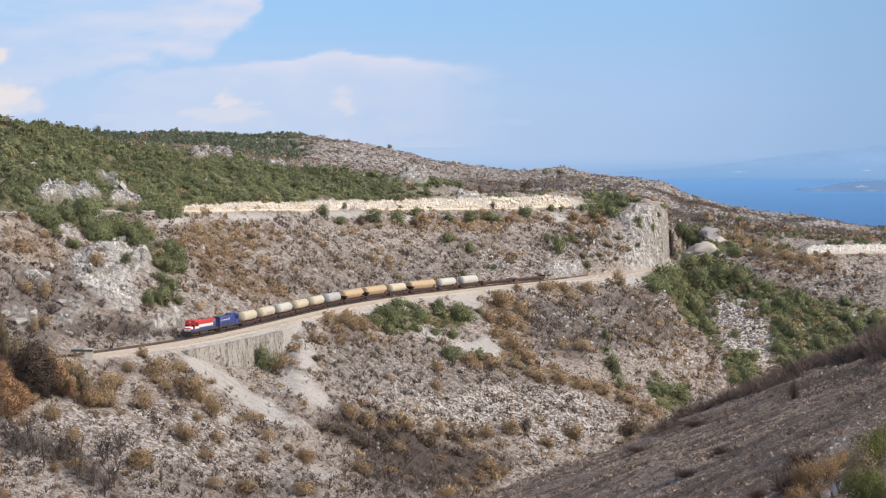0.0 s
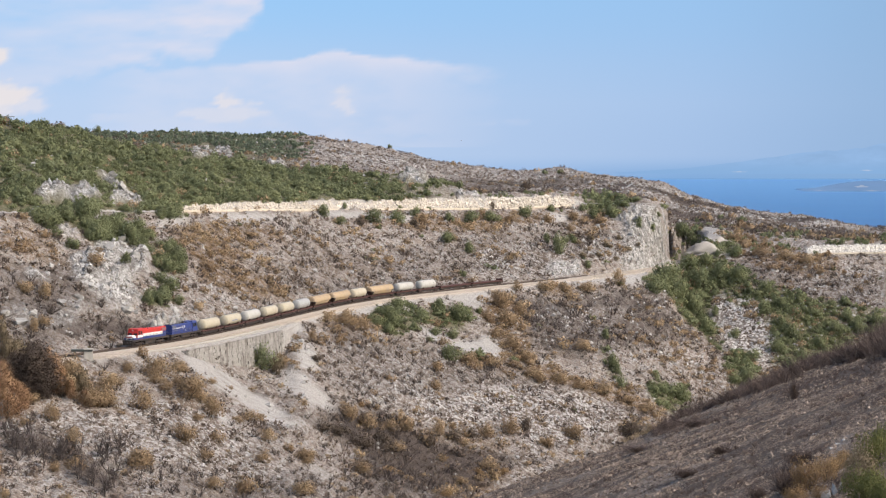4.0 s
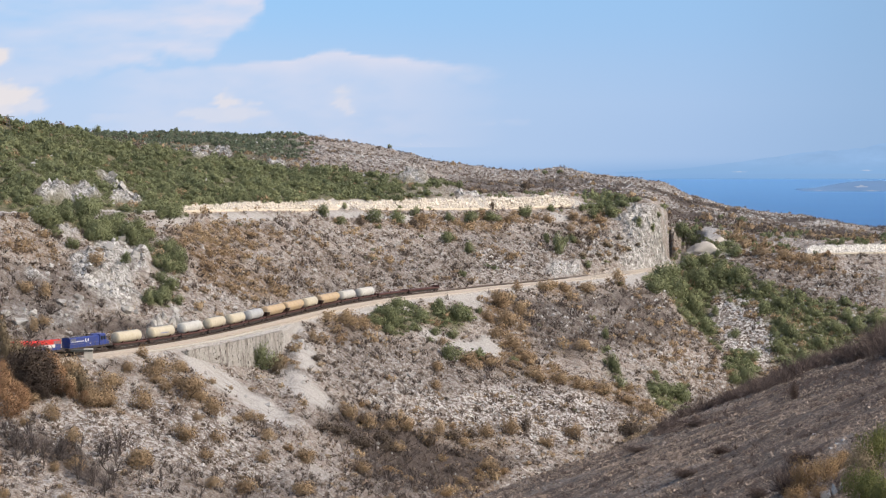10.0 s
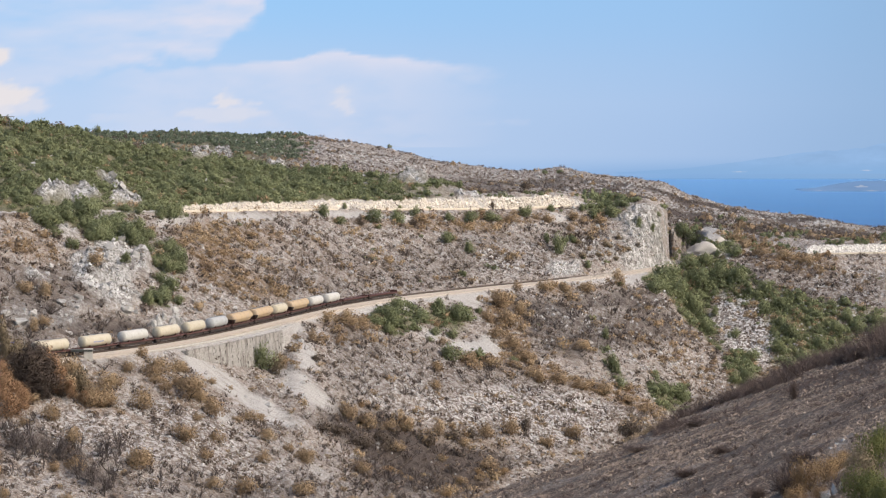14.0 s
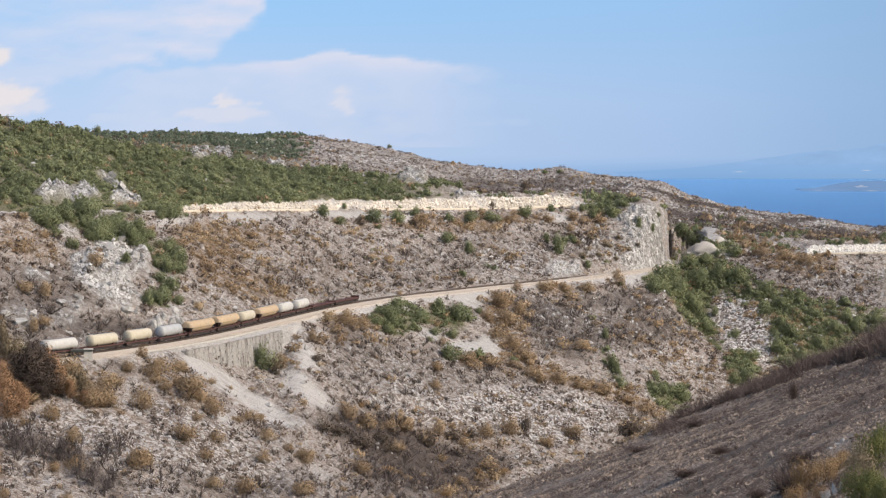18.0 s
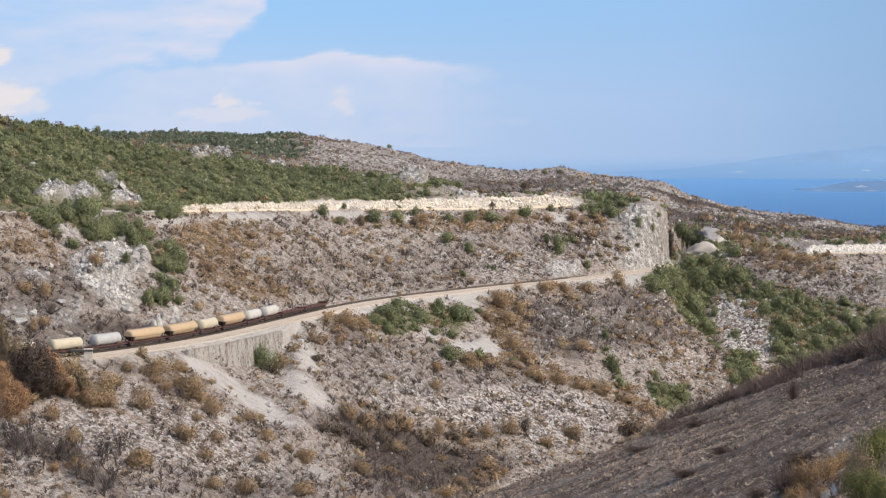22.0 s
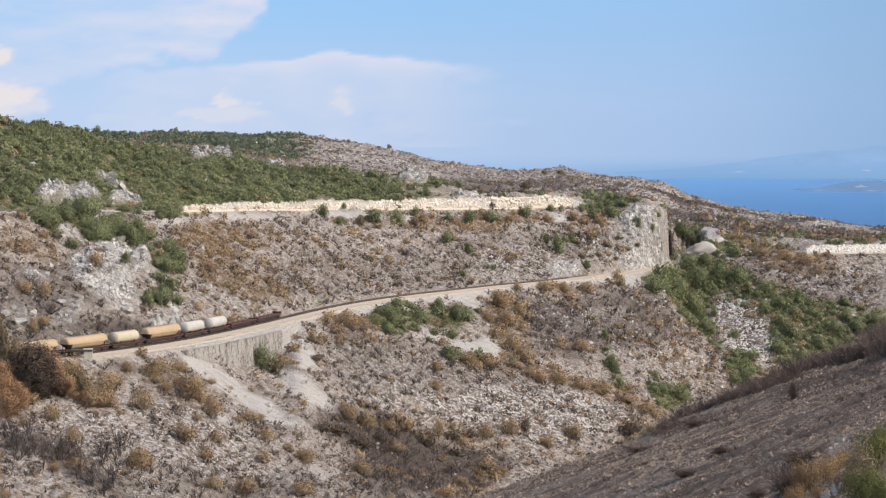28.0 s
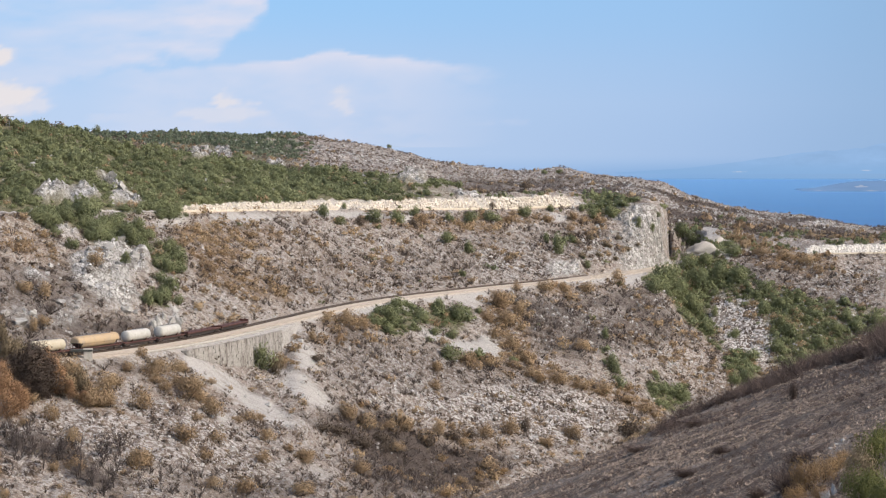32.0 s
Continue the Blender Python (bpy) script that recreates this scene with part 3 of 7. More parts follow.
SCORCHED_BUSHES += [(-44.4, 687.0, 1.8, 4.9), (4.8, 697.0, 2.3, 2.8), (-14.7, 697.5, 3.3, 3.7), (-10.1, 705.0, 2.7, 4.4), (12.2, 715.0, 3.3, 2.9), (-1.0, 719.5, 2.1, 4.8), (-36.9, 720.5, 1.4, 3.5), (5.8, 723.0, 2.7, 2.9), (12.6, 738.5, 2.8, 4.6), (-34.2, 751.0, 1.7, 2.5), (20.4, 754.0, 3.2, 5.7), (31.5, 755.0, 2.9, 3.7), (-28.7, 759.5, 4.1, 4.7), (-2.4, 760.0, 2.2, 3.4), (-24.6, 763.0, 2.9, 4.4), (-2.4, 775.0, 2.2, 3.8), (41.0, 776.0, 3.8, 5.5), (8.2, 794.0, 2.7, 4.2), (0.2, 798.5, 2.3, 3.2), (11.0, 802.5, 2.1, 2.3), (15.5, 803.5, 4.1, 2.9), (28.4, 813.0, 3.4, 3.6), (32.0, 813.0, 2.4, 4.0), (23.1, 818.5, 3.5, 2.4)]
SCORCHED_BUSHES += [(37.9, 821.0, 3.5, 4.0), (45.4, 824.0, 4.0, 3.7), (27.0, 828.0, 3.3, 3.7), (53.4, 834.5, 3.5, 4.1), (22.6, 835.0, 3.5, 5.2), (18.0, 838.5, 3.6, 3.7), (61.3, 839.5, 3.2, 3.4), (68.8, 840.0, 3.6, 3.0), (15.4, 849.0, 2.8, 4.2), (22.1, 853.0, 4.0, 6.1), (47.3, 859.5, 3.6, 3.8), (18.6, 867.5, 3.7, 6.6), (26.4, 868.0, 2.5, 5.4), (26.2, 895.5, 2.0, 3.6), (36.8, 910.0, 3.9, 4.1), (44.4, 920.5, 3.1, 3.7), (53.1, 929.0, 3.9, 4.1), (-7.1, 941.0, 2.3, 2.9), (66.6, 959.0, 2.8, 6.4), (26.5, 983.0, 2.6, 3.5), (50.8, 1008.0, 2.2, 3.1), (41.9, 1008.5, 2.9, 4.0), (52.8, 1025.0, 3.0, 4.1), (63.7, 1035.0, 3.0, 3.2)]
SCORCHED_BUSHES += [(151.7, 1052.0, 4.2, 4.2), (143.1, 1057.5, 4.5, 4.2), (133.9, 1059.5, 4.0, 4.3), (126.2, 1096.0, 3.7, 3.4)]
GOLDEN_BUSHES = [(-37.4, 609.0, 1.6, 1.9), (-73.4, 620.0, 1.7, 3.3), (-14.4, 650.0, 2.8, 1.9), (0.9, 652.5, 2.2, 2.5), (-11.6, 655.5, 1.6, 1.5), (-9.1, 656.5, 1.9, 1.9), (-22.6, 700.0, 1.7, 1.9), (9.7, 709.0, 1.9, 1.9), (17.0, 715.0, 2.4, 2.2)]
DARK_BUSHES = [(-31.1, 648.5, 3.2, 3.2), (-27.2, 661.0, 3.4, 3.5), (-21.5, 665.5, 3.6, 3.6), (-15.8, 680.0, 3.0, 3.0), (-15.9, 683.0, 3.4, 4.0), (-21.3, 684.5, 2.3, 4.0), (-35.3, 705.0, 1.9, 2.8), (-3.8, 708.5, 3.2, 3.8), (2.6, 722.5, 2.9, 3.5), (8.4, 732.5, 2.4, 2.9), (25.0, 763.0, 2.2, 4.8), (1.9, 792.0, 1.1, 1.8), (59.7, 804.5, 5.2, 7.5), (2.9, 815.0, 1.8, 2.5), (-29.0, 903.0, 2.4, 3.2), (-11.2, 931.0, 2.1, 2.9), (19.2, 1002.0, 1.6, 2.7), (14.8, 1007.5, 1.6, 2.7), (37.9, 1164.0, 3.1, 5.2)]
BROWN_BUSHES = [(-100.3, 581.0, 2.39, 6.44), (-98.0, 584.0, 2.11, 6.44), (-101.3, 580.5, 1.74, 5.31), (-96.2, 586.0, 1.56, 5.88), (-98.8, 583.0, 1.74, 4.97), (-82.7, 578.0, 2.02, 5.88), (-84.9, 578.0, 1.56, 5.2), (-44.8, 679.0, 2.3, 5.6)]
CHARRED_TREES = [(-92.0, 569.5, 4.59, 12.25), (-95.4, 568.0, 3.44, 9.14), (-89.0, 569.5, 2.92, 9.22), (-93.2, 567.0, 3.34, 10.43), (-89.8, 566.5, 2.6, 6.55), (-86.7, 573.0, 1.99, 5.51)]
ORANGE_TREES = [(-95.4, 550.5, 3.33, 10.41), (-93.9, 556.0, 2.59, 7.67), (-93.0, 560.0, 1.98, 5.47), (-89.9, 574.0, 1.73, 10.85), (-88.2, 573.0, 2.1, 9.43), (-86.7, 573.0, 1.85, 7.41), (-84.4, 572.5, 1.3, 4.6), (-98.7, 565.5, 2.35, 6.7), (-81.2, 572.0, 1.61, 3.35)]
BURNT_TREES = [(30.6, 221.5, 1.4, 1.4), (-89.2, 521.0, 2.0, 2.8), (-70.5, 524.5, 2.8, 5.1), (-73.4, 528.5, 2.7, 5.8), (-83.9, 530.0, 1.8, 6.9), (-76.5, 530.0, 2.8, 5.1), (-69.0, 531.5, 2.3, 5.2), (-90.4, 535.0, 2.3, 4.3), (-87.0, 536.0, 2.3, 4.8), (-60.0, 536.5, 1.5, 6.4), (-81.6, 540.5, 3.0, 4.8), (-65.0, 543.0, 1.4, 2.9), (-54.2, 550.5, 1.5, 3.5), (-51.0, 563.5, 1.5, 2.8), (2.5, 699.0, 3.8, 3.5)]
BURNT_TREES += [(-84.3, 536.5, 2.1, 3.4), (-78.1, 539.0, 3.2, 5.7), (-89.0, 533.5, 2.2, 6.0), (-70.5, 550.0, 3.0, 5.9), (-86.4, 535.0, 2.5, 3.5), (-72.3, 546.5, 3.2, 5.9), (-74.9, 546.5, 2.5, 3.8), (-81.7, 537.5, 3.0, 3.3), (-92.3, 539.5, 2.7, 4.7), (-81.1, 543.5, 3.3, 3.9), (-70.2, 543.5, 2.2, 4.3), (-93.5, 540.0, 3.0, 4.5), (-88.7, 539.5, 2.4, 6.1), (-80.8, 538.5, 2.2, 5.6), (-73.6, 543.0, 3.0, 4.5)]
BROWN_BUSHES += [(52.3, 993.5, 2.2, 2.4), (58.8, 1009.5, 1.8, 2.0), (65.6, 1010.5, 2.6, 2.6), (71.3, 1027.0, 1.6, 2.4), (74.3, 1021.5, 2.4, 2.2), (61.2, 993.5, 1.9, 1.8), (54.0, 982.5, 2.4, 2.2), (68.6, 1004.5, 1.7, 1.8), (79.6, 1030.5, 1.5, 2.0), (50.5, 1000.5, 2.2, 2.0)]
FRONT_BUSHES = [(33.7, 197.0, 1.59, 3.26), (28.0, 167.0, 1.62, 2.95), (27.8, 159.5, 1.11, 2.56), (37.6, 215.5, 1.07, 2.53), (30.6, 179.5, 1.25, 1.92)]
FRONT_BROWN = [(31.6, 191.0, 1.49, 2.97), (29.7, 183.5, 1.02, 2.05)]
OUTCROPS = [(-75.5, 660.0, 1.2, 2.4), (-74.4, 663.0, 1.5, 3.5), (-73.7, 667.5, 1.0, 2.7), (-71.6, 669.0, 1.2, 3.9), (-70.5, 671.0, 1.2, 4.8), (-69.8, 673.0, 0.8, 2.7), (-82.6, 661.5, 1.8, 2.9), (-80.8, 664.5, 1.2, 2.4), (-103.1, 615.0, 2.1, 2.7), (-101.1, 623.0, 1.4, 2.2), (-106.9, 616.5, 1.4, 2.5), (-96.8, 642.5, 1.7, 2.3), (-93.7, 651.5, 1.7, 2.3), (-89.2, 666.5, 2.2, 3.3), (-87.6, 677.5, 2.0, 3.6), (-94.5, 678.5, 1.8, 3.0), (-90.4, 711.5, 1.4, 2.5), (-91.3, 694.5, 2.3, 3.4), (-85.3, 702.5, 1.9, 3.1), (-103.1, 693.5, 1.1, 1.5), (-112.6, 692.5, 1.1, 2.8), (-99.8, 786.5, 1.6, 3.5), (-103.8, 797.5, 1.4, 3.6), (-96.4, 780.5, 1.6, 2.4)]
HILL_ROCKS = [(-123.3, 762.0, 1.2, 2.4), (-123.9, 772.0, 0.9, 1.7), (-122.4, 794.0, 0.9, 1.6), (-120.1, 797.0, 0.7, 1.2), (-117.7, 826.5, 0.9, 0.9), (-112.9, 812.0, 0.7, 1.1)]
FRONT_ROCKS = [(27.9, 184.0, 0.5, 1.15), (28.6, 184.0, 0.44, 1.05), (29.2, 184.5, 0.36, 0.8), (36.9, 240.0, 0.37, 0.37), (38.1, 243.5, 0.43, 0.38), (38.9, 244.5, 0.38, 0.33), (39.0, 265.5, 0.36, 0.3)]
FRONT_SCORCHED = [(28.7, 198.0, 1.54, 3.01), (30.5, 201.5, 1.3, 2.28), (33.6, 215.0, 1.09, 1.79), (26.2, 188.0, 1.01, 1.57), (36.1, 226.5, 0.85, 1.0), (27.5, 184.0, 0.84, 1.26)]
FRONT_BURNT = [(27.5, 201.0, 1.3, 1.79), (33.8, 237.0, 1.32, 0.95), (26.3, 210.5, 0.7, 0.94), (51.2, 368.5, 0.58, 2.3), (32.0, 290.5, 0.97, 0.78), (25.8, 267.5, 1.19, 0.83), (28.8, 372.0, 2.07, 0.83), (39.1, 391.5, 2.62, 0.87)]
# mounds: x, y, half width, height
SPOIL = [(111.8, 1067.6, 9.5, 4.0), (117.5, 1092.0, 6.2, 1.8)]


def natural_spline(k, v, q):
    """Natural cubic spline through (k, v), read at q."""
    n, h = len(k), np.diff(k)
    a, b = np.eye(n), np.zeros(n)
    for i in range(1, n - 1):
        a[i, i - 1:i + 2] = h[i - 1], 2 * (h[i - 1] + h[i]), h[i]
        b[i] = 6 * ((v[i + 1] - v[i]) / h[i] - (v[i] - v[i - 1]) / h[i - 1])
    m = np.linalg.solve(a, b)
    i = np.clip(np.searchsorted(k, q) - 1, 0, n - 2)
    s, t = (k[i + 1] - q) / h[i], (q - k[i]) / h[i]
    return s * v[i] + t * v[i + 1] + ((s ** 3 - s) * m[i] + (t ** 3 - t) * m[i + 1]) * h[i] ** 2 / 6


# the railway's centre line, densely, by its length
_t = np.array(TRACK)
_k = np.r_[0, np.cumsum(np.hypot(*np.diff(_t[:, :2], axis=0).T))]
ARC = np.arange(0, _k[-1], 1.0)
RAIL = np.stack([natural_spline(_k, _t[:, i], ARC) for i in range(3)], 1)
RAIL[:, 2] = np.interp(ARC, _k, _t[:, 2]) - 0.75


def hash2(ix, iy, seed):
    h = (ix.astype(np.int64) * 374761393 + iy.astype(np.int64) * 668265263 + seed * 974711) & 0xFFFFFFFF
    h = ((h ^ (h >> 13)) * 1274126177) & 0xFFFFFFFF
    return ((h ^ (h >> 16)) & 0xFFFFFF) / float(0xFFFFFF)


def vnoise(x, y, seed=0):
    ix, iy = np.floor(x), np.floor(y)
    fx, fy = x - ix, y - iy
    fx, fy = fx * fx * (3 - 2 * fx), fy * fy * (3 - 2 * fy)
    a, b = hash2(ix, iy, seed), hash2(ix + 1, iy, seed)
    c, d = hash2(ix, iy + 1, seed), hash2(ix + 1, iy + 1, seed)
    return (a + (b - a) * fx) * (1 - fy) + (c + (d - c) * fx) * fy - 0.5


def fbm(x, y, scale, octaves=4, seed=0):
    out, amp = 0, 1.0
    for i in range(octaves):
        out = out + amp * vnoise(x / scale + 17.3 * i, y / scale - 9.1 * i, seed + i)
        scale, amp = scale * 0.47, amp * 0.55
    return out


def smooth(a, b, x):
    t = np.clip((x - a) / (b - a), 0, 1)
    return t * t * (3 - 2 * t)


# the fitted lines over the bearing u = x / y, from the camera's hill to beyond the skyline
US = np.linspace(-0.62, 0.62, 1860)


def bend(line, wide=5):
    p = np.array(line, float)
    p = p[np.argsort(p[:, 0] / p[:, 1])]
    u = p[:, 0] / p[:, 1]
    cols = []
    for i in range(1, p.shape[1]):
        v = np.interp(US, u, p[:, i])
        pad = np.r_[[v[0]] * wide, v, [v[-1]] * wide]
        cols.append(np.convolve(pad, np.ones(2 * wide + 1) / (2 * wide + 1), "valid"))
    return cols


def fitted_lines():
    brow, floor, thal = bend(BROW, 9), bend(FLOOR, 15), bend(THALWEG, 13)
    road, crest, saddle, sky = bend(ROAD, 2), bend(CREST, 2), bend(SADDLE, 7), bend(SKYLINE, 9)
    ru, ry, rz = RAIL[:, 0] / RAIL[:, 1], RAIL[:, 1], RAIL[:, 2]
    keep = ru < 0.0905
    order = np.argsort(ru[keep])
    ru, ry, rz = ru[keep][order], ry[keep][order], rz[keep][order]
    hill = np.array(HILL)
    u = np.r_[ru, hill[:, 0] / hill[:, 1]]
    ty, tz = np.interp(US, u, np.r_[ry, hill[:, 1]]), np.interp(US, u, np.r_[rz, hill[:, 2]])
    on = 1 - smooth(0.089, 0.0955, US)
    d = np.gradient(RAIL[:, :2], axis=0)
    d /= np.linalg.norm(d, axis=1)[:, None]
    lean = (d[:, 0] * RAIL[:, 1] - d[:, 1] * RAIL[:, 0]) / np.hypot(RAIL[:, 0], RAIL[:, 1])
    lean = np.interp(US, ru, lean[keep][order])
    lean = np.convolve(np.r_[[lean[0]] * 20, lean, [lean[-1]] * 20], np.ones(41) / 41, "valid")
    bank = 7.5 * (1 - smooth(-0.1745, -0.1655, US))
    wall = np.clip((US + 0.101) / 0.024, 0, 1) * (1 - smooth(-0.0665, -0.054, US))
    edge_y, far_y = ty - 3.9 / lean * on, ty + (4.3 / lean) * on + 3 * (1 - on)
    toe_y = edge_y - (0.8 + 2.2 * wall) / lean * on - 4 * (1 - on)
    toe_z = tz - (0.6 + 0.55 * wall) * on - 2.5 * (1 - on)
    foot_y = toe_y - (1.2 - 0.5 * wall) / lean * on - 4 * (1 - on)
    foot_z = toe_z - (0.7 + 7.0 * wall) * on - 2.5 * (1 - on)
    cut = np.interp(US, [-0.3, -0.12, -0.1, -0.08, -0.04, 0.0, 0.03, 0.047, 0.056, 0.14, 0.146, 0.3],
                    [0.3, 0.5, 1.6, 2.4, 2.7, 3.7, 4.2, 4.2, 0.3, 0.2, 3.2, 3.0])
    one = np.ones_like(US)
    lines = [
        (3 * one, 58.2 * one),
        (110 * one, 42.9 + (0.3536 * US - 0.111) * 110),
        tuple(brow), tuple(floor), tuple(thal),
        (foot_y, foot_z), (toe_y, toe_z), (edge_y, tz + bank - 0.25), (far_y, tz - 0.25),
        tuple(road), (road[0] + 9, road[1]), (road[0] + 11.5, road[1] + cut),
        tuple(crest), tuple(saddle), tuple(sky),
        (sky[0] + 330, -40 * one), (2600 * one, -60 * one),
    ]
    ys, zs = [], []
    for i, (y, z) in enumerate(lines):
        if ys:
            y = np.maximum(y, ys[-1] + 1.0)
        ys.append(y), zs.append(z)
    return np.array(ys), np.array(zs)


LY, LZ = fitted_lines()
# how rough the ground is between one line and the next
ROUGH = [0.2, 0.6, 1.2, 2.2, 2.6, 0.4, 0.35, 0.05, 2.2, 0.1, 1.0, 2.0, 2.4, 3.4, 2.0, 0.0, 0.0]


def rail_distance(x, y):
    """Distance to the railway's centre line and its height there."""
    best, height = np.full(x.shape, 1e9), np.zeros(x.shape)
    for px, py, pz in RAIL[::4]:
        d = (x - px) ** 2 + (y - py) ** 2
        m = d < best
        best[m], height[m] = d[m], pz
    return np.sqrt(best), height


def cover(kind, x, y, ragged=4.0, soft=1.8):
    """How thickly the patches of one kind cover (x, y): ragged at their edges, 0 outside."""
    wob = fbm(x, y, 9, 4, 5) * ragged
    out = np.zeros(x.shape)
    soft = {"char": 4.5, "rubble": 4.0}.get(kind, soft)
    for weight, p in LAND[kind]:
        lo, hi = p.min(0) - 9, p.max(0) + 9
        at = np.flatnonzero((x > lo[0]) & (x < hi[0]) & (y > lo[1]) & (y < hi[1]))
        if not len(at):
            continue
        px, py = x[at], y[at]
        near, inside = np.full(len(at), 1e9), np.zeros(len(at), bool)
        for (ax, ay), (bx, by) in zip(p, np.roll(p, -1, 0)):
            dx, dy = bx - ax, by - ay
            t = np.clip(((px - ax) * dx + (py - ay) * dy) / (dx * dx + dy * dy + 1e-9), 0, 1)
            near = np.minimum(near, np.hypot(px - ax - t * dx, py - ay - t * dy))
            if dy:
                inside ^= ((ay > py) != (by > py)) & (px < ax + (py - ay) / dy * dx)
        d = np.where(inside, near, -near) + wob[at]
        out[at] = np.maximum(out[at], weight * smooth(-soft, soft, d))
    return out


def ground(x, y, detail=True):
    """The ground's height at (x, y), and the number of the strip between two fitted lines."""
    x, y = np.asarray(x, float), np.asarray(y, float)
    u = np.clip(x / np.maximum(y, 1e-3), US[0], US[-1])
    z, strip = np.full(x.shape, -60.0), np.zeros(x.shape, int)
    prev_y, prev_z = None, None
    rough = np.zeros(x.shape)
    for i in range(len(LY)):
        yy, zz = np.interp(u, US, LY[i]), np.interp(u, US, LZ[i])
        if i:
            m = (y >= prev_y) & (y < yy)
            t = (y - prev_y) / (yy - prev_y)
            z[m], strip[m] = (prev_z + (zz - prev_z) * t)[m], i - 1
            a = 0.5 * (ROUGH[i - 1] + ROUGH[max(i - 2, 0)])
            b = 0.5 * (ROUGH[i - 1] + ROUGH[min(i, 16)])
            if i in (8, 10):
                a = b = ROUGH[i - 1]
            edge = np.minimum(t, 1 - t) * 4
            r = np.where(edge > 1, ROUGH[i - 1], np.where(t < 0.5, a + (ROUGH[i - 1] - a) * edge, b + (ROUGH[i - 1] - b) * edge))
            rough[m] = r[m]
        prev_y, prev_z = yy, zz
    if detail:
        n = fbm(x, y, 38, 3, 3) * 1.25 + fbm(x, y, 7, 3, 11) * 0.33
        stone = cover("rock", x, y, 3.0)
        crag = np.abs(fbm(x, y, 9, 3, 23)) * 6.5 + np.abs(fbm(x, y, 3.2, 3, 29)) * 3.0 - 0.5
        crag = crag + np.where(strip == 11, 0.2, 0)
        lump = fbm(x, y, 2.4, 3, 31) * 0.75
        along, across = 0.91 * x + 0.41 * y, -0.41 * x + 0.91 * y
        scree = cover("scree", x, y, 3.0)
        lump = lump * (1 - 0.8 * scree) + (strip == 1) * (np.abs(fbm(along / 6, across, 2.6, 4, 37)) - 0.2) * 0.65
        d, h = rail_distance(x, y)
        calm = smooth(4.2, 11.0, d)
        z = z + calm * (rough * n * (1 - 0.5 * scree) + stone * crag * np.minimum(rough, 1) + lump * np.minimum(rough, 1.2))
        hold = np.where(u < -0.15, smooth(2.5, 4.4, d), np.where(y > 1035, smooth(3.4, 8.0, d), 1))
        z = h + (z - h) * hold
    # notch behind the cliff and earth by the shelter, shaped to fit the camera's view
    notch = smooth(0.0891, 0.0896, u) * smooth(102.1, 101.3, x) * smooth(1066, 1072, y) * smooth(1165, 1150, y)
    z = z + (np.minimum(z, 1.8) - z) * notch
    z = z + 1.0 * np.exp(-((x + 84.3) / 3.2) ** 2 - ((y - 599) / 2.6) ** 2)
    return z, strip


# ---- meshes ----
def np_mesh(name, verts, faces, material, smooth_faces=False, attrs=(), normals=None):
    """A mesh from arrays: verts (n, 3), faces (m, 3 or 4)."""
    me = bpy.data.meshes.new(name)
    n, m, k = len(verts), len(faces), faces.shape[1]
    me.vertices.add(n), me.loops.add(m * k), me.polygons.add(m)
    me.vertices.foreach_set("co", np.ascontiguousarray(verts, np.float32).ravel())
    me.loops.foreach_set("vertex_index", np.ascontiguousarray(faces, np.int32).ravel())
    me.polygons.foreach_set("loop_start", np.arange(0, m * k, k, dtype=np.int32))
    me.polygons.foreach_set("use_smooth", np.full(m, smooth_faces))
    for key, values in attrs:
        me.attributes.new(key, "FLOAT", "POINT").data.foreach_set("value", np.ascontiguousarray(values, np.float32))
    me.update(calc_edges=True)
    me.materials.append(material)
    if normals is not None:
        me.normals_split_custom_set_from_vertices(np.ascontiguousarray(normals, np.float32))
    return me


def part(name, bm, material, parent, label=""):
    """Links a bmesh (or a ready mesh) as one mesh object under a thing or a part."""
    me = bm
    if isinstance(bm, bmesh.types.BMesh):
        me = bpy.data.meshes.new(name)
        bm.to_mesh(me)
        bm.free()
        me.materials.append(material)
    ob = new(name, me)
    ob.parent = parent
    return tagged(ob, label)


def grid_faces(r, c):
    idx = np.arange(r * c).reshape(r, c)
    return np.stack([idx[:-1, :-1], idx[:-1, 1:], idx[1:, 1:], idx[1:, :-1]], -1).reshape(-1, 4)


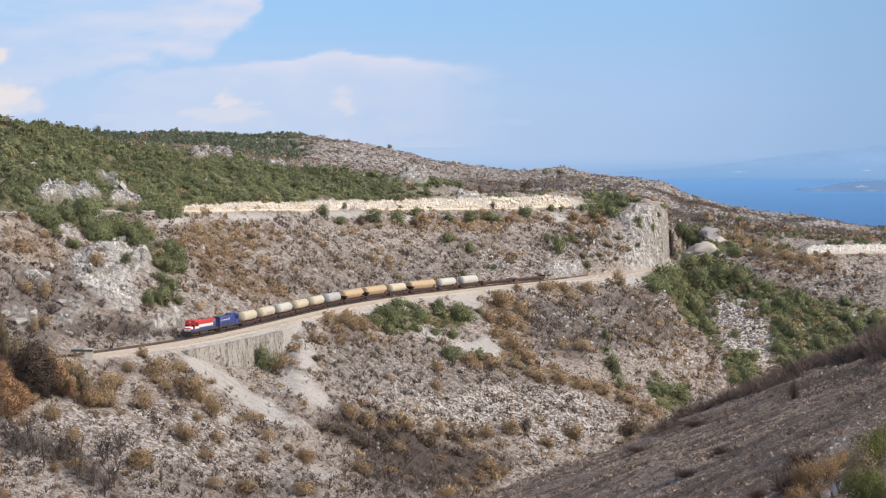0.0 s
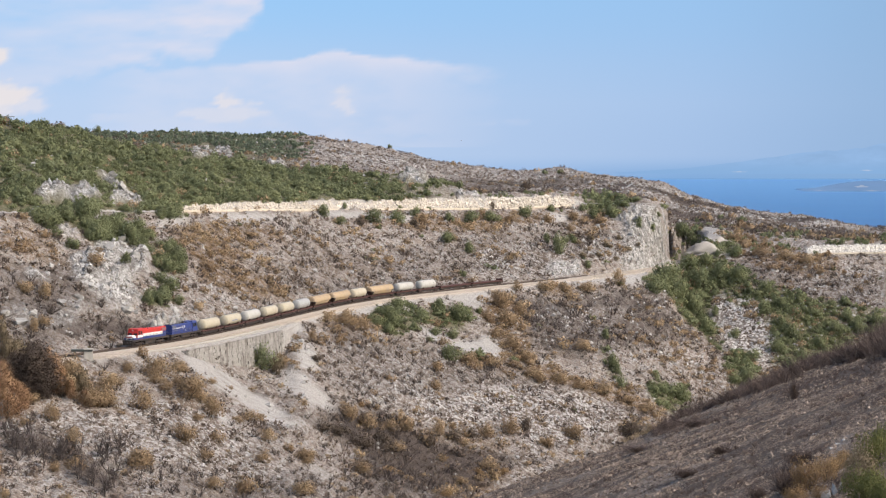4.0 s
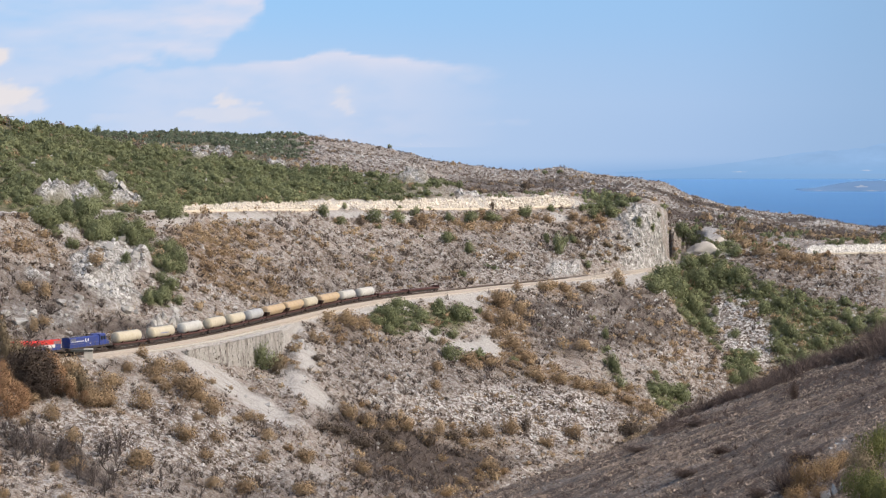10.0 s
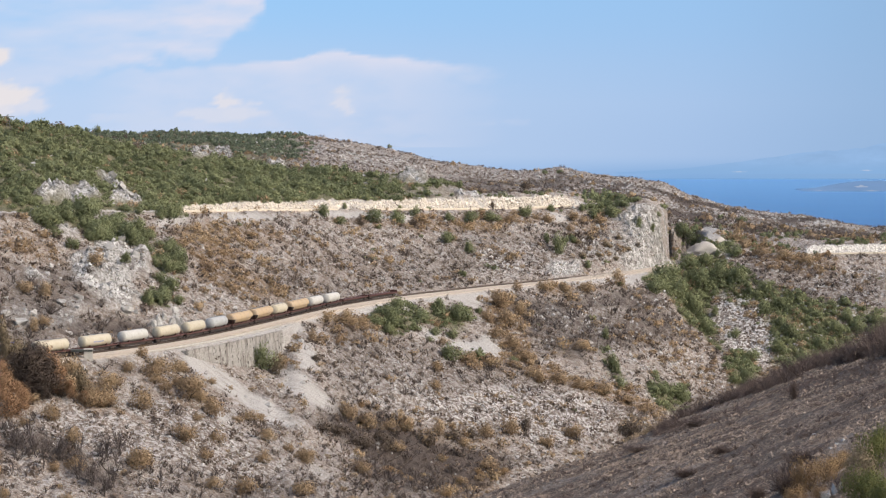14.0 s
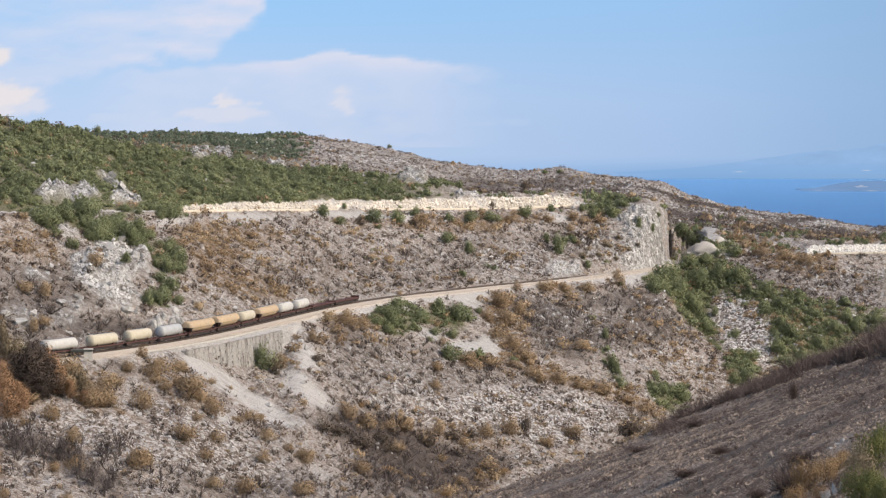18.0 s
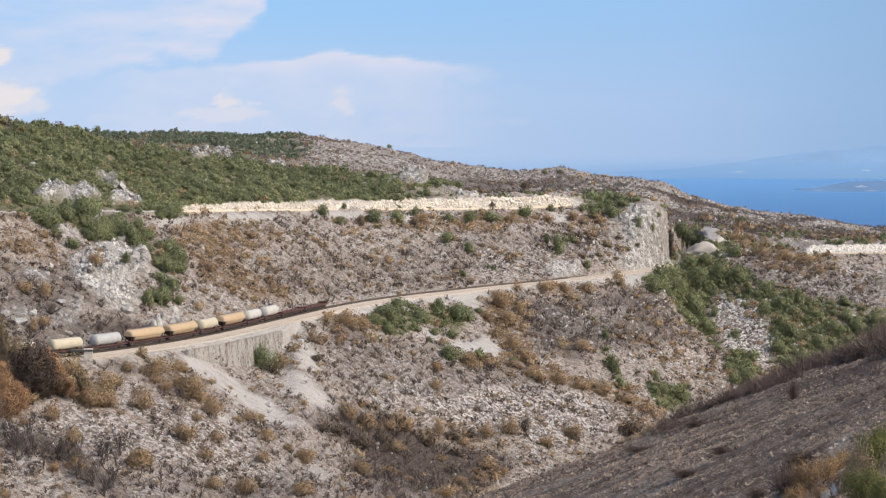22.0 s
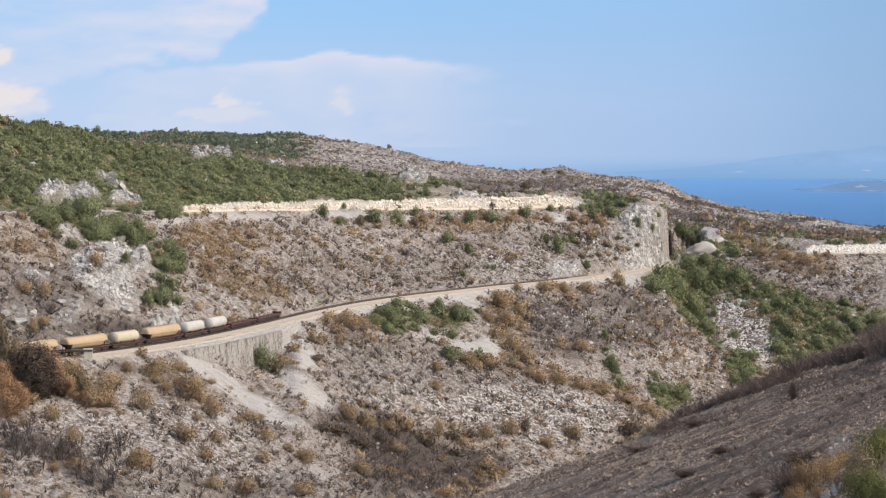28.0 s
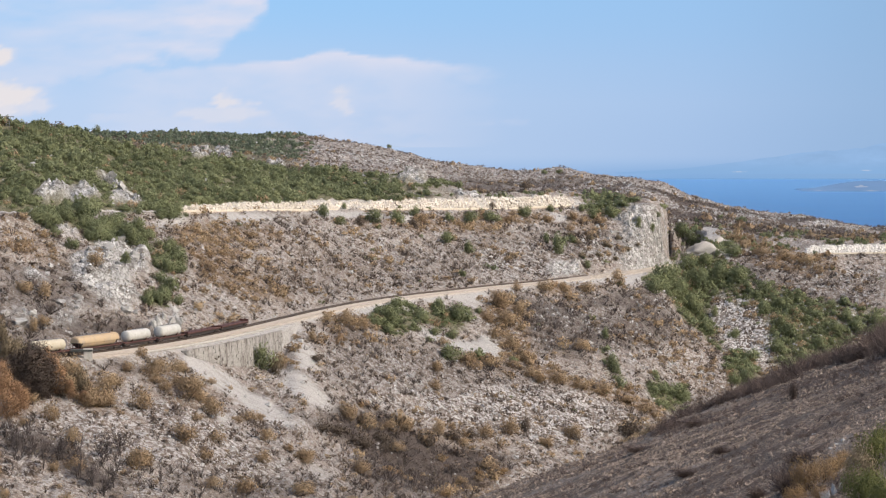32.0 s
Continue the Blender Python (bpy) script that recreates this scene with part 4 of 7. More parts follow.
# ---- the land ----
def land():
    u = np.r_[-6, -4, -3, -2, -1.5, -1.1, -0.8, np.linspace(-0.6, -0.2, 24), np.linspace(-0.19, 0.19, 470), np.linspace(0.2, 0.6, 24), 0.8, 1.1, 1.5, 2, 3, 4, 6]
    counts = [4, 240, 8, 22, 125, 5, 6, 8, 120, 6, 9, 60, 8, 80, 6, 3]
    cols_y = [np.interp(u, US, ly) for ly in LY]
    rows = []
    for i, k in enumerate(counts):
        for j in range(k):
            rows.append(cols_y[i] + (cols_y[i + 1] - cols_y[i]) * j / k)
    rows.append(cols_y[-1])
    y = np.array(rows)
    x = u[None, :] * y
    z, strip = ground(x.ravel(), y.ravel())
    r, c = y.shape
    idx = np.arange(r * c).reshape(r, c)
    faces = np.stack([idx[:-1, :-1], idx[:-1, 1:], idx[1:, 1:], idx[1:, :-1]], -1).reshape(-1, 4)
    x, y = x.ravel(), y.ravel()
    d, _ = rail_distance(x, y)
    uu = x / y
    patch = fbm(x, y, 20, 4, 41)
    near = np.isin(strip, (0, 1))
    rock = cover("rock", x, y, 3.0) * smooth(4.6, 7, d)
    rock = np.maximum(rock, (strip == 10) * 0.9)
    steep = (strip == 8) * smooth(0.064, 0.078, uu + 0.012 * patch) * (1 - smooth(0.0905, 0.0925, uu)) * 0.9
    rock = np.maximum(rock, steep)
    scree = cover("scree", x, y, 3.0)
    scree = np.maximum(scree, (strip == 10) * 0.9 * ((uu < 0.055) | (uu > 0.142)))
    rim = np.isin(strip, (4, 5, 6)) * (1 - smooth(0.087, 0.092, uu))
    scree = np.maximum(scree, rim * (1 - smooth(4.5, 8, d + 7 * patch)) * smooth(-0.16, -0.12, uu))
    gravel = np.maximum(rim * (1 - smooth(3.9, 5.5, d)), (strip == 9) * (1 - smooth(0.05, 0.06, uu)) * smooth(-0.12, -0.1, uu))
    gravel = np.maximum(gravel, np.isin(strip, (6, 7)) * (1 - smooth(4.0, 5.2, d))) * smooth(-0.162, -0.155, uu)
    soot = cover("char", x, y)
    soot = np.maximum(soot, (strip == 13) * 0.95 * smooth(-0.06, 0.16, fbm(x, y, 45, 4, 43)) * smooth(0.03, 0.07, uu))
    char = near * (0.97 - 0.3 * smooth(0.1, 0.4, patch))
    char = np.maximum(char, (strip == 2) * 0.9)
    turf = np.maximum(cover("green", x, y), (strip == 11) * (1 - smooth(-0.03, 0.02, uu)) * 0.9)
    turf = np.maximum(turf, (strip == 13) * (1 - smooth(-0.07, -0.05, uu)) * 0.8)
    turf = turf * (1 - (strip >= 7) * smooth(0.084, 0.087, uu) * (1 - smooth(0.0965, 0.099, uu)))
    rust = cover("rust", x, y)
    rubble = cover("rubble", x, y) + (strip == 13) * 0.3 * smooth(-0.05, 0.0, uu) * (1 - 0.6 * smooth(0.04, 0.09, uu))
    attrs = [("rubble", rubble), ("rock", rock), ("scree", scree), ("gravel", gravel), ("char", char), ("soot", soot), ("turf", turf), ("rust", rust)]
    # the hill goes on round and behind the viewer
    side = np.r_[np.linspace(-900, -40, 24), np.linspace(-30, 30, 41), np.linspace(40, 900, 24)]
    edge = np.maximum(3.2, np.abs(side) / 5.95)
    back, depth = np.meshgrid(edge, np.linspace(0, 1, 36) ** 2)
    bx, by = np.tile(side, (36, 1)), back - depth * (back + 700)
    bz = ground(side, edge)[0][None, :] - 0.03 + 0.03 * (back - by) + fbm(bx, by, 60, 4, 13) * 6 * smooth(3, 70, back - by)
    bx, by, bz = bx[::-1], by[::-1], bz[::-1]
    faces = np.concatenate([faces, grid_faces(36, len(side)) + len(x)])
    x, y, z = np.r_[x, bx.ravel()], np.r_[y, by.ravel()], np.r_[z, bz.ravel()]
    attrs = [(k, np.r_[a, np.full(bx.size, 0.9 if k == "char" else 0.0)]) for k, a in attrs]
    me = np_mesh("ground", np.stack([x, y, z], 1), faces, GROUND, True, attrs)
    tagged(new("ground", me), "stony burnt karst hillside with scree, limestone and ash", "hillside", kind="structure")


land()


def sea_and_sky():
    m = Nodes("blue_sea", 0.4)
    w = m.noise(0.012, 4, 0.6, (0.4, 1.6, 1))
    m.bump(m.noise(0.15, 3), 0.3, 0.6)
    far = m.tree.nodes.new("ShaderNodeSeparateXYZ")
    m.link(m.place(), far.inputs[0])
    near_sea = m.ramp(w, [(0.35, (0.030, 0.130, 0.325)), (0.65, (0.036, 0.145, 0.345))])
    # haze painted in: the water gets paler with distance
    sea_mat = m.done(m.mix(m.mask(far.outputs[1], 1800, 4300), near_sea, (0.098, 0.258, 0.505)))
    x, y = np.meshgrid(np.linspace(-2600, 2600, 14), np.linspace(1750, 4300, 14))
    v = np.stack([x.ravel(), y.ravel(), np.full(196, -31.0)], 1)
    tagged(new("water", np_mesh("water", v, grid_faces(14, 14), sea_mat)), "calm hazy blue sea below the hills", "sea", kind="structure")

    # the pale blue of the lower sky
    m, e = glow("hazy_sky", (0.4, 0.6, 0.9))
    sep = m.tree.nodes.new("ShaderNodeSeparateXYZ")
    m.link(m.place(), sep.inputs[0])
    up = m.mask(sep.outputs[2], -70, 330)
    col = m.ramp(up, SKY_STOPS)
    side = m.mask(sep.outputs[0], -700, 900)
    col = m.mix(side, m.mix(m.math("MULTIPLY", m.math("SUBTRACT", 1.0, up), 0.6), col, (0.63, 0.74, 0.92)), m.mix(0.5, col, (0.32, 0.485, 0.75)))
    # the hazy far end of the sea is painted into the backdrop's foot
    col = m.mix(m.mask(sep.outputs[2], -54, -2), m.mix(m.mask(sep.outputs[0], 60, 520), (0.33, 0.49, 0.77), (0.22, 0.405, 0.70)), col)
    # lens vignetting painted in: the sky darkens towards the right edge
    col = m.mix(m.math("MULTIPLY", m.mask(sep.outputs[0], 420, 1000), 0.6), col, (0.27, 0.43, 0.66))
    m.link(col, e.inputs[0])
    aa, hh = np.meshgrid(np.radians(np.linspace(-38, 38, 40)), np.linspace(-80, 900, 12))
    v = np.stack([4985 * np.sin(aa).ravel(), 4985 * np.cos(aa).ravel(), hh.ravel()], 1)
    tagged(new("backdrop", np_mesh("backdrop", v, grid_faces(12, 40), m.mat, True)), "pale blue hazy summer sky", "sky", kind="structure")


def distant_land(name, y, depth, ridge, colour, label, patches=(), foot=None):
    """A far ridge that rises from the sea, its haze painted as glowing colour: ridge as (x, height)."""
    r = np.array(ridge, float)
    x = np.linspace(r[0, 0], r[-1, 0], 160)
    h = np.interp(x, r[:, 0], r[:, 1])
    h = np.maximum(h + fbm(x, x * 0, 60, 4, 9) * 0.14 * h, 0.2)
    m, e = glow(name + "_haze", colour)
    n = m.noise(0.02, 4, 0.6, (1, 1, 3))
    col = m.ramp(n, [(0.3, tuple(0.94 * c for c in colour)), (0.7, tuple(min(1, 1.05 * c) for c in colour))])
    # the foot fades into a painted haze colour
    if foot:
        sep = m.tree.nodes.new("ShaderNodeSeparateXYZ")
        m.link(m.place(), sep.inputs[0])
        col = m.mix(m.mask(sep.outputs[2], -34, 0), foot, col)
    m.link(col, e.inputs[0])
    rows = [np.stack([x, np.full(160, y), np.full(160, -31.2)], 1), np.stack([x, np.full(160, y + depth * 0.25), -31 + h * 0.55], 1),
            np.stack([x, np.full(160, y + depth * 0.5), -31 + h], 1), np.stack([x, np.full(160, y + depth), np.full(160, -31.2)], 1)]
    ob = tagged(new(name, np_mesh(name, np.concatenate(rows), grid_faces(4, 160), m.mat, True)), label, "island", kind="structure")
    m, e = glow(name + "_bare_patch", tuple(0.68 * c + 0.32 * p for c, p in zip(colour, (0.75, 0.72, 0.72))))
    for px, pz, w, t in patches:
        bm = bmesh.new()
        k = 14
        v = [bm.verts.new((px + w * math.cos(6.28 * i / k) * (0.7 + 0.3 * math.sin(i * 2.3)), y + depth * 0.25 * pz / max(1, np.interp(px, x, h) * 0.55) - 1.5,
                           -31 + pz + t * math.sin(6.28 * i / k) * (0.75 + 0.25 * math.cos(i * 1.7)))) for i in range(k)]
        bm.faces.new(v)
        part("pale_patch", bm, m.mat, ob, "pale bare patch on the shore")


def cloud_sheet(name, cover, turn, label):
    """A thin sheet of cloud high over the sea: cover gives its thickness over (across, up) in degrees."""
    az, el = np.meshgrid(np.linspace(-12, 12, 220), np.linspace(-0.5, 3.4, 60))
    c, w = [np.clip(v, 0, 1) for v in cover(az, el)]
    a, e = np.radians(az.ravel()), np.radians(el.ravel())
    v = np.stack([turn * np.sin(a), turn * np.cos(a), 60 + turn * np.tan(e)], 1)
    m, em = glow(name, (0.77, 0.755, 0.86))
    t = m.tree.nodes.new("ShaderNodeBsdfTransparent")
    s = m.tree.nodes.new("ShaderNodeMixShader")
    m.link(m.mix(m.attr("heap"), (0.77, 0.755, 0.86), (0.82, 0.775, 0.79)), em.inputs[0])
    m.link(m.attr("cover"), s.inputs[0])
    m.link(t.outputs[0], s.inputs[1])
    m.link(em.outputs[0], s.inputs[2])
    m.link(s.outputs[0], m.tree.nodes["Material Output"].inputs[0])
    ob = new(name, np_mesh(name, v, grid_faces(60, 220), m.mat, True, [("cover", c.ravel()), ("heap", w.ravel())]))
    ob.visible_shadow = False
    return tagged(ob, label, "clouds", kind="structure")


def puff(az, el, x, y, rx, ry, ragged=0.35, seed=0):
    """A billow with a ragged edge round (x, y)."""
    n = fbm(az * 10, el * 22, 6.0, 5, 100 + seed) * ragged * 2.2
    return 1 - smooth(0.55, 1.15, np.sqrt(((az - x) / rx) ** 2 + ((el - y) / ry) ** 2) + n)


def veil(az, el):
    """High cloud with a sharp slanting lower edge, and the heaps under it."""
    n = fbm(az * 10, el * 16, 9, 5, 140)
    edge = np.interp(az, [-13, -9.0, -8.0, -6.6, -5.5, -4.6, -4.05, -3.8, 13], [0.35, 0.8, 1.02, 1.36, 1.58, 2.1, 2.5, 3.6, 6])
    c = smooth(-0.14, 0.22, el - edge + n * 0.5) * (0.5 + 0.4 * smooth(-9, -4.5, az)) * (1 - smooth(-4.25, -3.75, az + 0.6 * n))
    c = c * (0.75 + 0.5 * fbm(az * 6, el * 24, 7, 4, 150))
    heap = np.zeros(c.shape)
    for i, (x, y, rx, ry, k) in enumerate([(-9.75, 0.62, 0.62, 0.40, 0.97), (-10.0, 1.45, 0.36, 0.30, 0.98), (-9.35, 0.5, 0.75, 0.25, 0.6), (-10.2, 0.6, 0.8, 0.5, 0.8)]):
        heap = np.maximum(heap, k * puff(az, el, x, y, rx, ry, 0.42, i))
    return np.maximum(c, heap), heap


def bank(az, el):
    """The long flat cloud bank with a lit upper rim, and small heaps below it."""
    n = fbm(az * 10, el * 30, 8, 5, 170)
    top = np.interp(az, [-8.5, -7.0, -6.6, -5.0, -3.4, -2.9, -2.3, -1.6, -0.6, 0.6, 2.2], [0.7, 1.35, 1.25, 1.36, 1.5, 1.66, 1.72, 1.60, 1.50, 1.38, 1.2]) + n * 0.10
    body = smooth(0.02, -0.10, el - top)
    rim = np.exp(-np.clip(top - el, 0, 9) / 0.33)
    side = smooth(-8.2, -6.4, az) * (1 - smooth(-1.2, 1.9, az + n))
    c = body * side * (0.24 + 0.62 * rim * smooth(-5.6, -2.8, az) + 0.12 * rim + n * 0.22)
    heap = np.zeros(c.shape)
    for i, (x, y, rx, ry, k) in enumerate([(-4.95, 0.22, 0.95, 0.25, 0.55), (-4.9, 0.46, 0.34, 0.27, 0.8), (-4.6, 0.25, 0.5, 0.2, 0.6), (-2.25, 0.5, 0.30, 0.28, 0.62), (-2.1, 0.25, 0.6, 0.14, 0.22), (-6.8, 0.15, 0.9, 0.14, 0.25), (0.9, 0.05, 1.2, 0.10, 0.12)]):
        heap = np.maximum(heap, k * puff(az, el, x, y, rx, ry, 0.45, 20 + i))
    return np.maximum(c, heap), heap


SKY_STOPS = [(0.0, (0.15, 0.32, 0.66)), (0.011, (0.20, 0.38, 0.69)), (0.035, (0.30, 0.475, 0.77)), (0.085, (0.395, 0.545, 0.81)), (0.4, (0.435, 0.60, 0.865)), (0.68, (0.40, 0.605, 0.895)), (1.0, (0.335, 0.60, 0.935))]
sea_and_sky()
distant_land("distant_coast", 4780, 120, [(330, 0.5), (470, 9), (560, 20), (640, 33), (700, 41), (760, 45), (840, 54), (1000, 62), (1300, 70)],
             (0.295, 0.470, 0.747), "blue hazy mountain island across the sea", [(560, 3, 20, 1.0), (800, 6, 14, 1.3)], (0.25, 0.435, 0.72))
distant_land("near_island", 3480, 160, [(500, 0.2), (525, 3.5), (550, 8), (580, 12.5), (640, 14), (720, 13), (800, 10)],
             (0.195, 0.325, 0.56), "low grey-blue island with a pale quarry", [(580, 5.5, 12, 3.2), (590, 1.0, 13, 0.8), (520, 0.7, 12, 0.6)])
CLOUDS = [(cloud_sheet("cloud_veil", veil, 4930, "white high cloud veil with heaps under it"), -0.13),
          (cloud_sheet("cloud_bank", bank, 4950, "long pinkish-white cloud bank with a bright rim"), 0.03)]


# ---- railway, road and walls ----
def add_box(bm, x0, x1, y0, y1, z0, z1, bevel=0.0):
    v = [bm.verts.new((x, y, z)) for x in (x0, x1) for y in (y0, y1) for z in (z0, z1)]
    fs = [bm.faces.new([v[i] for i in q]) for q in ((0, 1, 3, 2), (4, 6, 7, 5), (0, 4, 5, 1), (2, 3, 7, 6), (0, 2, 6, 4), (1, 5, 7, 3))]
    if bevel:
        es = list({e for f in fs for e in f.edges})
        bmesh.ops.bevel(bm, geom=es, offset=bevel, segments=1, affect="EDGES")
    return bm


def box(x0, x1, y0, y1, z0, z1, bevel=0.0):
    return add_box(bmesh.new(), x0, x1, y0, y1, z0, z1, bevel)


def rail_point(s):
    p = [np.interp(s, ARC, RAIL[:, i]) for i in range(3)]
    q = [np.interp(s + 1, ARC, RAIL[:, i]) for i in range(3)]
    d = [b - a for a, b in zip(p, q)]
    n = math.hypot(d[0], d[1])
    return p, (d[0] / n, d[1] / n)


TOP = 0.75  # height of the rail head over the bench


def sweep(name, offset, profile, material, s0, s1, step, label, category, lift=0.0, kind="structure"):
    """A closed profile (across, up) drawn along the railway at a distance from its centre."""
    pts = []
    for s in np.arange(s0, s1, step):
        (x, y, z), (dx, dy) = rail_point(s)
        for a, b in profile:
            pts.append((x + dy * (offset + a), y - dx * (offset + a), z + lift + b))
    n = len(profile)
    m = len(pts) // n
    f = [(i * n + j, i * n + (j + 1) % n, (i + 1) * n + (j + 1) % n, (i + 1) * n + j) for i in range(m - 1) for j in range(n)]
    ob = new(name, np_mesh(name, np.array(pts), np.array(f), material))
    return tagged(ob, label, category, kind=kind)


BALLAST = stone_material("track_ballast", (0.28, 0.235, 0.195), (0.45, 0.395, 0.335), 3.0)
sweep("trackbed", 0, [(-2.6, -0.25), (-1.75, 0.45), (1.75, 0.45), (2.6, -0.25)], BALLAST, 2, 660, 2.0,
      "brown-grey ballast bed of the single railway line", "trackbed")
for side in (-0.75, 0.75):
    sweep("rail", side, [(-0.07, 0.58), (-0.035, 0.75), (0.035, 0.75), (0.07, 0.58)], STEEL, 2, 660, 2.0,
          "rusty steel rail on the ballast", "rail")


def sleepers():
    v, f = [], []
    for s in np.arange(180, 640, 0.65):
        (x, y, z), (dx, dy) = rail_point(s)
        for c, (a, b, h) in enumerate([(i, j, k) for i in (-0.13, 0.13) for j in (-1.3, 1.3) for k in (0.40, 0.585)]):
            v.append((x + dx * a + dy * b, y + dy * a - dx * b, z + h))
        o = len(v) - 8
        f += [(o + q[0], o + q[1], o + q[2], o + q[3]) for q in ((0, 1, 3, 2), (4, 6, 7, 5), (0, 4, 5, 1), (2, 3, 7, 6), (1, 5, 7, 3))]
    tagged(new("sleepers", np_mesh("sleepers", np.array(v), np.array(f), SLEEPER)), "weathered wooden sleepers under the rails", "sleepers", kind="stuff")


sleepers()


# ---- road cut, retaining wall and trackside things ----
def rock_protos(seed, n):
    rng = np.random.RandomState(seed)
    out = []
    for _ in range(n):
        v = np.array([(i, j, k) for i in (-1, 0, 1) for j in (-1, 1) for k in (-1, 0, 1)], float)
        v = v * rng.uniform(0.62, 1.0, v.shape)
        bm = bmesh.new()
        for p in v:
            bm.verts.new(p)
        bmesh.ops.convex_hull(bm, input=bm.verts)
        for q in [q for q in bm.verts if not q.link_faces]:
            bm.verts.remove(q)
        me = bpy.data.meshes.new("rock")
        bm.to_mesh(me)
        bm.free()
        me.materials.append(FRESH_ROCK)
        out.append(me)
    return out


def road_cut():
    """The upper road's ledge and the pale rock face blasted along it."""
    for number, (u0, u1, count) in enumerate([(-0.104, 0.050, 420), (0.1435, 0.19, 230)]):
        rng = np.random.RandomState(50 + number)
        us = np.linspace(u0, u1, 90)
        y0, z0 = np.interp(us, US, LY[9]), np.interp(us, US, LZ[9])
        y1, z1 = np.interp(us, US, LY[11]), np.interp(us, US, LZ[11])
        rows = []
        for off, up in ((0.6, 0.25), (8.6, 0.30)):
            rows.append(np.stack([us * (y0 + off), y0 + off, z0 + up], 1))
        v = np.concatenate(rows + [r - np.array([0, 0, 0.6]) for r in rows])
        n = len(us)
        quad = lambda a, b: [(a * n + i, a * n + i + 1, b * n + i + 1, b * n + i) for i in range(n - 1)]
        ob = new("road", np_mesh("road", v, np.array(quad(0, 1) + quad(2, 0) + quad(1, 3)), ASPHALT))
        tagged(ob, "pale gravel road on a ledge of the hillside", "road", kind="structure")
        rows = []
        for off, up in ((9.0, 0.3), (9.45, 0.3), (9.45, 0.95), (9.0, 0.95)):
            rows.append(np.stack([us * (y0 + off - 9.4), y0 + off - 9.4, z0 + up - 0.3], 1))
        v = np.concatenate(rows)
        ob = new("parapet", np_mesh("parapet", v, np.array(quad(0, 1) + quad(1, 2) + quad(2, 3) + quad(3, 0)), PALE_STONE))
        tagged(ob, "low cream stone parapet along the road", "parapet", kind="structure")
        face = new("road_cut", None)
        tagged(face, "freshly blasted cream-white rock face above the road", "rock face", kind="structure")
        protos = rock_protos(70 + number, 10)
        for me in protos:
            me.materials[0] = (FRESH_ROCK, WHITE_ROCK)[number]
        for i in range(count):
            u = u0 + (u1 - u0) * rng.uniform(0, 1)
            a = np.interp(u, us, y0) + 9.6
            za, zb = np.interp(u, us, z0), np.interp(u, us, z1)
            high = (zb - za) * 1.05
            if high < 0.8:
                continue
            at, big = rng.uniform(0.02, 0.95), rng.uniform(0.25, 1.0) * (0.5 + 0.1 * high) * (1, 0.6)[number]
            k = new("rock", protos[rng.randint(10)])
            k.parent = face
            yy = a + 1.9 * at + rng.uniform(-0.15, 0.3)
            k.matrix_basis = Matrix.LocRotScale((u * yy, yy, za + high * at), Euler((rng.uniform(-0.5, 0.3), rng.uniform(-0.6, 0.6), rng.uniform(0, 6.28))),
                                                (big * rng.uniform(0.8, 1.6), big, big * rng.uniform(0.7, 1.2)))


def cut_rubble():
    """Small broken stones all over the faces of the road cut."""
    for u0, u1, count, material, label in ((-0.104, 0.052, 2600, FRESH_ROCK, "broken cream limestone on the face of the road cut"),
                                           (0.1435, 0.19, 900, WHITE_ROCK, "broken white limestone on the face of the road cut")):
        rng = np.random.RandomState(58)
        u, at = rng.uniform(u0, u1, count), rng.uniform(0, 1, count)
        y0, z0, z1 = np.interp(u, US, LY[9]), np.interp(u, US, LZ[9]), np.interp(u, US, LZ[11])
        y = y0 + 9.2 + 2.4 * at
        z = z0 + (z1 - z0) * at + 0.1
        s = rng.uniform(0.2, 0.75, count) * (0.55 + 0.12 * (z1 - z0))
        spots = np.stack([u * y, y, z, s, s * rng.uniform(0.8, 1.6, count), rng.uniform(0, 6.28, count)], 1)[z1 - z0 > 0.9]
        stuff("cut_stones", [rough_stone(rng) for _ in range(12)], spots, material, label, "rocks", rng.uniform(0, 1, len(spots)), False)


PALE_STONE = stone_material("pale_parapet_stone", (0.56, 0.48, 0.37), (0.74, 0.66, 0.54), 0.5)
WHITE_ROCK = stone_material("white_cut_limestone", (0.60, 0.56, 0.50), (0.85, 0.82, 0.77))
road_cut()


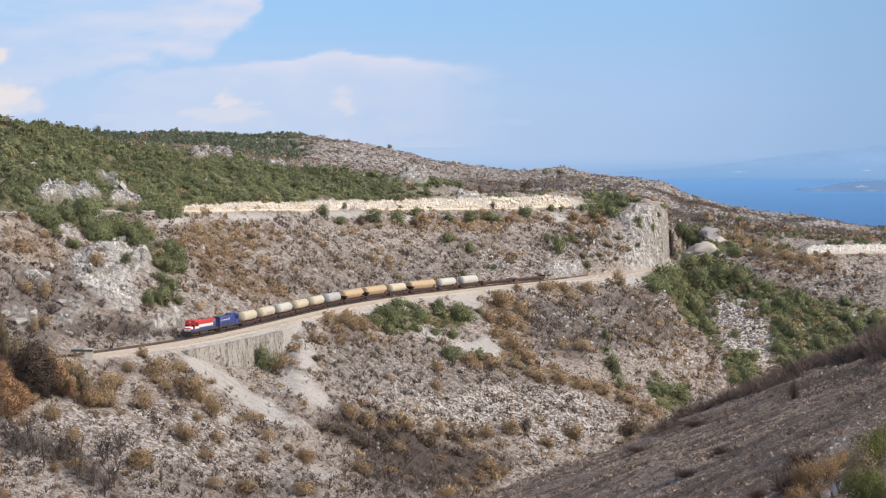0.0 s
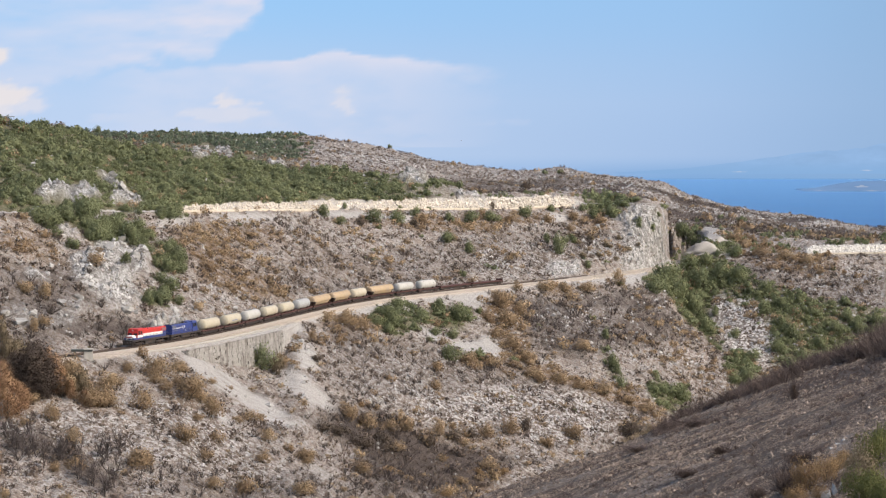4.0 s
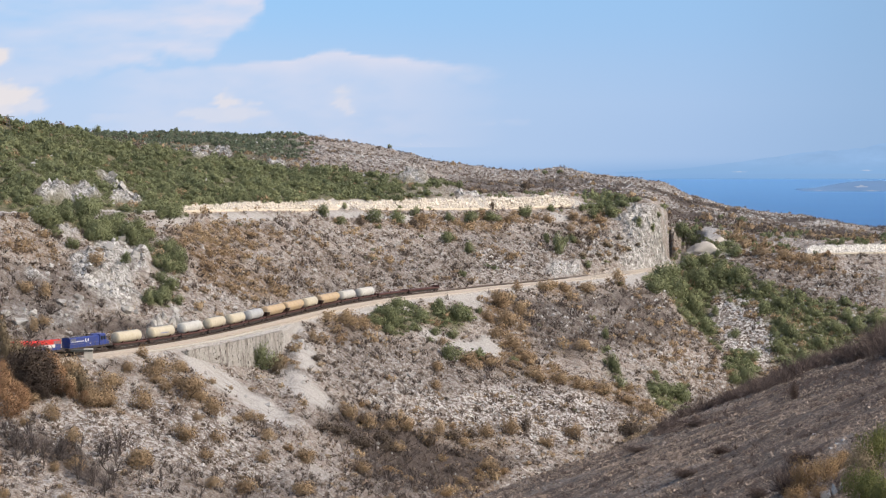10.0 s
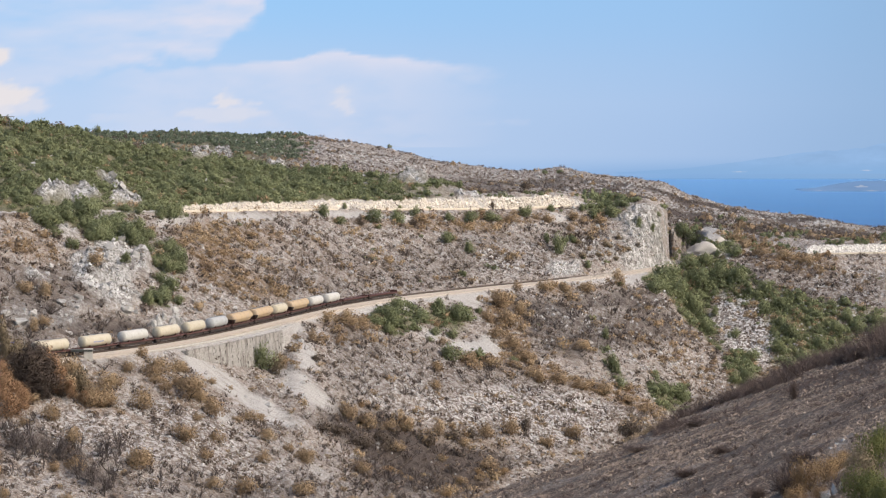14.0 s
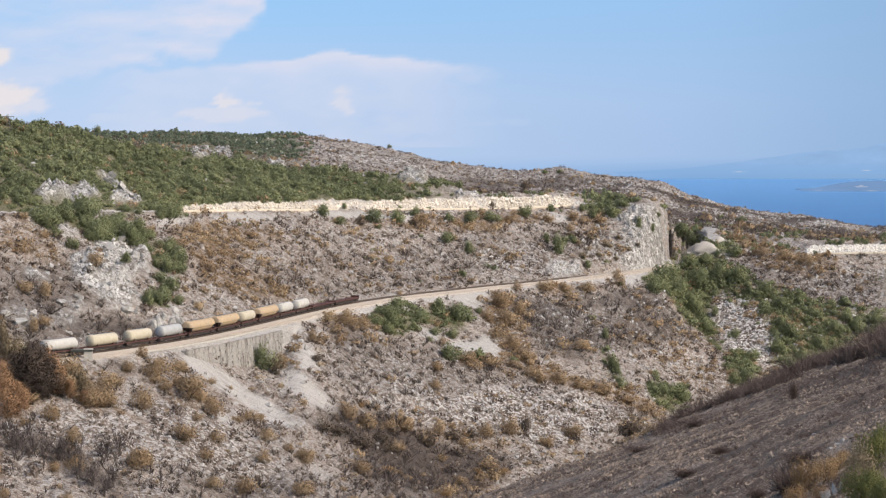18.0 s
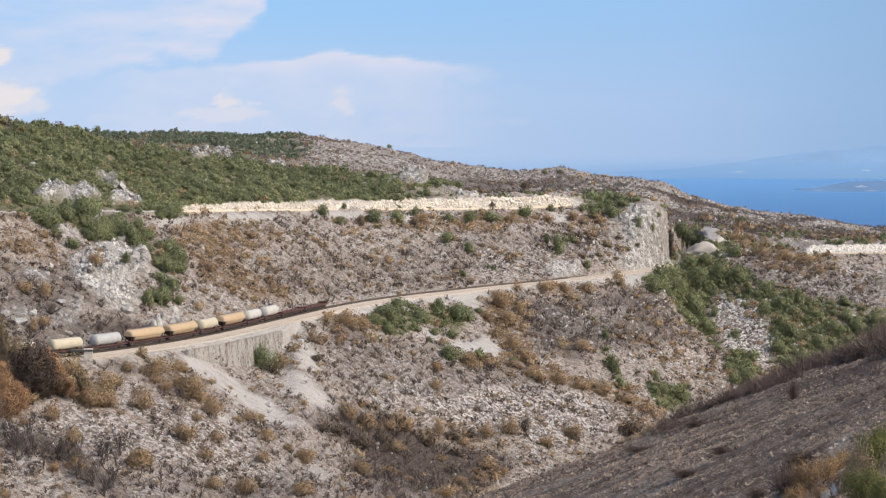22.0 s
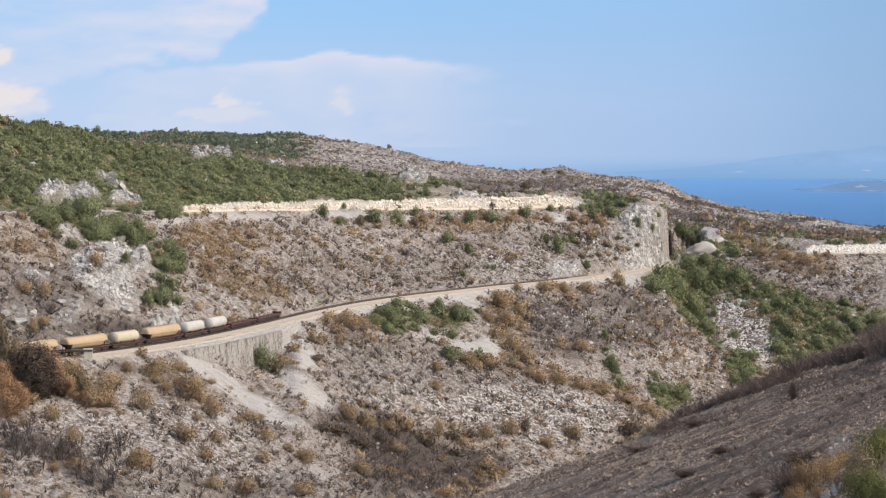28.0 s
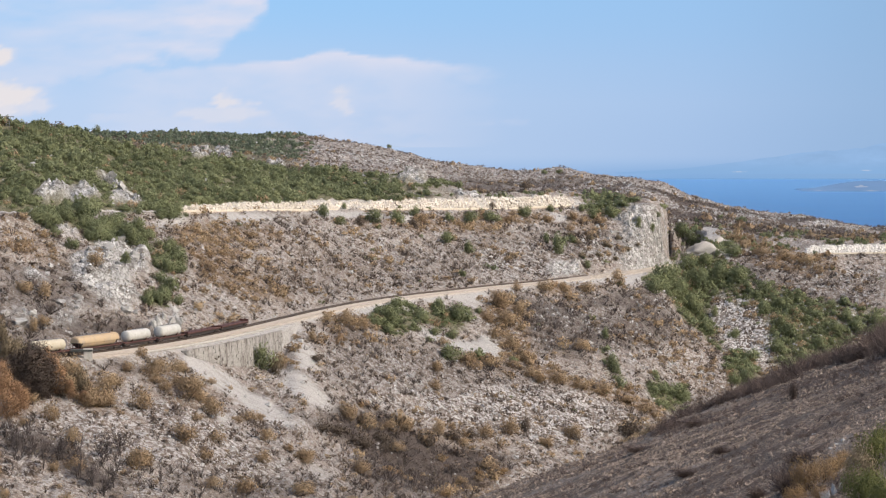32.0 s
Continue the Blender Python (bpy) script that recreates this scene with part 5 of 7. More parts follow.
def retaining_wall():
    """A battered stone wall under the track, its upright stones in rows, with a pale coping."""
    rng = np.random.RandomState(8)
    wall = new("wall_retaining", None)
    tagged(wall, "grey stone retaining wall below the railway", "retaining wall", kind="structure")
    s0, s1, out = 315, 384, 7.75
    core, protos = [], []
    for s in np.arange(s0, s1 + 1, 2.0):
        (x, y, z), (dx, dy) = rail_point(s)
        deep = 7.4 * min(1.0, (s - s0) / 10 + 0.25, (s1 - s) / 8 + 0.35)
        for o, h in ((out - 1.6, -1.2), (out - 0.25, -1.2), (out + 0.45, -1.25 - deep - 1.5), (out - 1.6, -1.25 - deep - 1.5)):
            core.append((x + dy * o, y - dx * o, z + h))
    m = len(core) // 4
    f = [(i * 4 + j, i * 4 + (j + 1) % 4, (i + 1) * 4 + (j + 1) % 4, (i + 1) * 4 + j) for i in range(m - 1) for j in range(4)]
    f += [(3, 2, 1, 0), (4 * m - 4, 4 * m - 3, 4 * m - 2, 4 * m - 1)]
    part("core", np_mesh("core", np.array(core), np.array(f), MASONRY), MASONRY, wall)
    for i in range(6):
        me = bpy.data.meshes.new("stone")
        bm = bmesh.new()
        add_box(bm, -0.5, 0.5, -0.5, 0.5, -0.5, 0.5, 0.03)
        for q in bm.verts:
            q.co += Vector(rng.normal(0, 0.05, 3))
        bm.to_mesh(me)
        bm.free()
        me.materials.append(MASONRY)
        protos.append(me)
    rows = 9
    for r in range(rows):
        s = s0 + rng.uniform(0, 1.0)
        while s < s1 - 0.6:
            long = min(rng.uniform(1.0, 2.8), s1 - s)
            (x, y, z), (dx, dy) = rail_point(s + long / 2)
            deep = 7.4 * min(1.0, (s + long / 2 - s0) / 10 + 0.25, (s1 - s - long / 2) / 8 + 0.35)
            h = -1.25 - deep * (r + 0.5) / rows
            o = out - 0.22 + 0.7 * (r + 0.5) / rows * deep / 7.0 + rng.uniform(-0.09, 0.12)
            k = new("stone", protos[rng.randint(6)])
            k.parent = wall
            k.matrix_basis = Matrix.LocRotScale((x + dy * o, y - dx * o, z + h), Euler((rng.normal(0, 0.03), rng.normal(0, 0.03), math.atan2(dy, dx))), (long * 1.03, 0.5 + rng.uniform(0, 0.1), deep / rows * rng.uniform(1.0, 1.15)))
            s += long
    for c in range(24):
        s = s0 + (s1 - s0) * (c + 0.5) / 24
        (x, y, z), (dx, dy) = rail_point(s)
        k = new("coping_stone", protos[c % 6].copy())
        k.data.materials[0] = MASONRY
        k.parent = wall
        k.matrix_basis = Matrix.LocRotScale((x + dy * (out - 0.2), y - dx * (out - 0.2), z - 1.1), Euler((0, 0, math.atan2(dy, dx))), ((s1 - s0) / 24 * 0.99, 0.5, 0.16))


retaining_wall()
sweep("kerb", 5.1, [(-0.1, -0.6), (-0.1, -0.12), (0.1, -0.12), (0.1, -0.6)], CONCRETE, 300, 392, 2.0, "low pale concrete edging above the retaining wall", "kerb")


def trackside_hut():
    """A small concrete culvert head with a thin dark slab cantilevered from it."""
    top = new("concrete_shelter")
    part("block", box(-0.9, 1.2, -1.2, 1.2, -0.9, 2.0, 0.08), CONCRETE, top)
    part("cap", box(-0.95, 1.3, -1.45, 1.3, 2.42, 2.55, 0.03), CONCRETE, top)
    part("slab", box(-4.0, 1.1, -1.4, 1.4, 2.0, 2.42, 0.03), DARK_METAL, top, "dark thin cantilevered slab")
    part("prop", box(-3.3, -2.9, 0.8, 1.2, -0.9, 2.0, 0.02), DARK_METAL, top)
    top.matrix_basis = pose(-84.6, 602.0, 4.25, 0, 0, 8)
    tagged(top, "small grey concrete shelter beside the railway", "shelter")


DARK_METAL = plain("dark_painted_metal", (0.05, 0.055, 0.05), 0.6)
trackside_hut()


def pylon(x, y, h):
    """A lattice mast with one cross arm."""
    top = new("power_pylon")
    z = float(ground(np.array([x]), np.array([y]))[0][0])
    for sx in (-1, 1):
        for sy in (-1, 1):
            bm = bmesh.new()
            a, b = Vector((sx * 0.7, sy * 0.7, 0)), Vector((sx * 0.12, sy * 0.12, h))
            lo = [bm.verts.new(a + Vector(c)) for c in ((-0.06, -0.06, 0), (0.06, -0.06, 0), (0.06, 0.06, 0), (-0.06, 0.06, 0))]
            hi = [bm.verts.new(b + Vector(c)) for c in ((-0.06, -0.06, 0), (0.06, -0.06, 0), (0.06, 0.06, 0), (-0.06, 0.06, 0))]
            for i in range(4):
                bm.faces.new((lo[i], lo[(i + 1) % 4], hi[(i + 1) % 4], hi[i]))
            part("leg", bm, PYLON_STEEL, top)
    for i in range(5):
        t = h * (0.15 + 0.17 * i)
        w = 0.7 - 0.58 * t / h
        part("brace", box(-w, w, -w - 0.04, -w + 0.04, t, t + 0.1), PYLON_STEEL, top)
    part("cross_arm", box(-2.0, 2.0, -0.12, 0.12, h * 0.82, h * 0.82 + 0.22), PYLON_STEEL, top)
    for sx in (-1.8, 0, 1.8):
        part("insulator", box(sx - 0.07, sx + 0.07, -0.07, 0.07, h * 0.82 - 0.5, h * 0.82), GREY_GLASS, top)
    top.matrix_basis = pose(x, y, z - 0.3, 0, 0, 12)
    return tagged(top, "grey steel lattice power pylon on the hilltop", "pylon")


PYLON_STEEL = plain("galvanised_steel", (0.22, 0.22, 0.22), 0.5, 0.4)
GREY_GLASS = plain("insulator_glass", (0.2, 0.25, 0.24), 0.2)
pylon(-139.6, 814.9, 4.4)


def crag_face():
    """The bare end of the spur where the railway turns into its cutting."""
    rng = np.random.RandomState(31)
    face = new("rock_face", None)
    tagged(face, "grey and ochre limestone cliff above the railway cutting", "rock face", kind="structure")
    protos = rock_protos(90, 10)
    for me in protos:
        me.materials[0] = CRAG
    for i in range(260):
        u = 0.0905 - 0.03 * rng.uniform(0, 1) ** 1.5
        a, b = np.interp(u, US, LY[8]) + 1.5, np.interp(u, US, LY[9])
        y = a + (b - a) * rng.uniform(0.05, 0.86)
        x = u * y
        z = float(ground(np.array([x]), np.array([y]))[0][0])
        d, _ = rail_distance(np.array([x]), np.array([y]))
        if d[0] < 5.2:
            continue
        big = rng.uniform(0.3, 0.95)
        k = new("rock", protos[rng.randint(10)])
        k.parent = face
        k.matrix_basis = Matrix.LocRotScale((x, y, z - 0.35 * big), Euler((rng.uniform(-0.4, 0.4), rng.uniform(-0.4, 0.4), rng.uniform(0, 6.28))), (big, big * 0.8, big * rng.uniform(0.8, 1.8)))


CRAG = stone_material("weathered_cliff", (0.235, 0.222, 0.204), (0.50, 0.482, 0.45), 0.9)
crag_face()


def gravel_mounds():
    """Smooth pale heaps of crushed stone beside the cutting."""
    for n, (x, y, w, h) in enumerate(SPOIL):
        rng = np.random.RandomState(400 + n)
        bm = bmesh.new()
        bmesh.ops.create_icosphere(bm, subdivisions=4, radius=1)
        v = np.array([q.co[:] for q in bm.verts])
        a = 1 + 0.75 * fbm(v[:, 0] * 3 + 9 * n, v[:, 1] * 3 + v[:, 2] * 2, 2.0, 4, 60 + n)
        for q, k in zip(bm.verts, a):
            far = math.hypot(q.co.x, q.co.y)
            q.co = Vector((q.co.x * w * k, q.co.y * 5.0 * k, h * (1 - far ** 1.4) * k ** 2 if q.co.z > 0 else 1.2 * h * q.co.z))
        for q in bm.faces:
            q.smooth = True
        me = bpy.data.meshes.new("gravel_mound")
        bm.to_mesh(me)
        bm.free()
        me.materials.append(CRUSHED)
        ob = new("gravel_mound", me)
        ob.matrix_basis = pose(x, y, float(ground(np.array([x]), np.array([y]))[0][0]) - 0.2, 0, 0, 0)
        tagged(ob, "pale grey mound of crushed stone beside the cutting", "mound", "gravel mounds")


CRUSHED = stone_material("crushed_stone", (0.36, 0.325, 0.285), (0.50, 0.46, 0.41), 2.5)
gravel_mounds()


# ---- the train: x forwards along the vehicle, z up from the rail head ----
RED = plain("red_paint", (0.55, 0.035, 0.03), 0.45)
WHITE = plain("white_paint", (0.74, 0.73, 0.71), 0.5, amount=0.25)
BLUE = plain("blue_paint", (0.026, 0.050, 0.215), 0.45, amount=0.5)
DARK = plain("underframe_black", (0.045, 0.04, 0.038), 0.8, amount=0.5, dirt=(0.12, 0.075, 0.05))
GREY = plain("grey_paint", (0.20, 0.20, 0.21), 0.6)
RUSTY = plain("rust_brown_paint", (0.085, 0.038, 0.034), 0.8, 0, (0.14, 0.085, 0.065), 0.6)
GLASS = plain("dark_window_glass", (0.02, 0.025, 0.03), 0.08, 0.0, amount=0.1)
LAMP = plain("headlight_glass", (0.75, 0.74, 0.68), 0.15, amount=0.05)
WHEEL = plain("wheel_steel", (0.075, 0.058, 0.05), 0.6, 0.5)
_meshes = {}


def shared(key, make, material):
    if key not in _meshes:
        bm = make()
        me = bpy.data.meshes.new(key)
        bm.to_mesh(me)
        bm.free()
        me.materials.append(material)
        _meshes[key] = me
    return _meshes[key]


def lathe(bm, rings, sides=20, axis="x", half=False):
    """A body of revolution along x: rings of (x, radius)."""
    loops = []
    for x, r in rings:
        loop = []
        for i in range(sides):
            a = 2 * math.pi * i / sides
            p = (x, r * math.sin(a), r * math.cos(a)) if axis == "x" else (r * math.sin(a), x, r * math.cos(a)) if axis == "y" else (r * math.sin(a), r * math.cos(a), x)
            loop.append(bm.verts.new(p))
        loops.append(loop)
    for a, b in zip(loops, loops[1:]):
        for i in range(sides):
            bm.faces.new((a[i], a[(i + 1) % sides], b[(i + 1) % sides], b[i])).smooth = True
    bm.faces.new(loops[0])
    bm.faces.new(loops[-1])
    bmesh.ops.recalc_face_normals(bm, faces=bm.faces)
    return bm


def wheelset():
    bm = bmesh.new()
    for y in (-0.75, 0.75):
        o = 0.06 if y > 0 else -0.06
        lathe(bm, [(y - o, 0.50), (y + o * 0.3, 0.49), (y + o, 0.46), (y + o * 1.1, 0.2), (y + o * 1.6, 0.1)], 16, "y")
    lathe(bm, [(-0.74, 0.08), (0.74, 0.08)], 8, "y")
    return bm


def bogie(parent, x, axles, wheelbase):
    """A bogie with its side frames and wheelsets."""
    length = wheelbase * (axles - 1)

    def frame_mesh():
        bm = bmesh.new()
        for y in (-1.02, 1.02):
            add_box(bm, -length / 2 - 0.45, length / 2 + 0.45, y - 0.1, y + 0.1, 0.42, 0.78, 0.04)
            for i in range(axles):
                cx = -length / 2 + i * wheelbase
                add_box(bm, cx - 0.2, cx + 0.2, y - 0.17, y + 0.17, 0.3, 0.66, 0.04)
            for i in range(axles - 1):
                cx = -length / 2 + (i + 0.5) * wheelbase
                lathe_spring(bm, cx, y)
        add_box(bm, -0.3, 0.3, -1.0, 1.0, 0.45, 0.88, 0.03)
        return bm

    def lathe_spring(bm, cx, y):
        add_box(bm, cx - 0.32, cx + 0.32, y - 0.13, y + 0.13, 0.22, 0.44, 0.05)

    me = shared("bogie_frame_%d_%d" % (axles, int(wheelbase * 100)), frame_mesh, DARK)
    b = part("bogie", me, DARK, parent, "dark grimy bogie")
    b.location = (x, 0, 0)
    for i in range(axles):
        w = part("wheelset", shared("wheelset", wheelset, WHEEL), WHEEL, b)
        w.location = (-length / 2 + i * wheelbase, 0, 0.5)
    return b


def buffers(parent, length):
    for sx in (-1, 1):
        for sy in (-0.87, 0.87):
            def make():
                return lathe(bmesh.new(), [(0, 0.09), (0.42, 0.09), (0.44, 0.25), (0.5, 0.24)], 12)
            b = part("buffer", shared("buffer", make, DARK), DARK, parent)
            b.location = (sx * (length / 2 - 0.5), sy, 1.06)
            if sx < 0:
                b.rotation_euler = (0, 0, math.pi)
        c = part("coupling", shared("coupling", lambda: box(-0.35, 0.35, -0.06, 0.06, -0.07, 0.07, 0.02), DARK), DARK, parent)
        c.location = (sx * (length / 2 - 0.3), 0, 1.0)


def extrude_side(outline, half):
    """A body with the side outline (x, z), from -half to half across, with chamfered upper edges."""
    bm = bmesh.new()
    cham = 0.28
    top = max(z for _, z in outline)
    rings = []
    for y, inset in ((-half, 1), (-half + cham, 0), (half - cham, 0), (half, 1)):
        rings.append([bm.verts.new((x, y, z - (cham if inset and z > top - 0.5 else 0))) for x, z in outline])
    n = len(outline)
    for a, b in zip(rings, rings[1:]):
        for i in range(n):
            bm.faces.new((a[i], a[(i + 1) % n], b[(i + 1) % n], b[i]))
    bm.faces.new(rings[0])
    bm.faces.new(rings[-1])
    bmesh.ops.recalc_face_normals(bm, faces=bm.faces)
    return bm


def handrail(parent, x0, x1, y, z):
    bm = bmesh.new()
    add_box(bm, x0, x1, y - 0.02, y + 0.02, z + 0.86, z + 0.9)
    n = max(2, int((x1 - x0) / 1.6))
    for i in range(n + 1):
        x = x0 + (x1 - x0) * i / n
        add_box(bm, x - 0.02, x + 0.02, y - 0.02, y + 0.02, z, z + 0.88)
    return part("handrail", bm, GREY, parent, "thin metal handrail")


def locomotive(length, lead):
    """A six-axle road switcher: short nose, cab, long hood, walkways."""
    top = new("locomotive")
    h = length / 2
    hood_mat, low_mat = (RED, WHITE) if lead else (BLUE, BLUE)
    part("underframe", box(-h + 0.5, h - 0.5, -1.45, 1.45, 1.15, 1.62, 0.05), DARK, top, "black side sill")
    part("fuel_tank", box(-2.6, 2.6, -1.25, 1.25, 0.35, 1.15, 0.12), DARK, top)
    for x in (-h + 4.4, h - 4.4):
        bogie(top, x, 3, 1.75)
    buffers(top, length)
    x_cab0, x_cab1, x_nose = h - 5.6, h - 3.0, h - 1.3
    if lead:
        part("lower_hood", box(-h + 1.4, x_cab0, -1.1, 1.1, 1.62, 2.2, 0.03), BLUE, top, "blue lower engine hood")
        part("middle_hood", box(-h + 3.2, x_cab0, -1.1, 1.1, 2.2, 2.95, 0.03), WHITE, top, "white stripe along the engine hood")
        part("rear_hood", box(-h + 1.4, -h + 3.2, -1.1, 1.1, 2.2, 2.95, 0.03), BLUE, top, "blue end of the engine hood")
        part("upper_hood", extrude_side([(-h + 1.4, 2.96), (x_cab0, 2.96), (x_cab0, 4.05), (-h + 1.4, 4.05)], 1.1), hood_mat, top, "red upper engine hood")
        part("cab_sill", box(x_cab0, x_nose, -1.43, 1.43, 1.63, 2.1, 0.03), BLUE, top, "blue lower side of the cab")
    else:
        part("hood", extrude_side([(-h + 1.4, 1.62), (x_cab0, 1.62), (x_cab0, 4.05), (-h + 1.4, 4.05)], 1.2), hood_mat, top, "blue engine hood")
        # white mark and lettering too small to read
        for sy in (-1, 1):
            bm = bmesh.new()
            for x0, x1, z0, z1 in ((-0.9, -0.6, 2.0, 3.5), (0.15, 0.45, 2.0, 3.5), (-0.65, 0.2, 2.65, 2.9), (0.45, 1.5, 2.1, 2.32)):
                add_box(bm, x0 - 1.0, x1 - 1.0, sy * 1.205 - 0.012, sy * 1.205 + 0.012, z0, z1)
            part("white_mark", bm, WHITE, top, "white painted emblem of plain strokes")
            for i in range(7):
                part("lettering_bar", box(-3.1 - i * 0.75, -2.6 - i * 0.75, sy * 1.205 - 0.012, sy * 1.205 + 0.012, 2.9, 3.15), WHITE, top, "small white bar")
    cab = part("cab", extrude_side([(x_cab0, 1.62), (x_cab1, 1.62), (x_cab1, 3.2), (x_cab1 - 0.25, 4.12), (x_cab0, 4.12)], 1.42), RED if lead else BLUE, top,
               "red driver's cab" if lead else "blue driver's cab")
    if lead:
        for sy in (-1, 1):
            part("cab_stripe", box(x_cab0 + 0.02, x_cab1 - 0.02, sy * 1.425 - 0.012, sy * 1.425 + 0.012, 2.12, 2.72, 0.01), WHITE, cab, "white stripe under the cab windows")
    for sy in (-1, 1):
        for i in range(5):
            part("roof_grab", box(-h + 2.0 + i * 2.1, -h + 2.1 + i * 2.1, sy * 0.9 - 0.05, sy * 0.9 + 0.05, 4.0, 4.3, 0.01), DARK, top)
    part("cab_roof", extrude_side([(x_cab0 - 0.1, 4.13), (x_cab1 - 0.1, 4.13), (x_cab1 - 0.3, 4.3), (x_cab0 + 0.1, 4.3)], 1.45), RED if lead else BLUE, top)
    for sy in (-1, 1):
        for x0, x1 in ((x_cab0 + 0.3, x_cab0 + 1.15), (x_cab0 + 1.35, x_cab1 - 0.35)):
            part("side_window", box(x0, x1, sy * 1.42 - 0.02, sy * 1.42 + 0.02, 2.8, 3.72, 0.015), GLASS, cab)
        part("windscreen", box(x_cab1 - 0.06, x_cab1 + 0.02, sy * 0.75 - 0.5, sy * 0.75 + 0.5, 2.75, 3.2, 0.01), GLASS, cab)
    nose = part("nose", extrude_side([(x_cab1, 1.62), (x_nose, 1.62), (x_nose, 2.5), (x_nose - 0.25, 2.72), (x_cab1, 2.72)], 0.95), WHITE if lead else BLUE, top,
                "white short nose" if lead else "blue short nose")
    for sy in (-0.55, 0.55):
        part("headlight", lathe_at((x_nose, sy, 1.95), 0.14), LAMP, nose)
    part("headlight", lathe_at((x_cab1 - 0.05, 0, 3.85), 0.16), LAMP, cab)
    if lead:
        part("red_nose_band", box(x_nose - 0.02, x_nose + 0.02, -0.9, 0.9, 2.2, 2.48, 0.01), RED, nose, "red band on the nose")
    for sy in (-1.4, 1.4):
        handrail(top, -h + 1.0, x_cab0 - 0.1, sy, 1.62)
        handrail(top, x_cab1 + 0.2, h - 0.8, sy, 1.62)
    for i, x in enumerate((-h + 2.6, -h + 4.6, -h + 6.6)):
        part("radiator_fan", lathe_at_up((x, 0, 4.05), 0.62), GREY, top)
    part("roof_panel", box(-h + 1.5, x_cab0 - 0.1, -0.78, 0.78, 4.04, 4.09, 0.01), RED if lead else DARK, top, "red hood roof" if lead else "sooty dark hood roof")
    part("exhaust_stack", box(0.4, 1.4, -0.22, 0.22, 4.05, 4.4, 0.04), DARK, top)
    part("dynamic_brake", box(1.8, 4.0, -0.85, 0.85, 4.05, 4.28, 0.06), hood_mat, top)
    for sy in (-1, 1):
        for i in range(6):
            x = -h + 3.4 + i * 1.55
            w = 1.11 if lead else 1.21
            part("hood_door", box(x, x + 1.35, sy * w - 0.015, sy * w + 0.015, 1.7 if not lead else 2.28, 2.85, 0.01), low_mat, top)
        bm = bmesh.new()
        for i in range(9):
            z = 3.0 + i * 0.09
            add_box(bm, -h + 1.6, -h + 3.8, sy * (1.12 if lead else 1.22) - 0.02, sy * (1.12 if lead else 1.22) + 0.02, z, z + 0.05)
        part("radiator_grille", bm, GREY, top, "grey louvred grille")
    for sx in (-1, 1):
        part("pilot", box(min(sx * (h - 0.62), sx * (h - 0.5)), max(sx * (h - 0.62), sx * (h - 0.5)), -1.35, 1.35, 0.3, 1.3, 0.03), DARK, top)
        for sy in (-1.25, 1.25):
            bm = bmesh.new()
            for k in range(4):
                add_box(bm, -0.25, 0.25, -0.15, 0.15, 0.35 + k * 0.33, 0.4 + k * 0.33)
            s = part("step", bm, DARK, top)
            s.location = (sx * (h - 0.95), sy, 0)
    tagged(top, "red, white and blue diesel locomotive leading the train" if lead else "dark blue diesel locomotive with white marks", "locomotive", "train")
    return top


def lathe_at(p, r):
    bm = lathe(bmesh.new(), [(-0.03, r), (0.04, r), (0.07, r * 0.6)], 12)
    bmesh.ops.translate(bm, verts=bm.verts, vec=p)
    return bm


def lathe_at_up(p, r):
    bm = lathe(bmesh.new(), [(-0.03, r), (0.16, r), (0.17, r * 0.85)], 16, "z")
    bmesh.ops.translate(bm, verts=bm.verts, vec=p)
    return bm


def wagon_frame(top, length, material):
    h = length / 2
    bm = bmesh.new()
    for y in (-1.2, 1.2):
        add_box(bm, -h + 0.6, h - 0.6, y - 0.09, y + 0.09, 0.98, 1.28, 0.02)
    for i in range(9):
        x = -h + 0.7 + (length - 1.4) * i / 8
        add_box(bm, x - 0.1, x + 0.1, -1.2, 1.2, 1.0, 1.24)
    add_box(bm, -h + 0.6, h - 0.6, -0.25, 0.25, 0.98, 1.26)
    part("underframe", bm, material, top, "rust-brown underframe")
    # an added dark box and skirt close the see-through gap under the wagon
    part("brake_gear", box(-h + 3.9, h - 3.9, -0.95, 0.95, 0.35, 0.97, 0.05), DARK, top, "dark box that stands in for brake gear and pipes")
    part("skirt", box(-h + 0.7, h - 0.7, -1.05, 1.05, 0.85, 0.97, 0.02), DARK, top)
    for x in (-h + 2.3, h - 2.3):
        bogie(top, x, 2, 1.8)
    buffers(top, length)


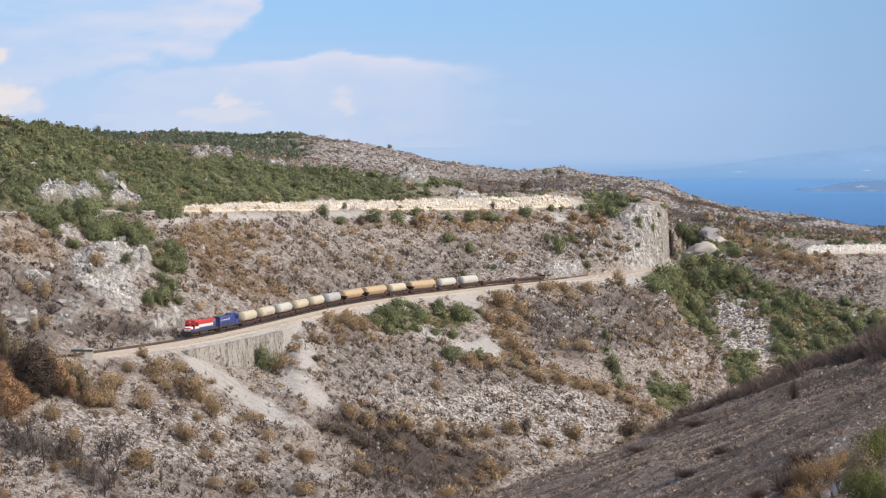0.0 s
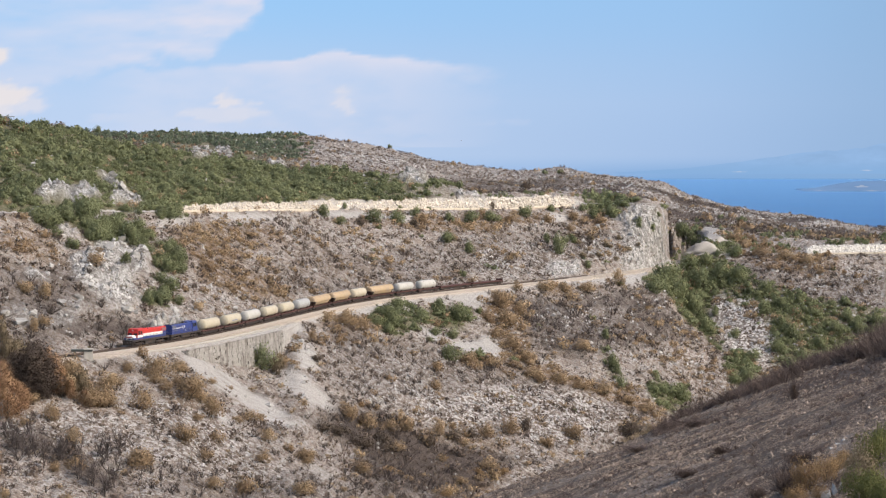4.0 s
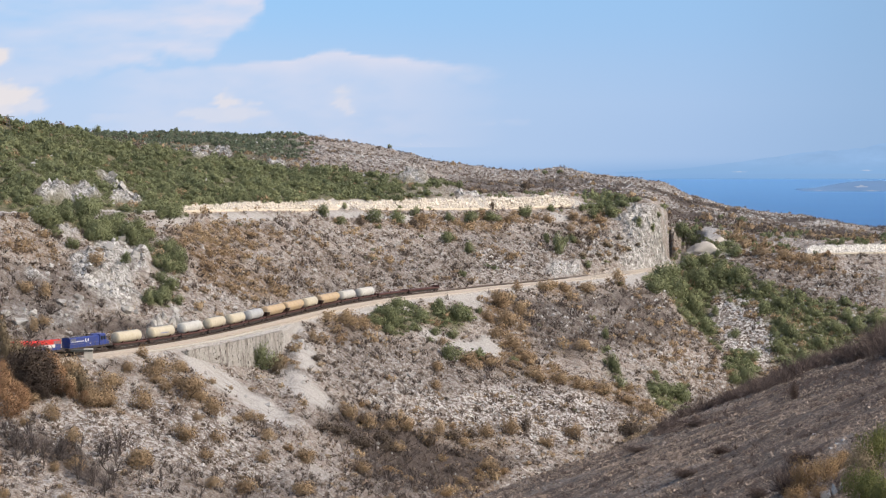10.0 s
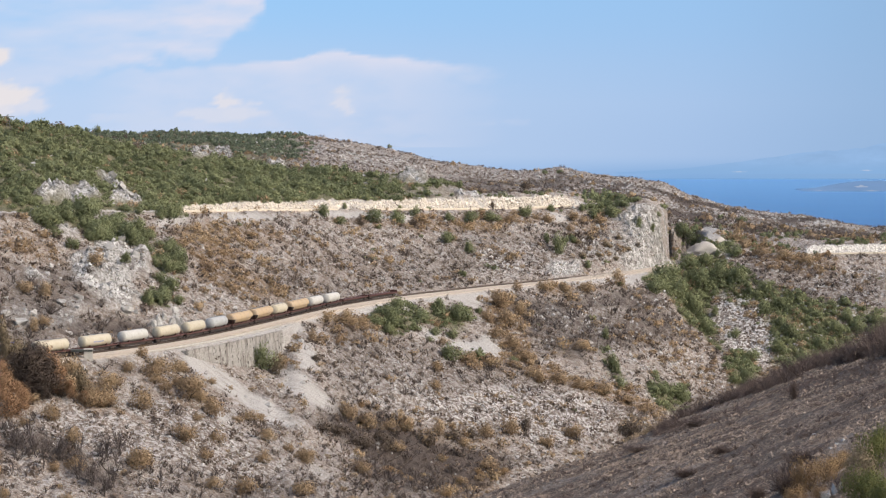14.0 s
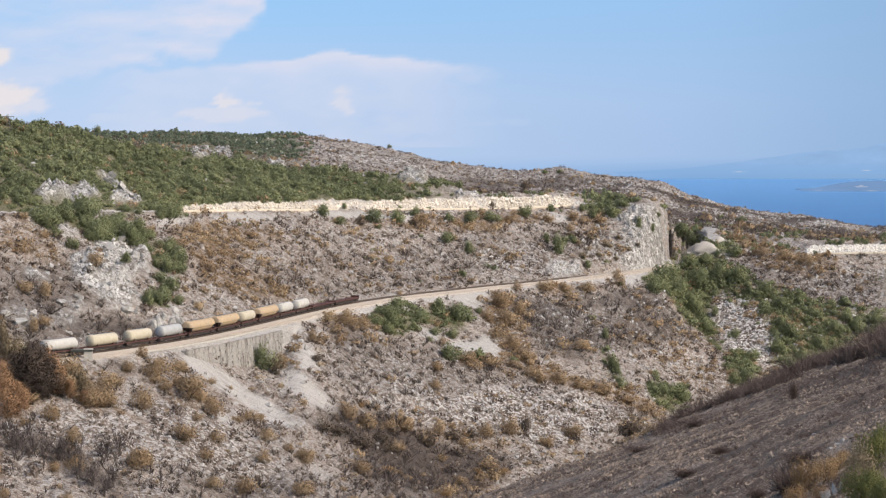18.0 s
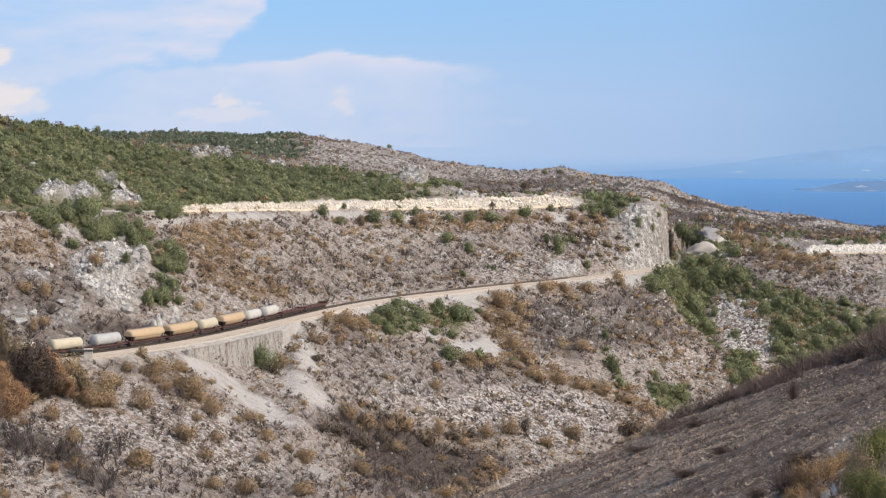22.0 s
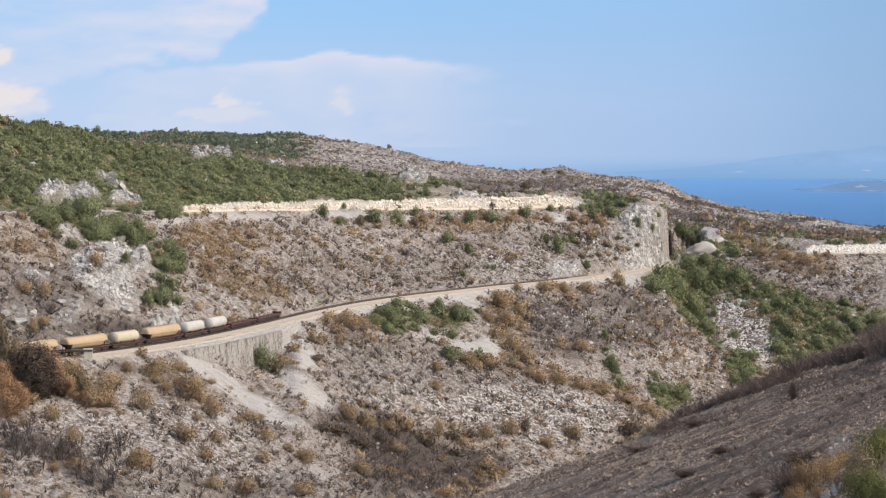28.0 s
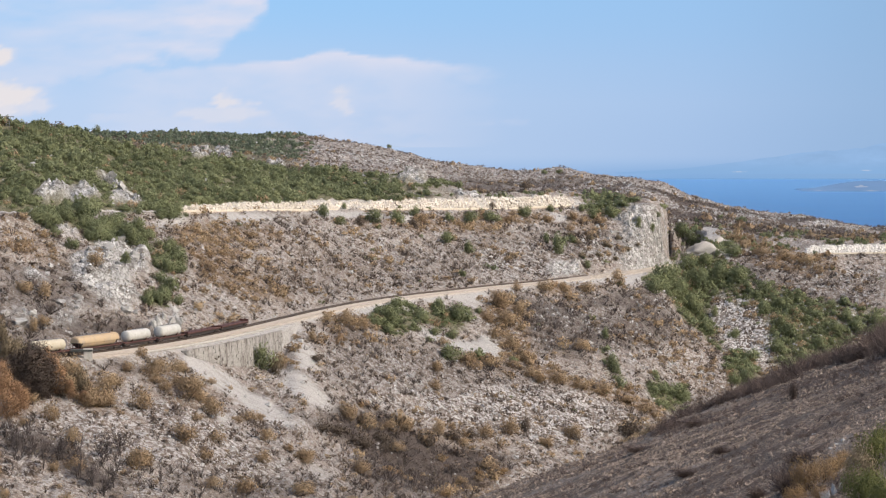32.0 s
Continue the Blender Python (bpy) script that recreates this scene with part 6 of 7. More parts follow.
def tank_wagon(length, paint, radius, barrel, label, mark=False, hoops=2, sign=0):
    """A wagon with one horizontal barrel on saddles."""
    top = new("tank_wagon")
    wagon_frame(top, length, RUSTY)
    z = 4.05 - radius
    b0, b1 = -barrel / 2, barrel / 2
    rings = [(b0, radius * 0.25), (b0 + 0.10, radius * 0.62), (b0 + 0.28, radius * 0.88), (b0 + 0.52, radius), (b1 - 0.52, radius), (b1 - 0.28, radius * 0.88), (b1 - 0.10, radius * 0.62), (b1, radius * 0.25)]
    bm = lathe(bmesh.new(), rings, 28)
    bmesh.ops.translate(bm, verts=bm.verts, vec=(0, 0, z))
    tank = part("barrel", bm, paint, top)
    for i in range(hoops):
        x = b0 + 0.6 + (barrel - 1.2) * (i + 0.5) / hoops
        bm = lathe(bmesh.new(), [(x - 0.05, radius + 0.015), (x + 0.05, radius + 0.015)], 28)
        bmesh.ops.translate(bm, verts=bm.verts, vec=(0, 0, z))
        part("hoop", bm, paint, tank)
    for x in (b0 * 0.6, 0, b1 * 0.6):
        part("hatch", lathe_at_up((x, 0, 4.03), 0.3), GREY, tank)
    part("walkway", box(b0 * 0.8, b1 * 0.8, -0.32, 0.32, 4.07, 4.11), GREY, top, "grey roof walkway")
    for x in (b0 * 0.62, b1 * 0.62):
        bm = bmesh.new()
        add_box(bm, x - 0.2, x + 0.2, -1.15, 1.15, 1.24, z - radius * 0.62, 0.03)
        part("saddle", bm, RUSTY, top)
    lx = -barrel / 2 - 0.35
    for sy in (-0.7, 0.7):
        bm = bmesh.new()
        for sx in (-0.22, 0.22):
            add_box(bm, lx + sx - 0.025, lx + sx + 0.025, sy - 0.025, sy + 0.025, 1.2, 4.0)
        for k in range(9):
            add_box(bm, lx - 0.22, lx + 0.22, sy - 0.015, sy + 0.015, 1.4 + k * 0.3, 1.44 + k * 0.3)
        part("ladder", bm, GREY, top)
    for x in (-length * 0.18, length * 0.18):
        part("outlet_pipe", box(x - 0.18, x + 0.18, -0.5, 0.5, 0.7, 1.3, 0.04), DARK, top)
    if mark:
        for sy in (-1, 1):
            part("blue_mark", box(-1.9, 2.4, sy * (radius + 0.0) - 0.02, sy * (radius + 0.0) + 0.02, z - 0.3, z - 0.05, 0.01), FADED_BLUE, tank, "faded blue painted mark")
    return tagged(top, label, "tank wagon", "train")


def hopper_wagon(length, paint, label):
    """A long powder wagon: flat-sided barrel with sloped hopper ends."""
    top = new("hopper_wagon")
    wagon_frame(top, length, RUSTY)
    r, z, b = 1.48, 2.66, length / 2 - 1.9
    n, bm = 26, bmesh.new()
    loops = []
    for x, low in ((-b, -0.1), (-b + 0.6, -0.7), (-b + 1.3, -1.36), (b - 1.3, -1.36), (b - 0.6, -0.7), (b, -0.1)):
        loop = []
        for i in range(n):
            a = 2 * math.pi * i / n
            zz = r * math.cos(a)
            loop.append(bm.verts.new((x, r * math.sin(a) * (1.0 if zz > -0.5 else 0.9), z + max(zz, low))))
        loops.append(loop)
    for p, q in zip(loops, loops[1:]):
        for i in range(n):
            bm.faces.new((p[i], p[(i + 1) % n], q[(i + 1) % n], q[i]))
    bm.faces.new(loops[0])
    bm.faces.new(loops[-1])
    bmesh.ops.recalc_face_normals(bm, faces=bm.faces)
    # the ends' sloped undersides are painted dark for the shade under them
    under = [q for q in bm.faces if q.normal.z < -0.15 and abs(q.calc_center_median().x) > b - 1.35]
    for q in under:
        q.material_index = 1
    body = part("barrel", bm, paint, top)
    body.data.materials.append(DARK)
    for sx in (-1, 1):
        bm = lathe(bmesh.new(), [(0, r * 0.97), (0.18, r * 0.9), (0.28, r * 0.6)], 26)
        geom = bm.verts[:] + bm.edges[:] + bm.faces[:]
        bmesh.ops.bisect_plane(bm, geom=geom, plane_co=(0, 0, -0.1), plane_no=(0, 0, -1), clear_outer=True)
        if sx < 0:
            bmesh.ops.rotate(bm, verts=bm.verts, matrix=Matrix.Rotation(math.pi, 3, "Z"))
        bmesh.ops.translate(bm, verts=bm.verts, vec=(sx * b, 0, z))
        part("end_dome", bm, paint, body)
        bm = bmesh.new()
        for sy in (-0.8, 0, 0.8):
            add_box(bm, sx * (b - 0.2) - 0.07, sx * (b - 0.2) + 0.07, sy - 0.07, sy + 0.07, 1.24, z + 0.1)
        part("end_strut", bm, RUSTY, top)
    for i in range(4):
        x = -b + 2.2 + (2 * b - 4.4) * i / 3
        part("hatch", lathe_at_up((x, 0, z + r - 0.02), 0.32), GREY, body)
        bm = lathe(bmesh.new(), [(x - 0.05, r + 0.02), (x + 0.05, r + 0.02)], 26)
        geom = bm.verts[:] + bm.edges[:] + bm.faces[:]
        bmesh.ops.bisect_plane(bm, geom=geom, plane_co=(0, 0, -0.4), plane_no=(0, 0, -1), clear_outer=True)
        bmesh.ops.translate(bm, verts=bm.verts, vec=(0, 0, z))
        part("rib", bm, paint, body)
        bm = bmesh.new()
        v = [bm.verts.new(c) for c in ((x - 1, -0.9, 1.75), (x + 1, -0.9, 1.75), (x + 1, 0.9, 1.75), (x - 1, 0.9, 1.75), (x, 0, 0.62))]
        for q in ((0, 1, 4), (1, 2, 4), (2, 3, 4), (3, 0, 4), (3, 2, 1, 0)):
            bm.faces.new([v[k] for k in q])
        part("discharge_cone", bm, DARK, top)
    part("walkway", box(-b * 0.85, b * 0.85, -0.35, 0.35, z + r + 0.06, z + r + 0.1), GREY, top, "grey roof walkway")
    return tagged(top, label, "hopper wagon", "train")


def flat_wagon(length, label, end_rack):
    top = new("flat_wagon")
    h = length / 2
    wagon_frame(top, length, RUSTY)
    n = 24
    for i in range(n):
        x = -h + 0.6 + (length - 1.2) * i / n
        d = part("deck_plank", shared("deck_plank_%d" % int(length * 10), lambda: box(0.01, (length - 1.2) / n - 0.01, -1.3, 1.3, 1.28, 1.36), RUSTY), RUSTY, top)
        d.location = (x, 0, 0)
    for sy in (-1.34, 1.34):
        part("side_sill", box(-h + 0.6, h - 0.6, sy - 0.05, sy + 0.05, 1.05, 1.4, 0.02), RUSTY, top)
        for i in range(6):
            x = -h + 1.4 + (length - 2.8) * i / 5
            part("stake", box(x - 0.06, x + 0.06, sy - 0.05, sy + 0.05, 1.3, 1.95 if i % 2 else 1.7), RUSTY, top)
    for sx in (-1, 1):
        part("end_board", box(sx * (h - 0.66) - 0.05, sx * (h - 0.66) + 0.05, -1.3, 1.3, 1.36, 1.95 if (end_rack and sx < 0) else 1.6, 0.01), RUSTY, top)
    return tagged(top, label, "flat wagon", "train")


FADED_BLUE = plain("faded_blue_paint", (0.24, 0.26, 0.40), 0.6, amount=0.5)
CREAM = plain("cream_tank_paint", (0.50, 0.45, 0.345), 0.6, 0, (0.34, 0.25, 0.15), 0.45, 0.7)
PALE = plain("pale_tank_paint", (0.50, 0.485, 0.445), 0.6, 0, (0.30, 0.265, 0.22), 0.5, 0.7)
SILVER = plain("silver_grey_tank_paint", (0.42, 0.42, 0.41), 0.5, 0.08, (0.24, 0.23, 0.21), 0.5, 0.7)
OCHRE = plain("ochre_hopper_paint", (0.45, 0.33, 0.20), 0.65, 0, (0.33, 0.27, 0.215), 0.75, 0.5)
SPEED = 7.72
# (distance of the front end behind the start of the line at 0 s, length, how it is built)
TRAIN = []


def make_train():
    at = 329.3
    rows = [("loco", 19.4), ("loco2", 19.0),
            ("cream", 16.4), ("cream_mark", 17.2), ("pale", 17.0), ("cream", 16.7), ("cream", 15.9), ("silver", 16.4),
            ("ochre", 19.6), ("ochre", 19.2), ("cream", 15.6), ("ochre", 20.5), ("pale", 16.3), ("silver_light", 16.2),
            ("flat", 23.3), ("flat_end", 23.3)]
    for kind, length in rows:
        built = length - 0.15
        barrel = length * 0.665
        if kind == "loco":
            thing = locomotive(built, True)
        elif kind == "loco2":
            thing = locomotive(built, False)
        elif kind.startswith("cream"):
            thing = tank_wagon(built, CREAM, 1.4, barrel, "cream tank wagon with a faded blue mark" if "mark" in kind else "cream-painted cylindrical tank wagon, dusty", "mark" in kind)
        elif kind == "pale":
            thing = tank_wagon(built, PALE, 1.38, barrel, "pale grey-white cylindrical tank wagon, dusty")
        elif kind.startswith("silver"):
            thing = tank_wagon(built, SILVER if kind == "silver" else PALE, 1.42, barrel,
                               "silver-grey cylindrical tank wagon" if kind == "silver" else "pale tank wagon with raised bands", hoops=3)
        elif kind == "ochre":
            thing = hopper_wagon(built, OCHRE, "ochre powder hopper wagon with sloped ends")
        else:
            thing = flat_wagon(built, "empty rust-brown flat wagon with side stakes", kind == "flat_end")
        TRAIN.append((thing, at + length / 2, length))
        at += length


make_train()
REAR_LOCOMOTIVE = TRAIN[1][0]


def train_pose(s, length):
    (ax, ay, az), _ = rail_point(s - length * 0.34)
    (bx, by, bz), _ = rail_point(s + length * 0.34)
    ahead = Vector((ax - bx, ay - by, az - bz)).normalized()
    side = Vector((0, 0, 1)).cross(ahead).normalized()
    up = ahead.cross(side)
    m = Matrix((ahead, side, up)).transposed().to_4x4()
    m.translation = ((ax + bx) / 2, (ay + by) / 2, (az + bz) / 2 + TOP)
    return m


# ---- plants and stones ----
def leaf_cloud(rng, leaves, size, clumps, flat=0.75, tall=1.0):
    """Vertices of many small triangular leaves in an uneven crown of radius 1 and about the height tall that stands on z = 0."""
    centres = rng.normal(size=(clumps, 3))
    centres /= np.linalg.norm(centres, axis=1)[:, None]
    centres *= rng.uniform(0.25, 0.72, (clumps, 1))
    centres[:, 2] = np.abs(centres[:, 2]) * flat + 0.22
    if tall > 1:
        lift = rng.uniform(0, 1, clumps)
        centres[:, :2] *= (1.15 - 0.75 * lift ** 1.5)[:, None]
        centres[:, 2] = 0.3 + (tall - 0.55) * lift
    which = rng.randint(0, clumps, leaves)
    d = rng.normal(size=(leaves, 3))
    d /= np.linalg.norm(d, axis=1)[:, None]
    pos = centres[which] + d * (0.14 + 0.28 * np.sqrt(rng.uniform(0, 1, (leaves, 1)))) * np.array([1, 1, 0.85])
    pos[:, 2] = np.maximum(pos[:, 2], 0.03)
    if tall > 1:
        pos = pos + rng.normal(0, 0.11, pos.shape)
    face = d + rng.normal(0, 0.38 if tall == 1 else 0.9, (leaves, 3))
    a = np.cross(face, rng.normal(size=(leaves, 3)))
    a /= np.linalg.norm(a, axis=1)[:, None]
    b = np.cross(face, a)
    b /= np.linalg.norm(b, axis=1)[:, None]
    turn = np.array([0, 2.1, 4.2])[None, :, None] + rng.normal(0, 0.3, (leaves, 3, 1))
    tri = a[:, None, :] * np.cos(turn) + b[:, None, :] * np.sin(turn)
    tri = np.where((np.einsum('ij,ij->i', np.cross(tri[:, 1] - tri[:, 0], tri[:, 2] - tri[:, 0]), d) < 0)[:, None, None], tri[:, ::-1], tri)
    v = pos[:, None, :] + tri * size * rng.uniform(0.6, 1.3, (leaves, 1, 1))
    # leaves low in the crown are darker: shade painted into their tint
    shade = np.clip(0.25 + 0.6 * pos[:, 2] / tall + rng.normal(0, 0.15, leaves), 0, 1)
    # the crown is shaded as soft round clumps
    out = pos - np.array([0, 0, 0.15]) - np.stack([0 * pos[:, 2], 0 * pos[:, 2], 0.6 * (tall - 1) / tall * pos[:, 2]], 1) + 0.55 * d
    out /= np.linalg.norm(out, axis=1)[:, None]
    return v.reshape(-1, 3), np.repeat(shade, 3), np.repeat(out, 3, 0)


def twig_cloud(rng, twigs, wide=0.024, lean=0.62):
    """Thin bare twigs that fan out of the foot of a burnt shrub."""
    foot = rng.normal(0, 0.12, (twigs, 3)) * np.array([1, 1, 0])
    way = rng.normal(size=(twigs, 3)) * np.array([lean, lean, 0.25 + 0.2 * (lean > 0.7)]) + np.array([0, 0, 1.0])
    tip = foot + way * rng.uniform(0.5, 1.05, (twigs, 1))
    side = np.cross(way, rng.normal(size=(twigs, 3)))
    side /= np.linalg.norm(side, axis=1)[:, None]
    mid = (foot + tip) * 0.5
    v = np.stack([foot - side * wide, foot + side * wide, tip], 1)
    w = np.stack([mid - side * 0.018, mid + side * 0.018, mid + way * 0.3 + side * 0.3], 1)
    o = np.stack([mid - side * 0.018, mid + side * 0.018, mid + way * 0.35 - side * 0.34], 1)
    v = np.concatenate([v, w, o]).reshape(-1, 3)
    return v, np.repeat(rng.uniform(0, 1, len(v) // 3), 3)


def bare_crown(rng):
    """The limbs and twigs of a bare burnt tree, forking three times from two leaning stems."""
    tris = []

    def limb(p, way, length, r, depth):
        way = way / np.linalg.norm(way)
        tip = p + way * length
        a = np.cross(way, rng.normal(size=3))
        a /= np.linalg.norm(a)
        b = np.cross(way, a)
        ring = [p + r * (a * math.cos(t) + b * math.sin(t)) for t in (0, 2.09, 4.19)]
        for i in range(3):
            tris.append((ring[i], ring[(i + 1) % 3], tip))
        if depth:
            for i in range(5 if depth > 1 else 4):
                w = way + rng.normal(0, 0.62, 3) + np.array([0, 0, 0.25])
                limb(p + way * length * rng.uniform(0.4, 0.95), w, length * rng.uniform(0.5, 0.8), r * 0.68, depth - 1)

    for i in range(2):
        limb(np.array([rng.normal(0, 0.1), rng.normal(0, 0.1), -0.05]), np.array([rng.normal(0, 0.3), rng.normal(0, 0.3), 1.0]), rng.uniform(0.42, 0.6), 0.034, 3)
    v = np.array(tris).reshape(-1, 3)
    return v, np.repeat(rng.uniform(0, 1, len(v) // 3), 3)


def stuff(name, protos, spots, material, label, category, tints, leafy=True):
    """Many plants or stones as one object. spots: x, y, z, size, height, turn."""
    vs, fs, ts, ns, base = [], [], [], [], 0
    for i, proto in enumerate(protos):
        pick = spots[i::len(protos)]
        if not len(pick):
            continue
        v, extra = proto[:2]
        a = pick[:, 5]
        cx, sx = np.cos(a)[:, None], np.sin(a)[:, None]
        px = (v[None, :, 0] * cx - v[None, :, 1] * sx) * pick[:, 3:4] + pick[:, 0:1]
        py = (v[None, :, 0] * sx + v[None, :, 1] * cx) * pick[:, 3:4] + pick[:, 1:2]
        pz = v[None, :, 2] * pick[:, 4:5] + pick[:, 2:3]
        n = v.shape[0]
        if len(proto) == 3:
            q = proto[2]
            ns.append(np.stack([q[None, :, 0] * cx - q[None, :, 1] * sx, q[None, :, 0] * sx + q[None, :, 1] * cx, np.repeat(q[None, :, 2], len(pick), 0)], 2).reshape(-1, 3))
        vs.append(np.stack([px, py, pz], 2).reshape(-1, 3))
        if leafy:
            f = np.arange(n).reshape(-1, 3)
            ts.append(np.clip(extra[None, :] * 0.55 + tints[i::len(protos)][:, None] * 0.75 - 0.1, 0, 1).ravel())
        else:
            f = extra
            ts.append(np.repeat(tints[i::len(protos)], n))
        off = base + np.arange(len(pick)) * n
        fs.append((f[None] + off[:, None, None]).reshape(-1, 3))
        base += n * len(pick)
    me = np_mesh(name, np.concatenate(vs), np.concatenate(fs), material, bool(ns), [("tint", np.concatenate(ts))], np.concatenate(ns) if ns else None)
    return tagged(new(name, me), label, category, kind="stuff")


def scatter(n, u0, u1, y0, y1, rng):
    """Candidate places, even over the ground, with what the land is like there."""
    y = np.sqrt(rng.uniform(y0 ** 2, y1 ** 2, n))
    x = rng.uniform(u0, u1, n) * y
    z, strip = ground(x, y)
    d, _ = rail_distance(x, y)
    return x, y, z, strip, d


SINGLE = {}


def grow():
    rng = np.random.RandomState(21)
    x, y, z, strip, d = scatter(120000, -0.2, 0.2, 440, 1490, rng)
    u = x / y
    green, rust = cover("green", x, y), cover("rust", x, y)
    rock, scree, char = cover("rock", x, y, 3.0), cover("scree", x, y, 3.0), cover("char", x, y)
    patch = fbm(x, y, 25, 3, 61)
    rim = np.isin(strip, (5, 6, 7))
    free = (d > 5.0) & ~(rim & (u < 0.0925)) & ~np.isin(strip, (9, 10))
    slope = np.isin(strip, (3, 4, 8)) | rim
    bare = (1 - 0.95 * smooth(0, 0.4, rock)) * (1 - scree * 0.95)
    bare = bare * np.where(strip == 11, 1 - 0.9 * smooth(0, 0.5, cover("rock", x, y + 7, 3.0)), 1)
    left = 1 - smooth(-0.035, 0.01, u)
    roll = rng.uniform(0, 1, len(x))
    rise = (y - np.interp(u, US, LY[13])) / (np.interp(u, US, LY[14]) - np.interp(u, US, LY[13]))
    wood = smooth(0.36, 0.50, rise + 0.25 * patch) * (1 - smooth(-0.062, -0.048, u))
    p_green = np.where(strip == 11, 0.68 * left * smooth(-0.55, -0.25, patch) * (1 - 0.75 * rust) + 0.08, 0.0)
    p_green = np.where(strip == 13, 0.36 * wood, p_green)
    p_green = np.maximum(p_green, green * 0.85) * bare
    p_green = np.where(slope & (green < 0.1), np.where(y < 780, 0.0, 0.003), p_green)
    p_rust = np.where(slope, (0.13 * smooth(-0.25, 0.3, patch) + 0.035) * np.where(y < 680, 0.3, np.where(np.isin(strip, (4, 8)), 0.5, 1)), 0.0)
    p_rust = np.maximum(p_rust, rust * 0.45 * bare) * (1 - 0.6 * char)
    p_rust = np.where(strip == 13, 0.005 + 0.01 * smooth(0.0, 0.35, patch) + 0.05 * (1 - smooth(-0.07, -0.04, u)) * (1 - wood), p_rust)
    p_rust = np.where(strip == 11, 0.025 + 0.05 * smooth(0.1, 0.4, patch) + 0.35 * rust, p_rust) * (0.2 + 0.8 * bare)
    p_twig = np.where(slope | (strip == 2), 0.22 + 0.50 * char, 0.0) * bare
    p_dead = np.where(slope | (strip == 2), 0.24 - 0.12 * char + 0.12 * smooth(-0.2, 0.25, fbm(x, y, 12, 3, 64)), 0.0) * bare
    p_twig = np.where(strip == 13, 0.07 + (0.45 * smooth(0.03, 0.08, u) * smooth(-0.05, 0.2, fbm(x, y, 45, 4, 43)) + 0.4 * (1 - smooth(-0.075, -0.04, u))) * smooth(-0.4, 0.1, patch), p_twig)
    p_twig = np.where(strip == 12, 0.40, p_twig)
    p_rust = np.where(strip == 12, 0.03 + 0.4 * rust, p_rust)
    p_dead = np.where(np.isin(strip, (12, 13)), 0.22 + 0.15 * smooth(0.0, 0.3, patch), p_dead) * (1 - 0.6 * wood)
    p_green = np.where((strip == 12) & (u > 0.08), np.maximum(0.02, 0.8 * green), p_green)
    kind = np.where(roll < p_green, 1, np.where(roll < p_green + p_rust, 2, np.where(roll < p_green + p_rust + p_twig, 3, np.where(roll < p_green + p_rust + p_twig + p_dead, 4, 0)))) * free
    size = 0.55 + rng.gamma(2.2, 0.36, len(x))
    size = np.minimum(size, 2.6) * (1 + 0.35 * char) * np.where(kind == 1, 1.32, np.where(kind == 2, 1.3, 0.95)) * np.where(strip == 13, 0.75, 1)
    tall = size * rng.uniform(0.8, 1.25, len(x))
    spots = np.stack([x, y, z - 0.15, size, tall, rng.uniform(0, 6.28, len(x))], 1)
    tint = np.clip(0.5 + 0.7 * fbm(x, y, 40, 2, 71) + 0.8 * fbm(x, y, 9, 2, 72) + rng.normal(0, 0.16, len(x)), 0, 1)
    near = y < 1060
    for k in (1, 2):
        big = np.flatnonzero((kind == k) & near & (size > 1.5) & (np.abs(u) < 0.18) & (strip != 11))
        big = big[np.argsort(y[big])][:110]
        SINGLE[k] = [(x[i], y[i], size[i], tall[i] * 1.25) for i in big]
        kind[big] = 0
    p90 = [leaf_cloud(rng, 88, 0.172, 8) for _ in range(7)]
    p30 = [leaf_cloud(rng, 30, 0.28, 6) for _ in range(6)]
    thin = [leaf_cloud(rng, 72, 0.142, 9) for _ in range(7)]
    dead = [leaf_cloud(rng, 22, 0.20, 7, 0.6) for _ in range(7)]
    twig = [twig_cloud(rng, 9, 0.055) for _ in range(6)]
    few = [twig_cloud(rng, 6, 0.06) for _ in range(6)]
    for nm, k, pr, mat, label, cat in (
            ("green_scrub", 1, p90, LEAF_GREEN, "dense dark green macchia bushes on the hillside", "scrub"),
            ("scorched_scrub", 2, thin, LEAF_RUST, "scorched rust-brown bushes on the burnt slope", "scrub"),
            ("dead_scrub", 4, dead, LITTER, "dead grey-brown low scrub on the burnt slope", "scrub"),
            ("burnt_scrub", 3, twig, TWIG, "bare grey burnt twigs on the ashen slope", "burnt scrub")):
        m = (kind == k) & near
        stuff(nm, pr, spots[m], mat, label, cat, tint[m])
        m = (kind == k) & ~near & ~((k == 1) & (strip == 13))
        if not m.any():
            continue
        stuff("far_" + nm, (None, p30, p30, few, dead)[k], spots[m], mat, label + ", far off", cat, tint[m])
    m = (kind == 1) & (strip == 13) & ~near
    stuff("far_wood", p30, spots[m], LEAF_PINE_HAZED, "dark blue-green low wood on the far ridge", "wood", tint[m])

    # the thicket of burnt twigs along the brow of the near slope
    x, y, z, strip, d = scatter(30000, 0.06, 0.2, 330, 475, rng)
    brow = np.interp(x / y, US, LY[2])
    m = (rng.uniform(0, 1, len(x)) < smooth(42, 4, brow - y + 45 * fbm(x, y, 22, 3, 93)) * smooth(0.098, 0.125, x / y + 0.05 * fbm(x, y, 18, 3, 91))) & (y < brow + 6)
    s = rng.uniform(0.5, 1.5, len(x)) * (0.7 + 1.2 * smooth(-0.2, 0.4, fbm(x, y, 9, 2, 92))) * (0.95 + 0.6 * smooth(0.11, 0.125, x / y))
    spots = np.stack([x, y, z - 0.1, s * 0.8, s, rng.uniform(0, 6.28, len(x))], 1)[m]
